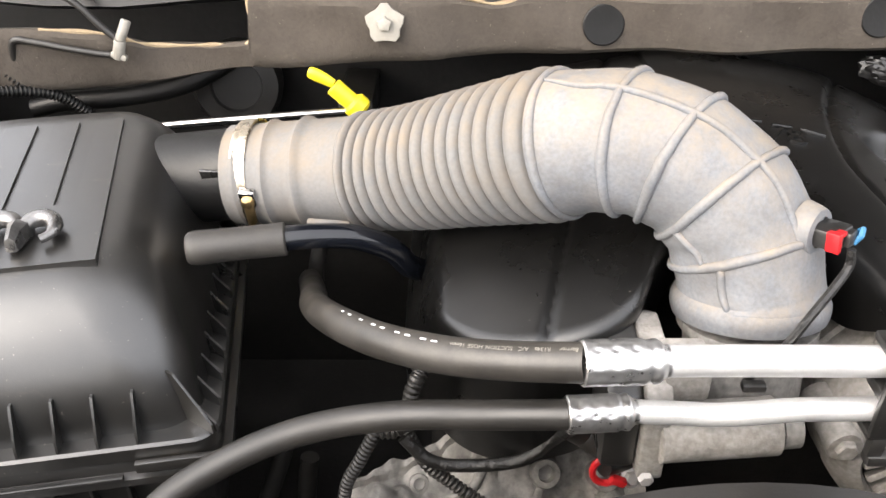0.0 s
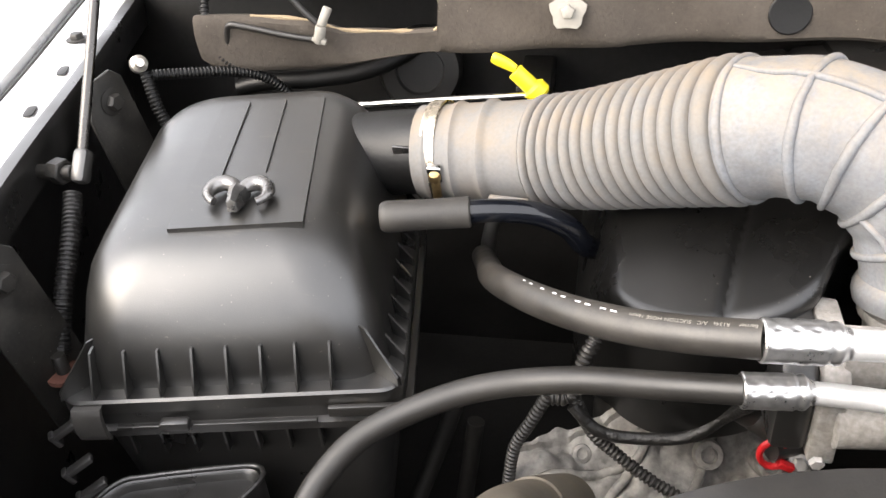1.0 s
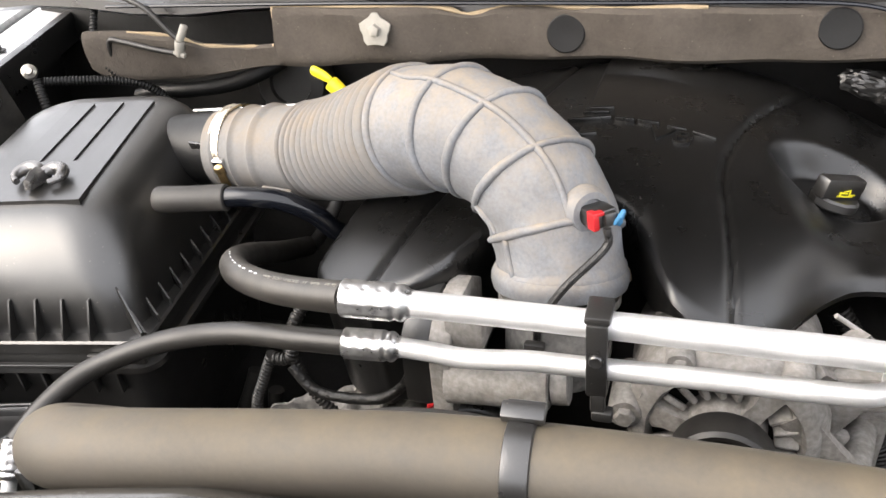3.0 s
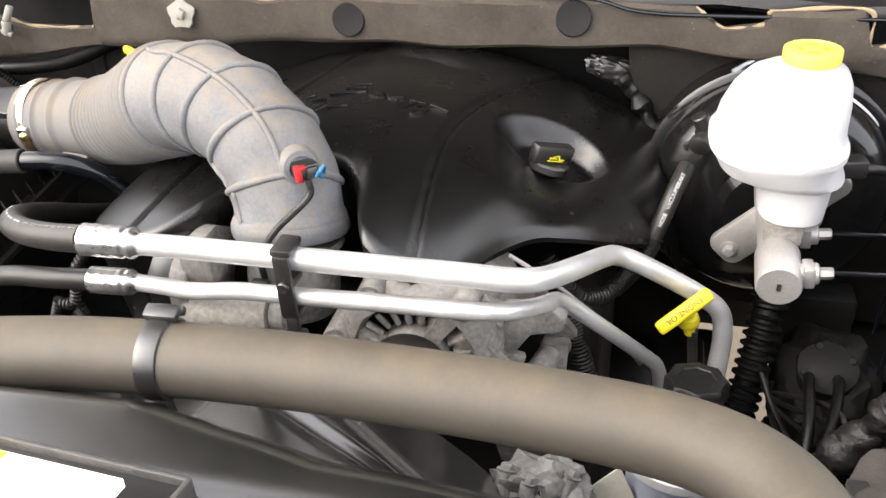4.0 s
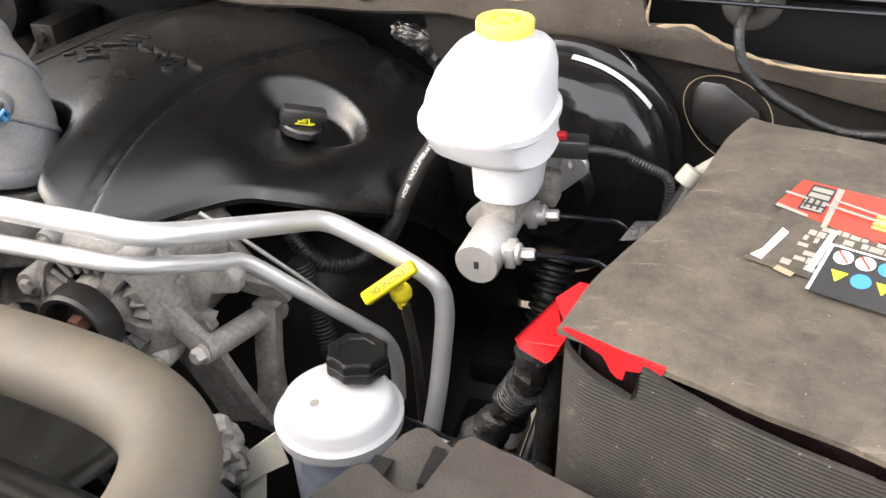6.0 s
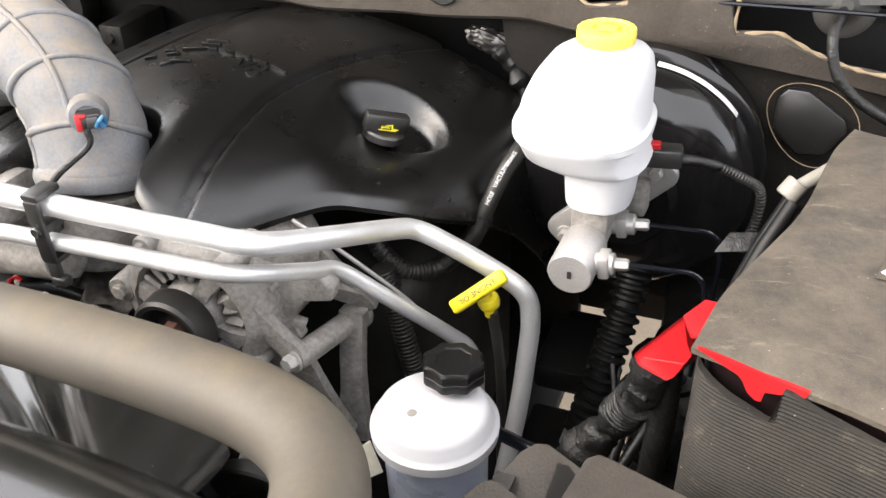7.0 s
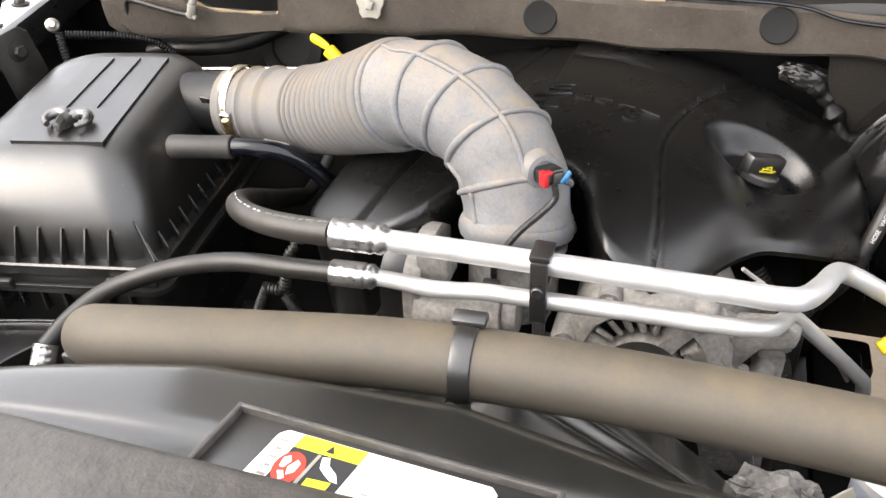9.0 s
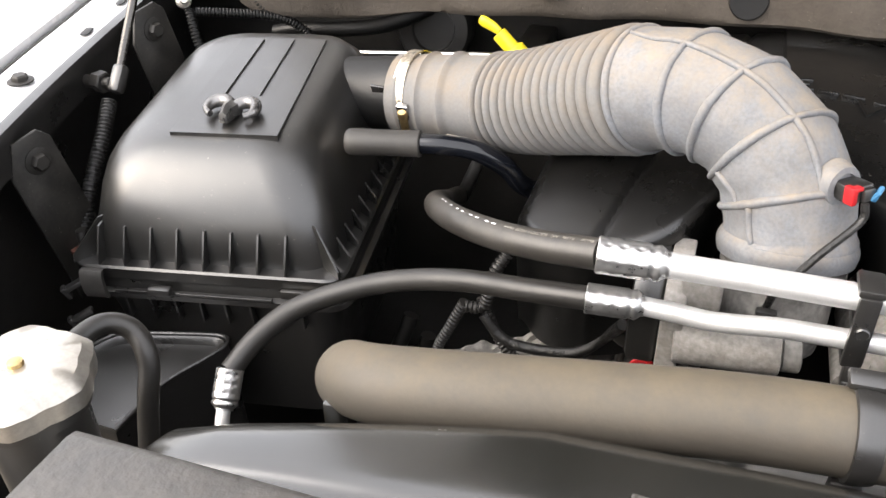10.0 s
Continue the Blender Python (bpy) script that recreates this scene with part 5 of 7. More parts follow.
bm = bmesh.new()
a, b = Vector((0.0815, 0.3853, 1.2310)), Vector((0.1315, 0.3905, 1.2285))
ferrule(bm, a, b, 0.0135, 0.0098)
part("ferrule", bm, M_FERR, suction, "crimped aluminium ferrule")
P1 = [(0.1288, 0.39, 1.2288), (0.1921, 0.391, 1.2285), (0.2934, 0.391, 1.2285), (0.3964, 0.391, 1.2285), (0.4328, 0.392, 1.2275), (0.4526, 0.41, 1.219), (0.4717, 0.465, 1.195), (0.4889, 0.53, 1.1655), (0.5001, 0.553, 1.154), (0.5228, 0.562, 1.141), (0.5718, 0.575, 1.108), (0.5974, 0.578, 1.087), (0.6038, 0.576, 1.06), (0.6027, 0.57, 1.02), (0.5995, 0.555, 0.96), (0.591, 0.53, 0.88)]
pipe1 = part("pipe", tube(P1, 0.0093, 20, 8), M_ALU, suction)
# printed line on the hose
h1c = curve(H1, 12)


def on_hose(c, s, ang, r):
    fr_ = frames(c)
    i = min(len(c) - 1, int(s * (len(c) - 1)))
    t, a_, b_ = fr_[i]
    up = (Vector((0, 0, 1)) - t * t.z).normalized()
    side = t.cross(up)
    n_ = up * math.cos(radians(ang)) + side * math.sin(radians(ang))
    return c[i] + n_ * r, t, n_


def printed(text, s, size, ang):
    p, t, n_ = on_hose(h1c, s, ang, 0.01205)
    xa = t
    ya = n_.cross(xa)
    return text_mesh(text, size, Matrix.Translation(p) @ Matrix((xa, ya, n_)).transposed().to_4x4(), 0.0001)


for word, s in (("Barrier", 0.030), ("R134a", 0.072), ("A/C", 0.112), ("SUCTION", 0.158), ("HOSE", 0.205), ("16mm", 0.245)):
    part("print", printed(word, s, 0.0038, -14), M_CREAM, hose1, "white hose print " + word)
for k in range(9):
    p, t, n_ = on_hose(h1c, 0.29 + 0.030 * k, -14 + 1.5 * k, 0.01200)
    bm = bmesh.new()
    box(bm, Matrix.Translation(p) @ Matrix((t, n_.cross(t), n_)).transposed().to_4x4(), 0.0042 - 0.0001 * k, 0.0011, 0.0004, 0)
    part("print_dash", bm, M_INK, hose1)

liquid = thing("liquid_line", (0.1, 0.39, 1.17), "slimmer black refrigerant hose crimped to an aluminium pipe", "refrigerant line")
H2 = [(0.0795, 0.386, 1.1905), (0.0328, 0.396, 1.18), (-0.0255, 0.405, 1.17), (-0.0791, 0.408, 1.156), (-0.123, 0.398, 1.1438), (-0.1662, 0.377, 1.1282), (-0.1906, 0.35, 1.1114), (-0.2019, 0.322, 1.0964)]
part("hose", tube(H2, 0.0093, 18, 10), M_RUBBER, liquid)
for a, b in (((0.0765, 0.3862, 1.1902), (0.1185, 0.390, 1.1895)), ((-0.202, 0.323, 1.098), (-0.1995, 0.300, 1.073))):
    bm = bmesh.new()
    a, b = Vector(a), Vector(b)
    ferrule(bm, a, b, 0.0115, 0.0078)
    part("ferrule", bm, M_FERR, liquid, "crimped aluminium ferrule")
part("pipe", tube([(-0.1995, 0.301, 1.075), (-0.198, 0.29, 1.059), (-0.196, 0.275, 1.02)], 0.006, 12, 6), M_ALU, liquid)
P2 = [(0.1157, 0.39, 1.1895), (0.1419, 0.39, 1.1885), (0.164, 0.39, 1.187), (0.1871, 0.388, 1.1905), (0.2122, 0.387, 1.1945), (0.2524, 0.387, 1.1955), (0.3243, 0.388, 1.197), (0.3964, 0.388, 1.1985), (0.4209, 0.391, 1.198), (0.4368, 0.412, 1.187), (0.4486, 0.46, 1.16), (0.4585, 0.485, 1.146), (0.4869, 0.508, 1.11), (0.5332, 0.548, 1.046), (0.5466, 0.562, 1.022), (0.5507, 0.575, 0.985), (0.5487, 0.58, 0.93)]
part("pipe", tube(P2, 0.0072, 18, 8), M_ALU, liquid)
# black clip that ties both pipes together
clipm = thing("pipe_clip", (0.265, 0.388, 1.17), "black plastic clip holding two aluminium pipes", "clip", moved=(-0.0075, 0, 0))
bm = bmesh.new()
box(bm, pose(0.266, 0.3775, 1.210, 0, 0, 0), 0.014, 0.005, 0.056, 0.002)
box(bm, pose(0.266, 0.389, 1.2405), 0.017, 0.026, 0.006, 0.002)
box(bm, pose(0.266, 0.388, 1.1825), 0.014, 0.024, 0.006, 0.002)
box(bm, pose(0.266, 0.388, 1.2125), 0.014, 0.020, 0.008, 0.002)
part("clip_body", bm, M_BLACK, clipm)
bm = bmesh.new()
lathe(bm, [(0.0048, 0), (0.0048, 0.002), (0.004, 0.003), (0.002, 0.0025)], axis_matrix((0.266, 0.3745, 1.212), (0, -1, 0)), 16)
part("screw", bm, M_BLACK, clipm)
bm = bmesh.new()
box(bm, pose(0.267, 0.379, 1.174), 0.010, 0.007, 0.016, 0.002)
box(bm, pose(0.270, 0.379, 1.164), 0.014, 0.010, 0.008, 0.002)
part("foot", bm, M_BLACK, clipm)

# ---- upper radiator hose ----
rad_hose = thing("radiator_hose", (0.25, 0.25, 1.19), "fat brown-grey dusty upper radiator hose", "radiator hose")
RH = [(-0.027, 0.407, 1.041), (-0.05, 0.347, 1.101), (-0.057, 0.287, 1.161), (-0.043, 0.237, 1.211), (-0.011, 0.21, 1.238), (0.0445, 0.21, 1.247), (0.1164, 0.222, 1.249), (0.198, 0.235, 1.25), (0.3, 0.243, 1.249), (0.402, 0.244, 1.248), (0.4956, 0.24, 1.247), (0.5582, 0.23, 1.247), (0.5955, 0.209, 1.247), (0.6135, 0.172, 1.248), (0.6135, 0.127, 1.246), (0.6075, 0.077, 1.231), (0.6035, 0.037, 1.191)]
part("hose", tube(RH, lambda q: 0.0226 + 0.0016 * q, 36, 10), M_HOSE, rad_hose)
bm = bmesh.new()
rhc = resample(curve(RH, 10), 90)
sweep(bm, rhc[0:7], 0.0246, 28)
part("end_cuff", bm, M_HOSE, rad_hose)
strap = thing("hose_strap", (0.252, 0.25, 1.2), "black rubber strap with buckle round the radiator hose", "strap", moved=(-0.0122, -0.0125, 0.0105))
bm = bmesh.new()
m = axis_matrix((0.243, 0.252, 1.239), (1, 0.06, 0))
rings = []
for r, z in ((0.0235, 0), (0.0262, 0.001), (0.0268, 0.006), (0.0262, 0.011), (0.0262, 0.013), (0.0255, 0.018), (0.0235, 0.019)):
    rings.append([m @ Vector((r * math.cos(k * math.tau / 40), r * math.sin(k * math.tau / 40), 0.004 + 0.76 * z)) for k in range(40)])
bridge(bm, rings, cap=False)
part("band", bm, M_BLACK, strap)
bm = bmesh.new()
box(bm, pose(0.254, 0.262, 1.2665, 18, 0, 3), 0.022, 0.010, 0.006, 0.0015)
box(bm, pose(0.254, 0.270, 1.263, 30, 0, 3), 0.020, 0.006, 0.006, 0.0015)
part("buckle", bm, M_BLACK, strap)
bm = bmesh.new()
box(bm, pose(0.252, 0.240, 1.208, 10, 0, 3), 0.016, 0.008, 0.022, 0.002)
box(bm, pose(0.257, 0.238, 1.198, 10, 0, 3), 0.026, 0.010, 0.008, 0.002)
part("mount", bm, M_BLACK, strap)
for x in (-0.028, 0.008):
    bm = bmesh.new()
    box(bm, pose(x, 0.215, 1.197), 0.012, 0.010, 0.030, 0.002)
    solo("shroud_post", bm, M_SHROUD, "small black post on the fan shroud under the hose", "post", group="posts under the radiator hose", moved=(-0.010, -0.012, 0.012))

# ---- brake booster, master cylinder and reservoir ----
booster = thing("brake_booster", (0.655, 0.78, 1.02), "gloss black brake booster drum with white strip label", "brake booster", moved=(-0.003, 0, -0.043))
m = axis_matrix((0.655, 0.852, 1.150), (0, -1, 0.0))
bm = bmesh.new()
lathe(bm, [(0.10, -0.03), (0.128, -0.02), (0.136, 0.0), (0.138, 0.030), (0.1385, 0.040), (0.134, 0.043), (0.128, 0.044), (0.127, 0.062), (0.121, 0.082), (0.113, 0.0905), (0.1025, 0.0970), (0.080, 0.103), (0.058, 0.106), (0.05, 0.118), (0.02, 0.12)], m, 64)
drum = part("drum", bm, M_BLACKPAINT, booster)
bm = bmesh.new()
rows = []
for k in range(25):
    a = radians(40 + 43 * k / 24)
    row = []
    for r, z in ((0.1272, 0.0600), (0.1280, 0.0500)):
        row.append(m @ Vector(((r + 0.0012) * math.cos(a), (r + 0.0012) * math.sin(a), z)))
    rows.append(row + [p + Vector((0, -0.0008, 0.0008)) for p in row[::-1]])
bridge(bm, rows)
part("strip_label", bm, M_PAPER, drum, "curved white label")

master = thing("brake_master_cylinder", (0.648, 0.63, 1.10), "cast aluminium brake master cylinder with two outlet ports", "master cylinder")
bm = bmesh.new()
m = axis_matrix((0.650, 0.735, 1.141), (-0.045, -1, -0.035))
lathe(bm, [(0.018, 0), (0.020, 0.004), (0.0195, 0.05), (0.0175, 0.10), (0.0175, 0.125), (0.0195, 0.128), (0.0202, 0.132), (0.0202, 0.178), (0.0188, 0.1805), (0.003, 0.1805)], m, 32)
cyl = part("cylinder", bm, M_MACH, master)
bm = bmesh.new()
box(bm, m @ pose(0, 0, 0.1812), 0.0035, 0.007, 0.001, 0)
part("end_slot", bm, M_BLACKINK, cyl, "dark slot in the end cap")
bm = bmesh.new()
prism(bm, rounded(0, 0, 0.074, 0.020, 0.012), 0.010, m @ pose(0.003, -0.003, 0.046, 0, 0, 46), 0.002)
part("flange", bm, M_MACH, master)
for sx in (-1, 1):
    part("flange_bolt", hexbolt(bmesh.new(), m @ Vector((0.003 + sx * 0.0417, -0.003 + sx * 0.0437, 0.056)), m.to_3x3() @ Vector((0, 0, 1)), 0.0062, 0.009, 0.0095), M_MACH, master)
for z, ln in ((0.095, 0.053), (0.160, 0.050)):
    bm = bmesh.new()
    a = m @ Vector((0, 0, z))
    d = Vector((1, 0.02, 0.12)).normalized()
    between(bm, a, a + d * (ln - 0.016), 0.0098, 20)
    box(bm, axis_matrix(a + d * 0.025, d) @ pose(0, 0, 0), 0.021, 0.020, 0.010, 0.002)
    port = part("port", bm, M_MACH, master)
    bm = bmesh.new()
    lathe(bm, [(0.0055, 0), (0.0055, 0.010), (0.0045, 0.012)], axis_matrix(a + d * (ln - 0.016), d), 6)
    part("line_nut", bm, M_MACH, port)
    s = a + d * (ln - 0.004)
    bm = tube([s, s + Vector((0.03, 0.004, -0.001)), s + Vector((0.055, 0.01, -0.006)), s + Vector((0.065, 0.012, -0.03)), s + Vector((0.064, 0.015, -0.12))], 0.0024, 8, 8)
    part("brake_line", bm, M_GLOSS, port, "thin black steel line")
bm = bmesh.new()
box(bm, m @ pose(0.002, 0.022, 0.095), 0.034, 0.026, 0.070, 0.005)
box(bm, m @ pose(0.030, 0.018, 0.066), 0.022, 0.034, 0.022, 0.004)
part("saddle", bm, M_CAST, master)

reservoir = thing("brake_fluid_reservoir", (0.640, 0.63, 1.18), "bright white plastic brake fluid reservoir with yellow cap", "reservoir")


def res_ring(cx, cy, hx, hy, z, e=2.6, n=40):
    out = []
    for k in range(n):
        a = math.tau * k / n
        c, s = math.cos(a), math.sin(a)
        out.append(Vector((cx + hx * math.copysign(abs(c) ** (2 / e), c), cy + hy * math.copysign(abs(s) ** (2 / e), s), z)))
    return out


bm = bmesh.new()
rows = [res_ring(0.650, 0.628, 0.025, 0.034, 1.174), res_ring(0.650, 0.628, 0.029, 0.038, 1.177), res_ring(0.650, 0.630, 0.032, 0.042, 1.210), res_ring(0.644, 0.634, 0.046, 0.056, 1.216),
        res_ring(0.634, 0.636, 0.053, 0.064, 1.223), res_ring(0.630, 0.637, 0.056, 0.068, 1.236), res_ring(0.630, 0.637, 0.059, 0.070, 1.239), res_ring(0.630, 0.637, 0.059, 0.070, 1.245), res_ring(0.630, 0.637, 0.055, 0.067, 1.249),
        res_ring(0.631, 0.638, 0.053, 0.064, 1.264), res_ring(0.635, 0.638, 0.049, 0.059, 1.282), res_ring(0.640, 0.636, 0.042, 0.048, 1.298), res_ring(0.644, 0.631, 0.034, 0.037, 1.307), res_ring(0.646, 0.628, 0.026, 0.029, 1.3115), res_ring(0.646, 0.627, 0.022, 0.022, 1.314, 2.0), res_ring(0.646, 0.627, 0.021, 0.021, 1.319, 2.0)]
bridge(bm, rows)
part("tank", bm, M_WHITE, reservoir)
bm = bmesh.new()
lathe(bm, [(0.0215, 0), (0.0232, 0.001), (0.0235, 0.0095), (0.0228, 0.0115), (0.0188, 0.0122), (0.0182, 0.0110), (0.006, 0.0110), (0.004, 0.0120)], Matrix.Translation((0.645, 0.625, 1.3170)), 40, wave=lambda a: 1 + 0.018 * math.cos(20 * a))
cap = part("cap", bm, M_YELCAP, reservoir, "pale yellow ribbed screw cap")
bm = bmesh.new()
m2 = Matrix.Translation((0.645, 0.625, 1.328))
for k in range(4):
    box(bm, m2 @ pose(0.010 * math.cos(k * 1.57), 0.010 * math.sin(k * 1.57), 0, 0, 0, 90 * k), 0.003, 0.010, 0.0012, 0.0004)
part("cap_mark", bm, M_YELLOW, cap, "moulded mark on the cap")

level = thing("level_sensor_plug", (0.70, 0.66, 1.20), "black reservoir sensor plug with red lock and taped cable", "connector")
bm = bmesh.new()
box(bm, pose(0.697, 0.655, 1.208, 0, 0, 8), 0.034, 0.020, 0.018, 0.003)
part("plug", bm, M_BLACK, level)
bm = bmesh.new()
box(bm, pose(0.689, 0.650, 1.2195, 0, 0, 8), 0.012, 0.008, 0.006, 0.001)
part("lock", bm, M_RED, level, "red lock tab")
part("taped_lead", tube([(0.710, 0.656, 1.206), (0.726, 0.662, 1.203), (0.745, 0.672, 1.196)], 0.0048, 10, 6), M_TAPE, level)
part("conduit", corrugated([(0.744, 0.672, 1.196), (0.766, 0.685, 1.181), (0.783, 0.70, 1.163), (0.785, 0.70, 1.135), (0.777, 0.69, 1.10)], 0.0040, 0.0036, 0.0008), M_RUBBER, level)

# brake vacuum hose from booster to engine
vac = thing("vacuum_hose", (0.52, 0.66, 1.05), "black vacuum hose with white print and braided lower wrap", "hose")
VH = [(0.572, 0.742, 1.184), (0.558, 0.70, 1.176), (0.547, 0.672, 1.157), (0.535, 0.655, 1.125), (0.520, 0.645, 1.088), (0.495, 0.63, 1.062), (0.465, 0.61, 1.055)]
vhose = part("hose", tube(VH[1:], 0.0085, 16, 8), M_RUBBER, vac)
part("braided_wrap", corrugated([(0.532, 0.6525, 1.117), (0.520, 0.645, 1.088), (0.496, 0.631, 1.0625)], 0.0098, 0.0022, 0.0004, 16), M_TAPE, vac, "braided wrap")
bm = bmesh.new()
lathe(bm, [(0.010, 0), (0.013, 0.003), (0.013, 0.010), (0.009, 0.013), (0.009, 0.022), (0.0115, 0.024), (0.0115, 0.030), (0.008, 0.032)], axis_matrix((0.580, 0.758, 1.192), Vector((0.556, 0.695, 1.173)) - Vector((0.580, 0.758, 1.192))), 20)
between(bm, (0.577, 0.750, 1.190), (0.566, 0.745, 1.212), 0.008, 14)
part("check_valve", bm, M_BLACK, vac, "black check valve")
vcur = curve(VH[1:5][::-1], 14)
for word, q in (("HOSE", 0.44), ("VACUUM", 0.62), ("BRAKE", 0.80)):
    i_ = int(q * (len(vcur) - 1))
    t_ = (vcur[i_ + 1] - vcur[i_ - 1]).normalized()
    n_ = (Vector((0.10, -0.85, 0.52)) - t_ * t_.dot(Vector((0.10, -0.85, 0.52)))).normalized()
    part("print", text_mesh(word, 0.0058, Matrix.Translation(vcur[i_] + n_ * 0.0086) @ Matrix((t_, n_.cross(t_), n_)).transposed().to_4x4(), 0.0002), M_INK, vhose, "white hose print " + word)

# ---- power steering reservoir ----
ps = thing("power_steering_reservoir", (0.575, 0.42, 0.93), "white power steering fluid bottle with black knobbed cap", "reservoir")
PC = Vector((0.568, 0.421, 1.063))
bm = bmesh.new()
lathe(bm, [(0.040, -0.14), (0.0415, -0.13), (0.0435, -0.010), (0.046, -0.005)], Matrix.Translation(PC), 44)
bot = part("bottle", bm, M_WHITEBLUE, ps, "milky bluish bottle")
bm = bmesh.new()
lathe(bm, [(0.048, -0.008), (0.0520, -0.007), (0.0525, 0.002), (0.0495, 0.0045), (0.0480, 0.006), (0.0455, 0.014), (0.0405, 0.019), (0.022, 0.0215), (0.004, 0.022)], Matrix.Translation(PC), 48)
part("lid", bm, M_WHITE, ps)
bm = bmesh.new()
lathe(bm, [(0.019, 0), (0.0205, 0.001), (0.0235, 0.002), (0.0245, 0.004), (0.0245, 0.010), (0.0238, 0.0108), (0.0245, 0.0116), (0.0245, 0.018), (0.0225, 0.0205), (0.0150, 0.021), (0.014, 0.0195), (0.003, 0.0197)], Matrix.Translation(PC + Vector((0.007, 0.026, 0.026))) @ Matrix.Rotation(radians(-6), 4, "X"), 48, wave=lambda a: 1 + 0.055 * math.cos(8 * a) + 0.01 * math.cos(16 * a))
part("cap", bm, M_BOOT, ps, "black scalloped cap")
bm = bmesh.new()
lathe(bm, [(0.0045, 0), (0.004, 0.0012), (0.001, 0.0013)], Matrix.Translation(PC + Vector((-0.012, -0.016, 0.0205))), 14)
part("centre_mark", bm, M_CREAM, ps)

# ---- engine oil dipstick ----
dip = thing("engine_oil_dipstick", (0.565, 0.552, 1.06), "bright yellow plastic dipstick handle with black print", "dipstick")
md = Matrix.Translation((0.564, 0.543, 1.107)) @ Matrix.Rotation(radians(24), 4, "Z") @ Matrix.Rotation(radians(-36), 4, "Y") @ Matrix.Rotation(radians(48), 4, "X")
bm = bmesh.new()
box(bm, md, 0.058, 0.0135, 0.011, 0.003, 3)
bar = part("handle", bm, M_YELLOW, dip)
bm = bmesh.new()
lathe(bm, [(0.006, 0), (0.0095, 0.003), (0.0105, 0.008), (0.0095, 0.013), (0.005, 0.016)], axis_matrix((0.571, 0.556, 1.081), (-0.2, -0.1, 1)), 20)
between(bm, (0.572, 0.552, 1.075), (0.568, 0.553, 1.10), 0.005, 10)
part("collar", bm, M_YELLOW, dip)
part("print", text_mesh("ENGINE OIL", 0.0072, md @ pose(0, 0, 0.0055, 0, 0, 180), 0.0003), M_BLACKINK, bar, "black print ENGINE OIL")
part("rod_tube", tube([(0.574, 0.552, 1.08), (0.58, 0.56, 1.0), (0.575, 0.58, 0.85)], 0.005, 10, 6), M_STEEL, dip)

# transmission dipstick by the intake tube
tdip = thing("transmission_dipstick", (-0.10, 0.79, 1.20), "yellow looped dipstick handle on a steel rod", "dipstick")
bm = bmesh.new()
sweep(bm, curve([(-0.130, 0.797, 1.240), (-0.126, 0.796, 1.2385), (-0.116, 0.795, 1.234), (-0.106, 0.793, 1.229)], 5), lambda q: 0.0065 * (0.55 + 0.45 * math.sin(math.pi * (0.15 + 0.75 * q))), 14, squash=0.7)
between(bm, (-0.107, 0.793, 1.227), (-0.086, 0.790, 1.208), 0.009, 14)
lathe(bm, [(0.010, 0), (0.0125, 0.003), (0.0125, 0.012), (0.009, 0.015)], axis_matrix((-0.079, 0.789, 1.202), (-0.6, 0.05, 0.6)), 18)
part("handle", bm, M_YELLOW, tdip)
bm = bmesh.new()
between(bm, (-0.30, 0.795, 1.182), (-0.08, 0.790, 1.2035), 0.0042, 10)
part("rod", bm, M_CHROME, tdip, "polished steel rod")

# ---- battery with blanket ----
battery = thing("battery", (0.93, 0.50, 1.0), "car battery wrapped in a dusty dark insulating blanket", "battery")
BT = Matrix.Translation((0.7585, 0.360, 0.002)) @ Matrix.Rotation(radians(-16), 4, "Z")
bm = bmesh.new()
box(bm, BT @ pose(0.187, 0.147, 1.124), 0.360, 0.295, 0.242, 0.008, 3)
part("case", bm, M_BATT, battery, "maroon-black case")


def cloth(bm, fn, nu, nv, thick):
    """A draped sheet from a place function of 0..1, 0..1, with thickness."""
    rows = [[fn(i / nu, j / nv) for i in range(nu + 1)] for j in range(nv + 1)]
    bridge(bm, rows, cap=False, closed=False)
    return bm


def blanket(u, v):
    x = 0.0 + 0.40 * u
    y = -0.012 + 0.325 * v
    edge = min(u, v, 1 - v) * 12
    soft = 0.15 + 0.85 * min(1.0, 4 * max(0.0, 0.16 - u, 0.34 - v, v - 0.70))
    z = 1.252 + soft * (0.004 * noise.noise(Vector((u * 3, v * 3, 0.4))) + 0.0025 * noise.noise(Vector((u * 9, v * 9, 2.0))))
    z -= 0.006 * max(0, 1 - edge) ** 2
    return BT @ Vector((x - 0.004 * math.sin(v * 9) * (u < 0.02), y, z))


bm = cloth(bmesh.new(), blanket, 40, 40, 0.003)
ext = bmesh.ops.extrude_face_region(bm, geom=bm.faces[:])
bmesh.ops.translate(bm, verts=[v for v in ext["geom"] if isinstance(v, bmesh.types.BMVert)], vec=(0, 0, 0.0035))
top = part("blanket_top", bm, M_BATTOP, battery, "dusty dark grey blanket top")


WRAP_TOP = [(-0.01, 1.2385), (0.004, 1.2375), (0.026, 1.2300), (0.0465, 1.2245), (0.0490, 1.2245), (0.0500, 1.2480), (0.056, 1.2480), (0.070, 1.2440), (0.10, 1.2400), (0.45, 1.2360)]


def front_wrap(u, v):
    ang = min(1.0, u / 0.10)
    x = -0.001 + 0.014 * (1 - math.cos(ang * math.pi / 2)) + 0.38 * max(0, u - 0.06)
    y = 0.035 * (1 - math.sin(ang * math.pi / 2)) - 0.018
    z = min(1.02 + 0.2285 * v, edge_at(WRAP_TOP, x))
    y += 0.0035 * noise.noise(Vector((u * 4, v * 2.5, 5))) - 0.010 * (1 - v) * u
    return BT @ Vector((x, y, z))


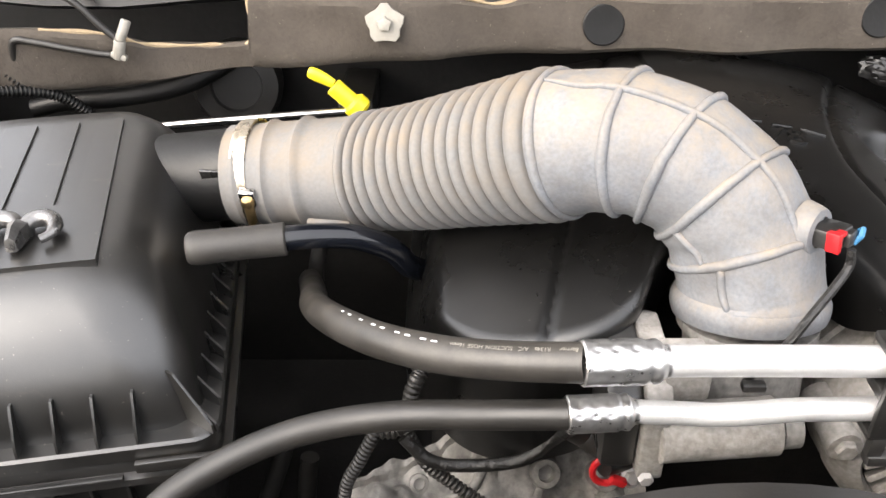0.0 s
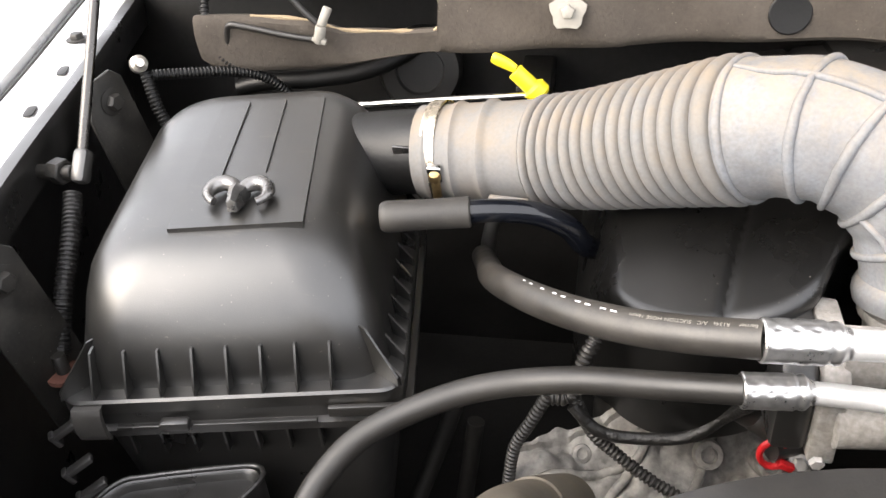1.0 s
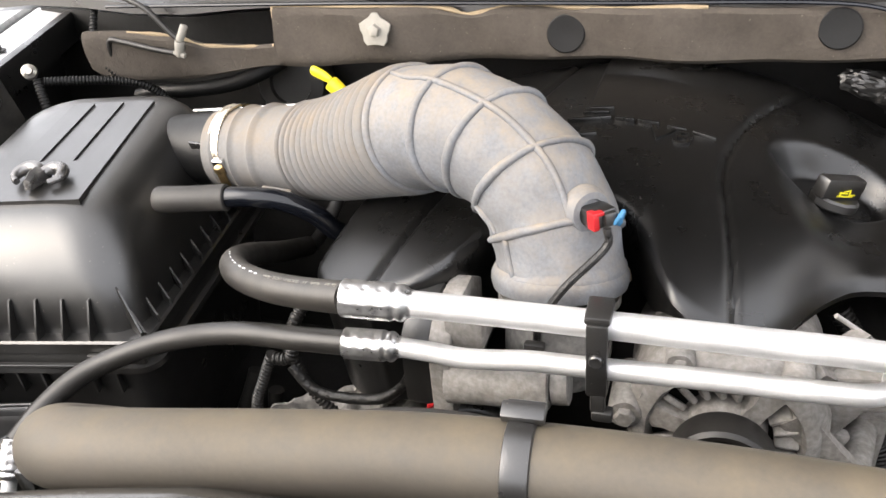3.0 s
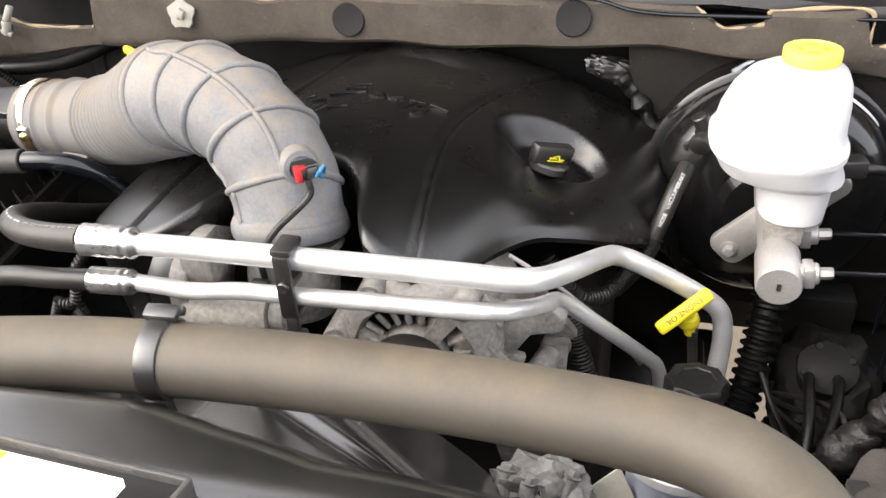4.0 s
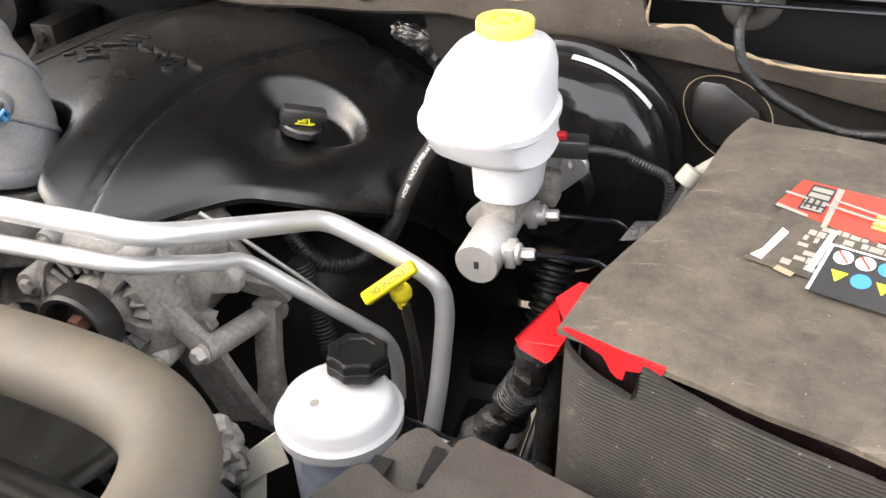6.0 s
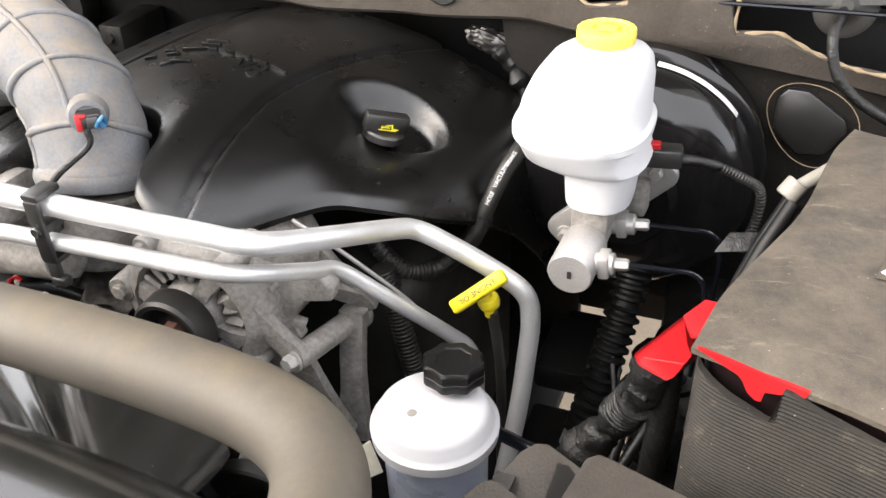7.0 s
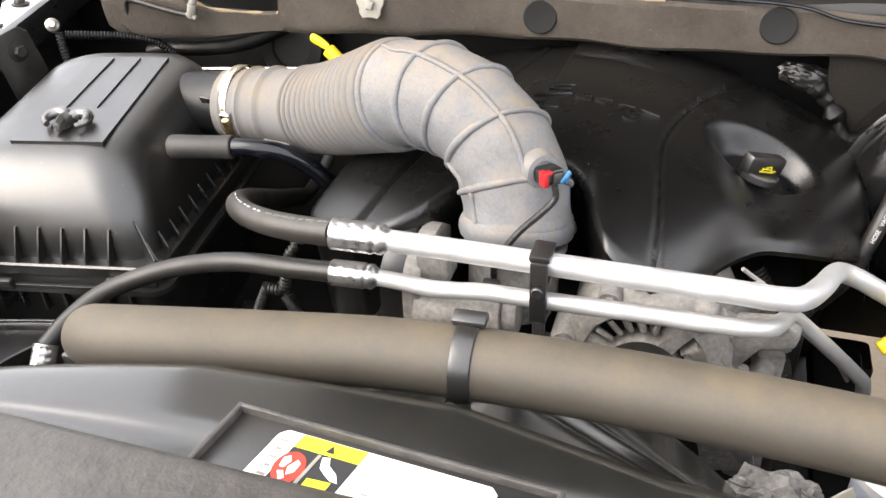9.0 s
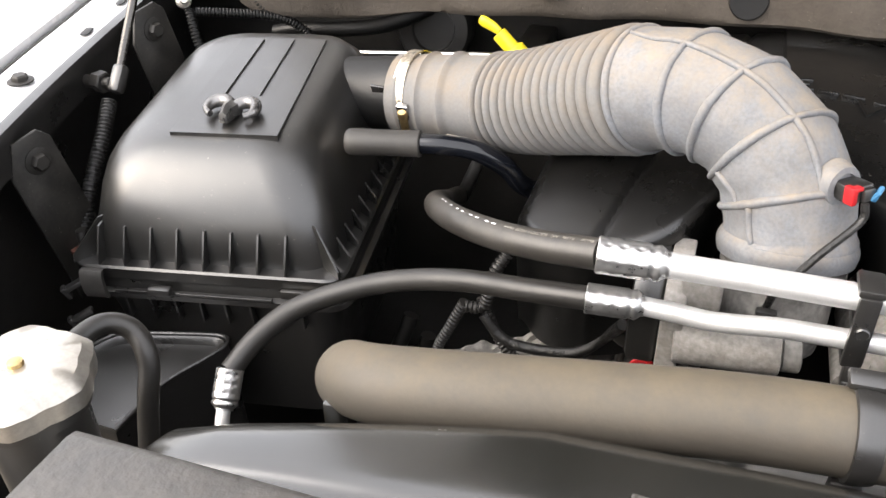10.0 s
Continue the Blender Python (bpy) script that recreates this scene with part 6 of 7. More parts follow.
bm = bmesh.new()
rows = []
for j in range(505):
    ridge = BT.to_3x3() @ Vector((-0.3, -1, 0)) * (0.00058 * math.sin(j / 6 * math.tau))
    rows.append([front_wrap(i / 110, j / 504) + ridge for i in range(111)])
bridge(bm, rows, cap=False, closed=False)
flat_faces = [f for f in bm.faces if max(v.co.z for v in f.verts) - min(v.co.z for v in f.verts) < 0.00025]
bmesh.ops.delete(bm, geom=flat_faces, context="FACES")
ext = bmesh.ops.extrude_face_region(bm, geom=bm.faces[:])
bmesh.ops.translate(bm, verts=[v for v in ext["geom"] if isinstance(v, bmesh.types.BMVert)], vec=(0.001, 0.003, 0))
part("blanket_front", bm, M_BATSIDE, battery, "finely ribbed wrap round the front")
# sticker with warning panels
sm = lambda x, y: (lambda p: (p.x, p.y))(BT @ Vector((x, y, 0)))
SZ = 1.2592
sticker = thing("battery_sticker", (0.90, 0.50, SZ), "worn red and silver warning sticker on the blanket", "sticker")


def spatch(name, mat, pts, lift, label=""):
    return flat(sticker, name, mat, [sm(*q) for q in pts], SZ + lift, label)


def quad(x0, y0, x1, y1, slant=0.0):
    return [(x0, y0), (x1, y0 + slant), (x1, y1 + slant), (x0, y1)]


rng = random.Random(5)
spatch("dark_field", M_BATTOP, quad(0.066, 0.100, 0.30, 0.172, 0.0), 0)
spatch("red_field", M_REDINK, [(0.061, 0.172), (0.067, 0.215), (0.30, 0.222), (0.30, 0.150), (0.115, 0.160)], 0.0005, "red field")
# worn pale strip of small print, with gaps
for r in range(7):
    y = 0.106 + 0.0082 * r
    x = 0.084 + 0.001 * r
    while x < 0.112 if r < 5 else x < 0.135:
        w_ = rng.uniform(0.002, 0.008)
        if rng.random() < 0.82:
            spatch("print_bar", M_CREAM, quad(x, y + rng.uniform(-0.0006, 0.0006), x + w_, y + rng.uniform(0.0045, 0.0066)), 0.0005)
        x += w_ + 0.0008
spatch("bare_corner", M_PAPER, [(0.067, 0.106), (0.074, 0.104), (0.079, 0.142), (0.074, 0.146), (0.071, 0.116)], 0.0005, "torn pale corner")
spatch("wear_streak", M_PAPER, [(0.099, 0.106), (0.103, 0.106), (0.1045, 0.158), (0.101, 0.158)], 0.0012)
spatch("wear_streak", M_CREAM, [(0.0935, 0.158), (0.097, 0.158), (0.0945, 0.214), (0.090, 0.214)], 0.0012)
spatch("wear_streak", M_CREAM, [(0.062, 0.190), (0.13, 0.181), (0.13, 0.184), (0.062, 0.1925)], 0.0016)
spatch("wear_streak", M_CREAM, [(0.093, 0.195), (0.125, 0.190), (0.125, 0.1925), (0.093, 0.1975)], 0.0016)
spatch("wear_streak", M_CREAM, [(0.062, 0.170), (0.083, 0.166), (0.083, 0.169), (0.062, 0.174)], 0.0012)
spatch("black_box", M_BLACKINK, quad(0.0745, 0.174, 0.090, 0.212), 0.0009)
for r in range(4):
    spatch("print_bar", M_CREAM, quad(0.076, 0.1755 + 0.009 * r, 0.089, 0.1815 + 0.009 * r), 0.0013)
for r in range(3):
    spatch("print_bar", M_BLACKINK, quad(0.077 + 0.004 * r, 0.177, 0.0785 + 0.004 * r, 0.190), 0.0017)
for r in range(4):
    spatch("print_bar", M_YELCAP, quad(0.120, 0.174 + 0.005 * r, 0.150, 0.177 + 0.005 * r), 0.0012)
spatch("pale_frame", M_PAPER, quad(0.1045, 0.088, 0.30, 0.143), 0.0009)
spatch("warning_panel", M_BLACKINK, quad(0.1065, 0.086, 0.30, 0.1405), 0.0013, "black warning panel")
for k, mt in enumerate((M_PAPER, M_YELINK, M_PAPER, M_BLUEINK, M_BLUEINK, M_YELINK, M_PAPER, M_BLUEINK)):
    cx, cy = 0.1145 + 0.0125 * (k // 2) + 0.002 * (k % 2), 0.130 - 0.020 * (k % 2)
    ring = spatch("warning_disc", mt, [(cx + 0.0056 * math.cos(a), cy + 0.0078 * math.sin(a)) for a in ([radians(-90 + 120 * i) for i in range(3)] if mt is M_YELINK else [math.tau * i / 16 for i in range(16)])], 0.0017)
    if mt is M_PAPER:
        spatch("disc_bar", M_REDINK, [(cx - 0.004, cy + 0.005), (cx - 0.003, cy + 0.006), (cx + 0.004, cy - 0.005), (cx + 0.003, cy - 0.006)], 0.0021)
spatch("rusty_scrap", M_FELTEDGE, [(0.083, 0.098), (0.094, 0.095), (0.095, 0.1), (0.084, 0.103)], 0.0005)
# red terminal cover
tcov = thing("terminal_cover", (0.75, 0.37, 1.2), "bright red plastic battery terminal cover, flap hanging open", "terminal cover")
bm = bmesh.new()
face = [Vector(p) for p in ((0.747, 0.380, 1.2475), (0.7205, 0.3872, 1.205), (0.7245, 0.384, 1.200), (0.7425, 0.380, 1.1955), (0.7470, 0.3785, 1.2010), (0.7552, 0.3769, 1.222), (0.7517, 0.3781, 1.2289))]
off = Vector((0.010, 0.018, 0.001))
bridge(bm, [[p + Vector((0.001, 0.002, -0.001)) for p in face], face, [p + off for p in face]])
bmesh.ops.bevel(bm, geom=bm.edges[:], offset=0.0008, segments=2, affect="EDGES", profile=0.5)
flap = part("flap", bm, M_RED, tcov)
bm = bmesh.new()
between(bm, (0.7275, 0.3840, 1.2070), (0.7520, 0.3765, 1.2150), 0.0005, 6)
part("crease", bm, M_RED, flap)
# a bent strap leads from the flap under the blanket, and a skirt hangs along its front edge
bm = bmesh.new()
strap_pts = [Vector(p) for p in ((0.747, 0.380, 1.2482), (0.7575, 0.3985, 1.2492), (0.766, 0.3975, 1.2495), (0.792, 0.392, 1.2505), (0.776, 0.360, 1.2505), (0.758, 0.3645, 1.2482), (0.7535, 0.3735, 1.2400))]
bridge(bm, [strap_pts, [p + Vector((0, 0.001, -0.003)) for p in strap_pts]])
part("strap", bm, M_RED, tcov)
bm = bmesh.new()
skirt = [BT @ Vector((x, -0.0125 + 0.0012 * math.sin(x * 90), z)) for x, z in ((0.003, 1.2505), (0.007, 1.2470), (0.018, 1.2455), (0.026, 1.2440), (0.030, 1.2405), (0.034, 1.2345), (0.0385, 1.2320), (0.0417, 1.2326), (0.0428, 1.2400), (0.052, 1.2432), (0.062, 1.2448), (0.064, 1.2505))]
bridge(bm, [skirt, [p + BT.to_3x3() @ Vector((0, 0.003, 0)) for p in skirt]])
part("skirt", bm, M_RED, tcov)
bm = bmesh.new()
between(bm, BT @ Vector((0.085, 0.004, 1.24)), BT @ Vector((0.30, 0.004, 1.238)), 0.007, 12)
solo("battery_cable_bar", bm, M_BLACK, "black cable clamp bar under the blanket edge", "cable")
# cream clamp behind the battery
bm = bmesh.new()
between(bm, (0.795, 0.60, 1.215), (0.845, 0.645, 1.238), 0.0055, 12)
between(bm, (0.789, 0.597, 1.208), (0.797, 0.603, 1.220), 0.0095, 12)
solo("cable_clamp", bm, M_CREAM, "dirty off-white cable end clamp behind the battery", "clamp", moved=(0.011, 0.010, 0.003))
for k in range(2):
    bm = tube([(0.795, 0.60 - 0.014 * k, 1.210), (0.775, 0.57 - 0.014 * k, 1.17), (0.758, 0.545 - 0.014 * k, 1.11), (0.75, 0.53, 1.0)], 0.0060, 10, 8)
    solo("ground_cable", bm, M_BOOT, "thick black ground cable beside the battery", "cable", group="ground cables", moved=(0.011, 0.010, 0.002))
bm = bmesh.new()
prism(bm, [(0, 0), (0.030, 0.006), (0.034, 0.024), (0.010, 0.020)], 0.0015, Matrix.Translation((0.742, 0.60, 1.145)) @ Matrix.Rotation(radians(40), 4, "X"), 0.0004)
solo("tape_flag", bm, M_TAPE, "grey cloth tape flag on a cable", "tape", moved=(0.012, 0.012, 0))

# ---- dark plate with a notch in front of the battery ----
bm = bmesh.new()
PLATE = [(0.585, 0.10), (0.600, 0.17), (0.648, 0.2695), (0.6535, 0.2745), (0.660, 0.2735), (0.680, 0.2605), (0.6885, 0.259), (0.6935, 0.264), (0.7015, 0.3035), (0.708, 0.3085), (0.716, 0.306), (0.80, 0.278), (0.90, 0.262), (1.10, 0.25), (1.10, 0.10)]
prism(bm, PLATE, 0.006, Matrix.Translation((0, 0, 1.186)), 0.0015)
for v in bm.verts:
    v.co.z += 0.10 * (v.co.x - 0.66) * (1 if v.co.x < 0.72 else 0.6) - 0.004 + 0.02 * max(0, 0.30 - v.co.y)
plate = thing("headlamp_cover_plate", (0.80, 0.20, 1.18), "dark grained plastic cover plate with a notch and sunk tab", "cover", moved=(0.008, 0.005, -0.003))
part("plate", bm, M_PLATE, plate)
bm = bmesh.new()
prism(bm, [(0.612, 0.20), (0.647, 0.292), (0.660, 0.316), (0.667, 0.3235), (0.675, 0.3235), (0.704, 0.305), (0.706, 0.20)], 0.004, Matrix.Translation((0, 0, 1.168)), 0.0015)
for v in bm.verts:
    v.co.z += 0.22 * (v.co.x - 0.665) - 0.25 * max(0, 0.315 - v.co.y)
tab = part("tab", bm, M_PLATE, plate, "sunk plastic tab below the notch")
for x, y in ((0.656, 0.298), (0.690, 0.309)):
    bm = bmesh.new()
    bridge(bm, [[Vector((x + dx, y, 1.170 + 0.22 * (x - 0.665))), Vector((x + dx, y - 0.03, 1.176)), Vector((x + dx, y - 0.03, 1.155)), Vector((x + dx, y, 1.160))] for dx in (-0.006, 0.006)])
    part("rib", bm, M_BLACK, tab)
# red cable below the plate
bm = tube([(0.60, 0.25, 1.105), (0.63, 0.272, 1.118), (0.655, 0.280, 1.112), (0.69, 0.28, 1.09)], 0.0035, 8, 8)
solo("red_cable", bm, M_COPPER, "thin red cable below the cover plate", "cable")

# steering gear and frame clutter, low beside the shaft
bm = bmesh.new()
bmesh.ops.create_icosphere(bm, subdivisions=4, radius=1.0)
for v in bm.verts:
    f = 1 + 0.25 * noise.noise(v.co * 2.1) + 0.14 * noise.noise(v.co * 5)
    v.co = Vector((0.745 + 0.060 * v.co.x * f, 0.74 + 0.09 * v.co.y * f, 0.865 + 0.075 * v.co.z * f))
gear = thing("steering_gear", (0.745, 0.74, 0.79), "grimy black steering gear housing low in the bay", "steering gear")
part("housing", bm, M_DARK, gear)
bm = bmesh.new()
lathe(bm, [(0.030, -0.02), (0.032, 0.0), (0.032, 0.012), (0.024, 0.016), (0.010, 0.02)], axis_matrix((0.735, 0.70, 0.93), (-0.1, -0.5, 1)), 24)
cover_ = part("end_cover", bm, M_DARK, gear)
for k in range(4):
    q = axis_matrix((0.735, 0.70, 0.93), (-0.1, -0.5, 1)) @ Vector((0.026 * math.cos(k * 1.57 + 0.5), 0.026 * math.sin(k * 1.57 + 0.5), 0.011))
    part("bolt", hexbolt(bmesh.new(), q, (-0.1, -0.5, 1), 0.005, 0.006), M_DARK, cover_)
for k in range(2):
    part("fluid_line", tube([(0.715 + 0.03 * k, 0.69, 0.93), (0.705 + 0.03 * k, 0.64, 0.96), (0.70 + 0.02 * k, 0.58, 0.95), (0.69, 0.52, 0.90)], 0.006, 10, 8), M_BOOT, gear)

# ---- passenger side ----
# hood strut
strut = thing("hood_strut", (-0.482, 0.585, 1.19), "slim grey gas strut with dark ball-socket end", "gas strut", moved=(0.006, 0.002, 0.008))
bm = bmesh.new()
between(bm, (-0.482, 0.590, 1.212), (-0.50, 0.80, 1.45), 0.0048, 14)
part("rod", bm, M_ROD, strut)
bm = bmesh.new()
between(bm, (-0.498, 0.78, 1.43), (-0.510, 0.925, 1.60), 0.010, 14)
part("cylinder", bm, M_BLACKPAINT, strut)
bm = bmesh.new()
box(bm, Matrix.Translation((-0.481, 0.585, 1.205)) @ Matrix.Rotation(radians(-42), 4, "X"), 0.015, 0.016, 0.032, 0.005)
part("socket", bm, M_BLACK, strut, "dark plastic socket")
bm = bmesh.new()
between(bm, (-0.492, 0.585, 1.198), (-0.535, 0.59, 1.195), 0.007, 12)
between(bm, (-0.50, 0.585, 1.198), (-0.515, 0.59, 1.197), 0.012, 6)
part("ball_stud", bm, M_STEEL, strut)


def side_bracket(at, h, lean):
    """A pressed black bracket with flanged edges and a hex bolt, on the apron."""
    b = thing("fender_bracket", at, "black pressed steel bracket with a hex bolt on the apron", "bracket", group="apron brackets")
    m = Matrix.Translation(at) @ Matrix.Rotation(radians(lean), 4, "Z")
    bm = bmesh.new()
    prism(bm, [(-0.030, 0.02), (-0.020, 0.055), (0.008, 0.060), (0.020, 0.050), (0.062, -h), (0.000, -h)], 0.004, m @ YZ, 0.0012)
    part("face", bm, M_STEEL, b)
    bm = bmesh.new()
    hexbolt(bm, m @ Vector((0.004, 0.0, 0.030)), m.to_3x3() @ Vector((1, 0, 0)), 0.009, 0.009, 0.014)
    part("bolt", bm, M_STEEL, b)
    return b


side_bracket((-0.476, 0.447, 1.157), 0.14, -16)
side_bracket((-0.496, 0.684, 1.203), 0.13, -16)

# lower duct beside the air cleaner
duct = thing("intake_duct", (-0.34, 0.36, 0.90), "black plastic intake duct with a rolled rim below the air cleaner", "duct")
DUCT = resample(curve([(-0.405, 0.28, 1.038), (-0.400, 0.34, 1.038), (-0.384, 0.383, 1.038), (-0.360, 0.395, 1.038), (-0.300, 0.4125, 1.038), (-0.276, 0.4175, 1.037), (-0.268, 0.408, 1.037), (-0.276, 0.385, 1.037), (-0.297, 0.340, 1.036), (-0.303, 0.28, 1.035)], 6), 60)
bm = bmesh.new()
mid = Vector((-0.338, 0.34, 0))
rows = []
for k, z in ((1.04, -0.16), (1.0, -0.012), (0.99, -0.004), (0.96, -0.001), (0.93, -0.003), (0.90, -0.009)):
    rows.append([Vector((mid.x + (p.x - mid.x) * k, mid.y + (p.y - mid.y) * k, p.z + z)) for p in DUCT])
bridge(bm, rows)
duct_body = part("duct_body", bm, M_BLACK, duct)
part("rim", sweep(bmesh.new(), DUCT, 0.0022, 12), M_BLACK, duct, "rolled plastic rim")
bm = bmesh.new()
rows = []
for s, z in ((0.0, 0.85), (0.0, 1.06), (0.006, 1.075), (0.02, 1.08)):
    rows.append([Vector((x, y, z)) for x, y in ((-0.52 + s, 0.22 + s), (-0.42 - s, 0.20 + s), (-0.415 - s, 0.30 - s), (-0.50 + s, 0.34 - s))])
bridge(bm, rows)
solo("apron_box", bm, M_BLACK, "black plastic box beside the radiator", "box")
# stepped feet of the housing's mount
for k, (x, y, z) in enumerate(((-0.412, 0.388, 1.092), (-0.400, 0.374, 1.068), (-0.388, 0.366, 1.052))):
    bm = bmesh.new()
    box(bm, pose(x, y, z, 0, -24, 35), 0.022, 0.009, 0.005, 0.0015)
    box(bm, pose(x - 0.009, y - 0.005, z - 0.008, 0, -24, 35), 0.005, 0.009, 0.014, 0.0015)
    solo("housing_foot", bm, M_BLACK, "small black foot of the air cleaner mount", "mount", group="housing feet")

# coolant cap and overflow hose
filler = thing("coolant_filler", (-0.185, 0.14, 1.215), "bright metal pressure cap on a black filler neck", "radiator cap", moved=(-0.0095, -0.001, 0.007))
RC = Vector((-0.184, 0.137, 1.249))
bm = bmesh.new()
lathe(bm, [(0.028, -0.10), (0.029, -0.022), (0.034, -0.018), (0.034, -0.010), (0.028, -0.006)], Matrix.Translation(RC), 36)
part("filler_neck", bm, M_BLACK, filler, "black neck")
bm = bmesh.new()
lathe(bm, [(0.036, -0.010), (0.0385, -0.008), (0.0390, 0.004), (0.034, 0.010), (0.020, 0.013), (0.016, 0.013), (0.008, 0.011), (0.002, 0.0115)], Matrix.Translation(RC), 60, wave=lambda a: 1 + 0.045 * math.cos(6 * a) + 0.01 * math.cos(18 * a))
capx = part("cap", bm, M_CAPMETAL, filler)
bm = bmesh.new()
lathe(bm, [(0.0046, 0.011), (0.0042, 0.0135), (0.0015, 0.0142)], Matrix.Translation(RC), 18)
part("rivet", bm, M_BRASS, capx)
bm = tube([(-0.205, 0.165, 1.205), (-0.218, 0.200, 1.210), (-0.214, 0.228, 1.211), (-0.198, 0.238, 1.203), (-0.184, 0.230, 1.185), (-0.184, 0.217, 1.15), (-0.192, 0.20, 1.06)], 0.0075, 16, 8)
solo("overflow_hose", bm, M_RUBBER, "black rubber overflow hose bent in an arch", "hose", moved=(-0.007, -0.003, 0.007))

# ---- rear corner on the passenger side ----
bm = tube([(-0.46, 0.90, 1.155), (-0.426, 0.90, 1.163), (-0.366, 0.90, 1.168), (-0.307, 0.90, 1.178), (-0.268, 0.905, 1.190), (-0.24, 0.93, 1.20)], 0.0105, 14, 8)
solo("heater_hose", bm, M_BOOT, "black heater hose along the firewall", "hose")
bm = bmesh.new()
lathe(bm, [(0.05, -0.03), (0.052, 0.0), (0.047, 0.008), (0.030, 0.010), (0.028, 0.004), (0.004, 0.004)], axis_matrix((-0.240, 0.945, 1.165), (0.1, -1, 0.2)), 36)
solo("firewall_grommet", bm, M_RUBBER, "large round black grommet in the firewall", "grommet")
bm = bmesh.new()
box(bm, pose(-0.098, 0.935, 1.152), 0.038, 0.100, 0.038, 0.003)
hexbolt(bm, (-0.098, 0.886, 1.154), (0, -1, 0), 0.008, 0.008, 0.012)
solo("firewall_bolt_plate", bm, M_STEEL, "dark plate with a hex bolt on the firewall", "plate")
bm = bmesh.new()
lathe(bm, [(0.012, 0), (0.013, 0.004), (0.012, 0.016), (0.007, 0.019), (0.006, 0.028)], axis_matrix((-0.508, 0.770, 1.236), (0.5, -0.6, 0.35)) @ Matrix.Scale(0.75, 4), 20)
solo("fluid_cap", bm, M_CAPMETAL, "dirty off-white fitting on the apron", "fitting")


def wire(name, pts, r, mat, label, category, group="", ribbed=False):
    bm = corrugated(pts, r, 0.0042, 0.0008) if ribbed else tube(pts, r, 10, 8)
    return solo(name, bm, mat, label, category, group)


wire("wiring_conduit", [(-0.50, 0.78, 1.22), (-0.47, 0.80, 1.215), (-0.43, 0.83, 1.205), (-0.40, 0.85, 1.19), (-0.37, 0.87, 1.15)], 0.0055, M_BOOT, "ribbed black wiring conduit in the rear corner", "conduit", "wiring conduits", True)
wire("wiring_conduit", [(-0.505, 0.775, 1.225), (-0.495, 0.765, 1.19), (-0.48, 0.76, 1.15), (-0.47, 0.75, 1.10)], 0.006, M_BOOT, "ribbed black wiring conduit in the rear corner", "conduit", "wiring conduits", True)
wire("wiring_conduit", [(-0.46, 0.86, 1.29), (-0.455, 0.84, 1.26), (-0.445, 0.835, 1.225), (-0.42, 0.84, 1.20)], 0.0045, M_BOOT, "ribbed black wiring conduit in the rear corner", "conduit", "wiring conduits", True)
wire("wiring_conduit", [(-0.485, 0.575, 1.19), (-0.475, 0.54, 1.165), (-0.47, 0.50, 1.13), (-0.468, 0.47, 1.09)], 0.008, M_TAPE, "ribbed black wiring conduit along the apron", "conduit", "wiring conduits", True)
for pts_ in ([(-0.142, 0.575, 0.975), (-0.150, 0.565, 0.95), (-0.163, 0.55, 0.915), (-0.180, 0.525, 0.87), (-0.19, 0.51, 0.82)], [(-0.123, 0.575, 0.95), (-0.126, 0.572, 0.93), (-0.131, 0.57, 0.89), (-0.138, 0.567, 0.84)]):
    wire("heater_hose", pts_, 0.009, M_RUBBER, "dull black hose end low beside the engine", "hose", "low hoses")
wire("hood_light_wire", [(-0.40, 0.835, 1.315), (-0.36, 0.83, 1.30), (-0.335, 0.828, 1.275), (-0.318, 0.828, 1.256), (-0.325, 0.826, 1.246), (-0.36, 0.826, 1.250), (-0.405, 0.828, 1.258), (-0.425, 0.83, 1.258), (-0.432, 0.835, 1.235), (-0.44, 0.85, 1.20)], 0.0035, M_RUBBER, "thin black wire looped over the felt pad", "wire")
bm = bmesh.new()
between(bm, (-0.322, 0.824, 1.243), (-0.316, 0.822, 1.262), 0.006, 10)
between(bm, (-0.316, 0.822, 1.262), (-0.308, 0.828, 1.280), 0.005, 10)
box(bm, pose(-0.320, 0.822, 1.246, 0, 20, 0), 0.016, 0.006, 0.006, 0.0015)
solo("wire_clip", bm, M_CREAM, "off-white plastic wire clip on the felt", "clip")

# ---- wiring between the engine parts ----
wire("harness", [(-0.027, 0.47, 1.085), (-0.008, 0.465, 1.066), (0.017, 0.465, 1.060), (0.06, 0.465, 1.066), (0.085, 0.465, 1.090), (0.10, 0.45, 1.12)], 0.0052, M_TAPE, "taped black wiring harness by the engine front", "harness", "harnesses")
wire("harness", [(-0.03, 0.475, 1.10), (-0.012, 0.47, 1.060), (0.009, 0.468, 1.038), (0.035, 0.462, 1.020), (0.065, 0.455, 1.005), (0.09, 0.45, 0.985)], 0.0046, M_RUBBER, "ribbed black wiring conduit by the engine front", "harness", "harnesses", True)
wire("harness", [(-0.045, 0.47, 1.095), (-0.060, 0.468, 1.062), (-0.073, 0.468, 1.030), (-0.080, 0.465, 0.97)], 0.0046, M_RUBBER, "ribbed black wiring conduit by the engine front", "harness", "harnesses", True)
wire("harness", [(-0.010, 0.485, 1.145), (-0.019, 0.475, 1.128), (-0.027, 0.472, 1.094), (-0.045, 0.47, 1.090)], 0.0054, M_RUBBER, "ribbed black wiring conduit by the engine front", "harness", "harnesses", True)
lock = thing("connector_lock", (0.121, 0.450, 1.070), "red C-shaped connector lock on a black plug near the throttle body", "connector")
bm = bmesh.new()
arc = [Vector((0.121 + 0.0105 * math.cos(a), 0.446, 1.0765 + 0.013 * math.sin(a))) for a in [radians(50 + 25 * k) for k in range(11)]]
sweep(bm, arc, 0.0027, 8)
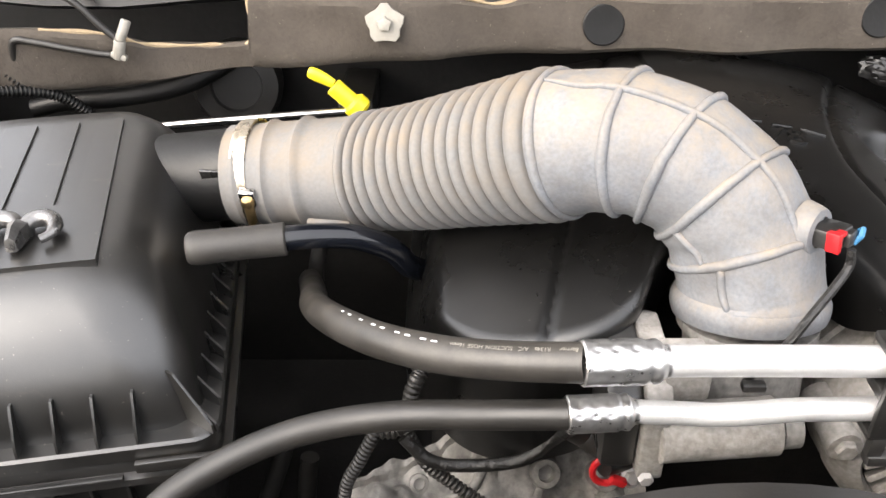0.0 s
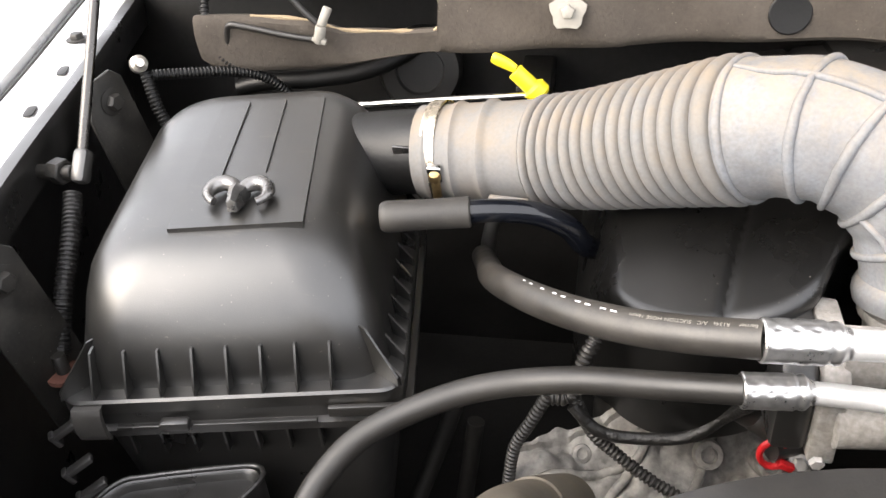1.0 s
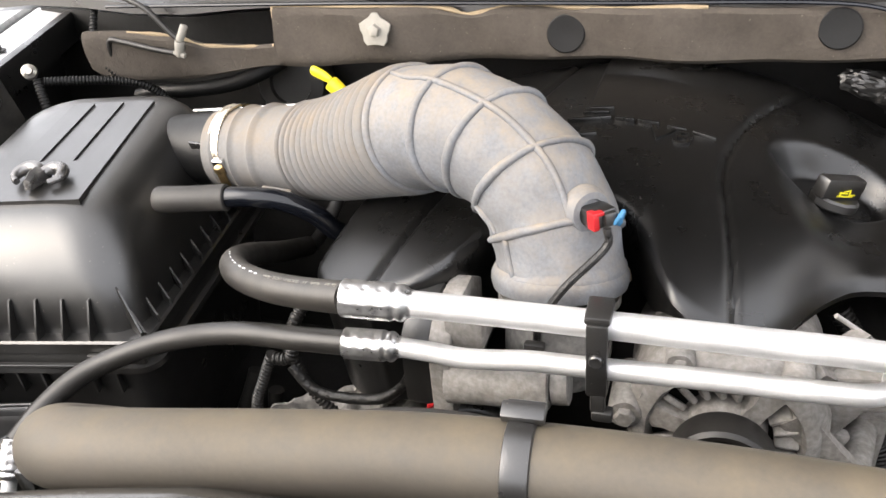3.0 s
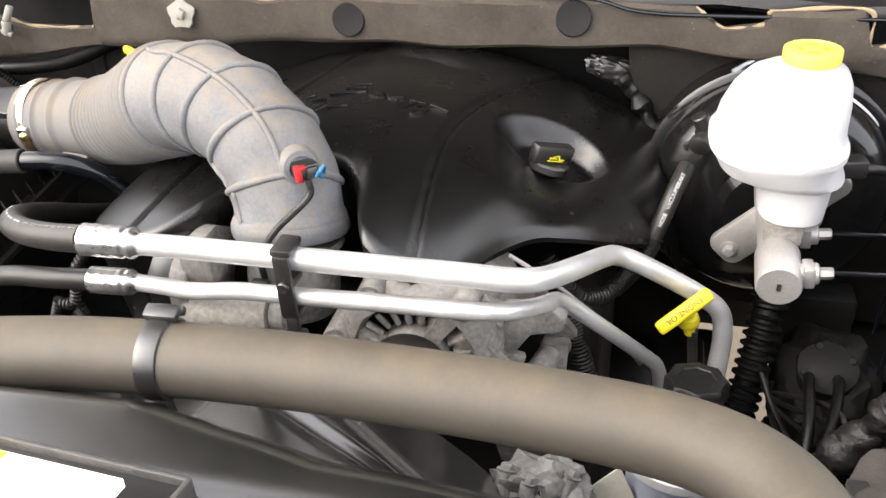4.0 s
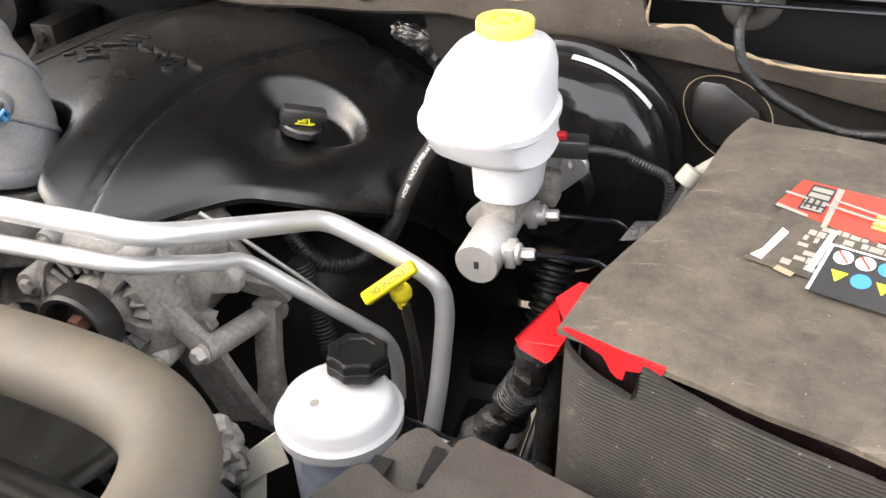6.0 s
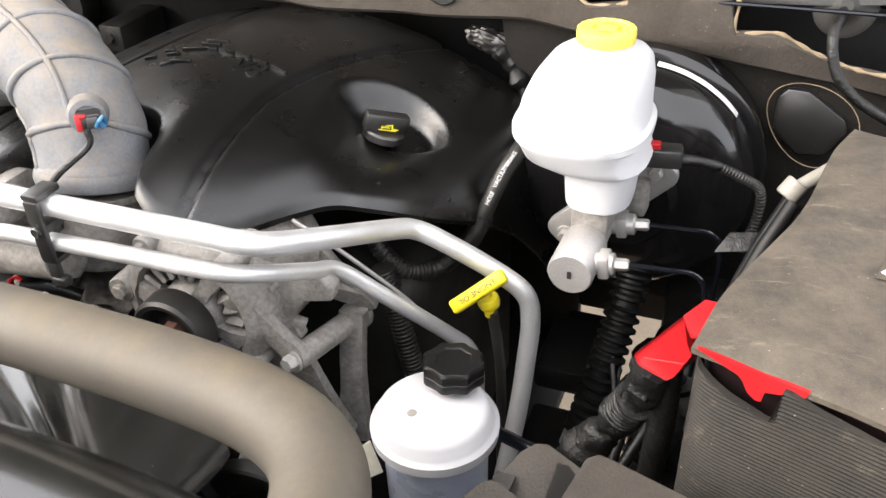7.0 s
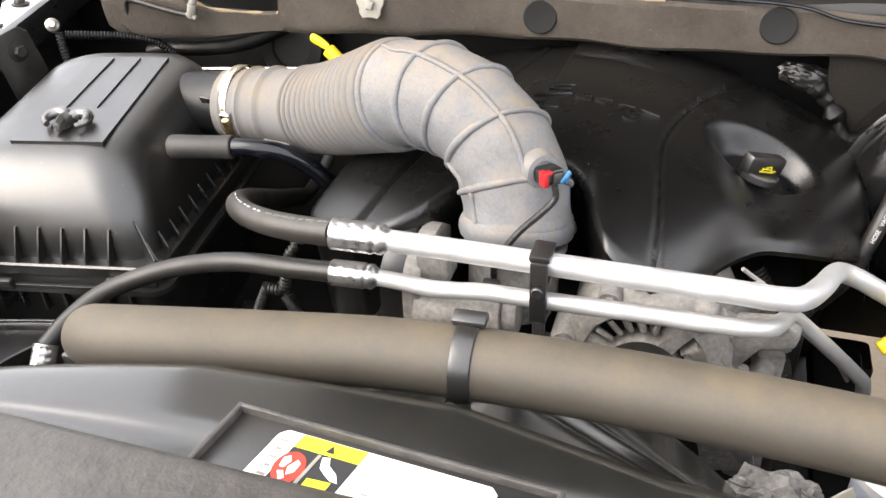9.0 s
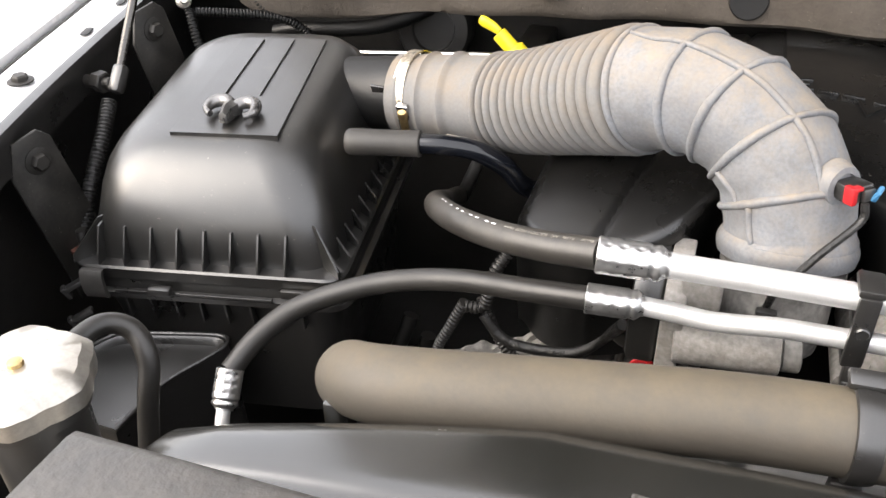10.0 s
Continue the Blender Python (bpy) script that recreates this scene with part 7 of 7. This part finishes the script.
box(bm, pose(0.130, 0.445, 1.0670, 0, 25, 0), 0.012, 0.006, 0.006, 0.001)
part("clip", bm, M_RED, lock, "bright red C-shaped clip")
part("plug", tube([(0.119, 0.449, 1.077), (0.128, 0.455, 1.074), (0.145, 0.465, 1.068), (0.165, 0.475, 1.055)], 0.0075, 14, 6), M_BLACK, lock, "black plug with its lead")
part("bolt", hexbolt(bmesh.new(), (0.140, 0.452, 1.063), (0.2, -0.8, 0.5), 0.0055, 0.006, 0.008), M_MACH, lock, "grey hex bolt")
coil = thing("coil_boot", (0.112, 0.46, 1.10), "black rubber boot with a yellow dot near the throttle body", "boot")
bm = bmesh.new()
ca, cd = Vector((0.090, 0.470, 1.105)), (Vector((0.136, 0.464, 1.075)) - Vector((0.090, 0.470, 1.105))).normalized()
lathe(bm, [(0.004, 0.0), (0.0105, 0.001), (0.0125, 0.004), (0.0125, 0.018), (0.0115, 0.020), (0.0125, 0.022), (0.0125, 0.044), (0.0110, 0.050), (0.003, 0.051)], axis_matrix(ca, cd), 24)
part("sleeve", bm, M_RUBBER, coil)
bm = bmesh.new()
lathe(bm, [(0.0024, 0), (0.0024, 0.001), (0.001, 0.0012)], axis_matrix(ca + cd * 0.034 + Vector((0.0, -0.0112, 0.0055)), (0, -0.9, 0.44)), 10)
part("dot", bm, M_YELLOW, coil, "small yellow dot")
wire("conduit", [(0.452, 0.58, 1.085), (0.458, 0.58, 1.062), (0.464, 0.58, 1.035), (0.474, 0.575, 1.0), (0.49, 0.57, 0.94)], 0.011, M_RUBBER, "thick ribbed black conduit beside the alternator", "conduit", "", True)
wire("conduit", [(0.43, 0.60, 1.115), (0.447, 0.595, 1.090), (0.468, 0.60, 1.070), (0.49, 0.62, 1.062)], 0.009, M_RUBBER, "ribbed black conduit under the engine cover", "conduit", "", True)
wire("steel_line", [(0.412, 0.497, 1.180), (0.440, 0.508, 1.154), (0.465, 0.520, 1.126), (0.500, 0.540, 1.080), (0.530, 0.555, 1.030)], 0.0020, M_MACH, "thin bright steel line beside the pipes", "line")
# steering shaft boot
boot = thing("steering_boot", (0.655, 0.70, 0.80), "ribbed black rubber steering shaft boot", "boot")
part("bellows", corrugated([(0.674, 0.790, 1.04), (0.668, 0.745, 0.97), (0.654, 0.705, 0.89), (0.640, 0.68, 0.82)], 0.0175, 0.0115, 0.0034, 20), M_BOOT, boot)
bm = bmesh.new()
lathe(bm, [(0.017, 0), (0.019, 0.003), (0.019, 0.018), (0.015, 0.022), (0.010, 0.024), (0.010, 0.06)], axis_matrix((0.640, 0.68, 0.82), (-0.2, -0.35, -0.8)), 18)
part("yoke", bm, M_MACH, boot, "bright steel shaft coupling")
lead = thing("battery_lead", (0.70, 0.42, 1.0), "thick taped cable bundle with ribbed collar beside the battery", "cable")
lc = resample(curve([(0.733, 0.402, 1.188), (0.729, 0.407, 1.160), (0.716, 0.420, 1.125), (0.697, 0.425, 1.085), (0.675, 0.425, 1.052), (0.65, 0.43, 1.02)], 10), 60)
bm = sweep(bmesh.new(), lc, lambda s: 0.0128 + 0.0018 * math.sin(s * 21) + 0.0012 * math.sin(s * 47 + 1) + 0.003 * math.exp(-((s - 0.62) / 0.09) ** 2), 20)
part("taped_lead", lumpy(bm, 150, 0.0030), M_TAPE, lead)
part("ribbed_collar", corrugated(lc[14:24], 0.0142, 0.0046, 0.0012, 18), M_TAPE, lead)
bm = tube([(0.700, 0.400, 1.085), (0.722, 0.392, 1.090), (0.742, 0.388, 1.088)], 0.0035, 8, 6)
box(bm, pose(0.742, 0.388, 1.086, 10, 20, 0), 0.014, 0.012, 0.010, 0.002)
part("cable_tie", bm, M_BLACK, lead)
wire("cable_sleeve", [(0.742, 0.405, 1.19), (0.742, 0.41, 1.12), (0.735, 0.42, 1.0)], 0.010, M_TAPE, "taped cable sleeve beside the battery", "cable")
wire("body_line", [(0.60, 0.46, 1.03), (0.66, 0.44, 1.035), (0.72, 0.43, 1.04), (0.78, 0.43, 1.04)], 0.006, M_GLOSS, "black hose across the gap beside the battery", "hose")
for k in range(4):
    wire("wire", [(0.66 + 0.012 * k, 0.72, 0.93 - 0.02 * k), (0.68, 0.66 + 0.01 * k, 0.90), (0.70 + 0.01 * k, 0.60, 0.90 + 0.02 * k), (0.73, 0.55, 0.93)], 0.003, M_RUBBER, "thin black wire low in the bay", "wire", "low wires")
# round opening in the firewall felt behind the battery
opening = thing("firewall_port", (0.989, 0.93, 1.06), "dark round port with a grey plug behind the battery", "port")
bm = bmesh.new()
lathe(bm, [(0.080, -0.03), (0.080, 0.008), (0.072, 0.012), (0.055, 0.008), (0.053, -0.02)], axis_matrix((0.995, 0.93, 1.120), (0, -1, 0.15)), 48)
part("rim", bm, M_DARK, opening)
bm = bmesh.new()
lathe(bm, [(0.053, -0.03), (0.050, 0.010), (0.030, 0.014), (0.004, 0.015)], axis_matrix((0.995, 0.93, 1.120), (0, -1, 0.15)), 40)
part("plug", bm, M_SLEEVE, opening)
# mounting stud of the air cleaner with its washer
stud = thing("mounting_stud", (-0.463, 0.462, 1.06), "black mounting stud on a rusty washer beside the air cleaner", "stud")
bm = bmesh.new()
between(bm, (-0.463, 0.462, 1.04), (-0.463, 0.462, 1.098), 0.006, 14)
part("pin", bm, M_STEEL, stud)
bm = bmesh.new()
lathe(bm, [(0.014, 0), (0.0155, 0.001), (0.0155, 0.005), (0.010, 0.006)], Matrix.Translation((-0.463, 0.462, 1.074)), 20)
part("washer", bm, M_RUST, stud, "dull red washer")
# grommet and cable on the right firewall
bm = bmesh.new()
lathe(bm, [(0.028, 0), (0.030, 0.004), (0.026, 0.008), (0.020, 0.009), (0.014, 0.013), (0.006, 0.020)], axis_matrix((0.830, 0.862, 1.287), (0, -1, 0.3)), 32)
solo("cable_grommet", bm, M_SLEEVE, "dusty round rubber grommet in the cowl", "grommet")
wire("hood_cable", [(0.828, 0.845, 1.288), (0.822, 0.81, 1.272), (0.831, 0.80, 1.243), (0.850, 0.80, 1.222), (0.873, 0.80, 1.208), (0.918, 0.80, 1.188), (0.96, 0.80, 1.186), (1.08, 0.80, 1.20)], 0.0052, M_TAPE, "taped black cable hanging from the grommet", "cable")
bm = bmesh.new()
prism(bm, [(-0.034, 0.028), (-0.026, 0.038), (-0.004, 0.037), (0.036, 0.010), (0.040, -0.006), (0.022, -0.032), (-0.004, -0.034), (-0.033, -0.010)], 0.010, axis_matrix((0.820, 0.868, 1.160), (0, -1, 0.05)), 0.004)
lip = [Vector((0.824 + 0.046 * math.cos(a) + 0.004 * math.sin(2 * a), 0.858, 1.160 + 0.045 * math.sin(a) - 0.012 * math.cos(a))) for a in [math.tau * k / 40 for k in range(41)]]
part("hole_edge", sweep(bmesh.new(), lip, 0.0005, 8), M_FELTEDGE, felt, "raw tan edge of the hole round the plate")
solo("pedal_plate", bm, M_BLACK, "satin black plate sunk in the firewall felt", "plate")
# power steering pump castings below the hose
pump = thing("power_steering_pump", (0.46, 0.37, 0.95), "dirty cast alloy pump with off-white tag below the radiator hose", "pump")
bm = bmesh.new()
bmesh.ops.create_icosphere(bm, subdivisions=4, radius=1.0)
for v in bm.verts:
    f = 1 + 0.30 * noise.noise(v.co * 3.2) + 0.16 * noise.noise(v.co * 8)
    v.co = Vector((0.462 + 0.040 * v.co.x * f, 0.372 + 0.030 * v.co.y * f, 1.034 + 0.032 * v.co.z * f))
body_ = part("casting", bm, M_CASTD, pump)
for a, b, r in (((0.430, 0.352, 1.036), (0.432, 0.368, 1.056), 0.008), ((0.448, 0.340, 1.040), (0.452, 0.352, 1.062), 0.006), ((0.444, 0.345, 1.026), (0.478, 0.347, 1.034), 0.006), ((0.476, 0.352, 1.040), (0.484, 0.366, 1.062), 0.0065)):
    bm = bmesh.new()
    between(bm, a, b, r, 14)
    hexbolt(bm, b, Vector(b) - Vector(a), r * 0.8, 0.007, r * 1.1)
    part("fitting", lumpy(bm, 120, 0.0016), M_CASTD, pump)
bm = bmesh.new()
box(bm, pose(0.468, 0.358, 1.052, 25, 10, 15), 0.020, 0.014, 0.012, 0.003)
part("connector", bm, M_BLACK, pump)
for k in range(2):
    part("hose_end", tube([(0.492 + 0.012 * k, 0.36, 0.99), (0.502 + 0.012 * k, 0.345, 1.0), (0.512 + 0.010 * k, 0.325, 0.98), (0.515 + 0.01 * k, 0.31, 0.93)], 0.007, 12, 8), M_SLEEVE, pump)
bm = bmesh.new()
lathe(bm, [(0.050, 0.016), (0.0745, 0.016), (0.0765, 0.014), (0.0765, 0.002), (0.0745, 0.0), (0.054, 0.0), (0.050, 0.003), (0.048, 0.012), (0.020, 0.013), (0.016, 0.004), (0.002, 0.003)], axis_matrix((0.463, 0.322, 0.989), (0.04, 1, 0)), 56)
part("pulley", bm, M_RUBBER, pump, "black dished belt pulley")
bm = bmesh.new()
card = [Vector(p) for p in ((0.482, 0.386, 1.014), (0.520, 0.398, 1.049), (0.533, 0.390, 1.026), (0.512, 0.384, 1.012), (0.486, 0.378, 0.990))]
bridge(bm, [card, [p + Vector((0.0008, -0.0012, -0.0004)) for p in card]])
low = [Vector(p) for p in ((0.486, 0.382, 0.990), (0.512, 0.386, 1.010), (0.514, 0.372, 0.975), (0.492, 0.366, 0.962))]
bridge(bm, [low, [p + Vector((0.0008, -0.0012, -0.0004)) for p in low]])
part("tag", bm, M_TAG, pump, "folded off-white tag")
# cooling fan inside the shroud
fan = thing("cooling_fan", (0.19, 0.30, 0.72), "black plastic cooling fan deep in the shroud", "fan")
bm = bmesh.new()
lathe(bm, [(0.07, 0), (0.075, 0.01), (0.075, 0.05), (0.06, 0.06), (0.02, 0.062)], axis_matrix((0.19, 0.275, 0.935), (0, 1, 0)), 32)
part("hub", bm, M_STEEL, fan)
for k in range(9):
    a = math.tau * k / 9 + 0.2
    c, s = math.cos(a), math.sin(a)
    bm = bmesh.new()
    rows = []
    for r, w, tw in ((0.07, 0.03, 40), (0.12, 0.04, 34), (0.18, 0.048, 28), (0.225, 0.05, 24)):
        ctr = Vector((0.19 + r * c, 0.305, 0.935 + r * s))
        tang = Vector((-s, 0, c))
        d = tang * math.cos(radians(tw)) + Vector((0, 1, 0)) * math.sin(radians(tw))
        nrm = d.cross(Vector((c, 0, s))) * 0.002
        rows.append([ctr - d * w - nrm, ctr + d * w - nrm, ctr + d * w + nrm, ctr - d * w + nrm])
    bridge(bm, rows)
    part("blade", bm, M_BLACK, fan)
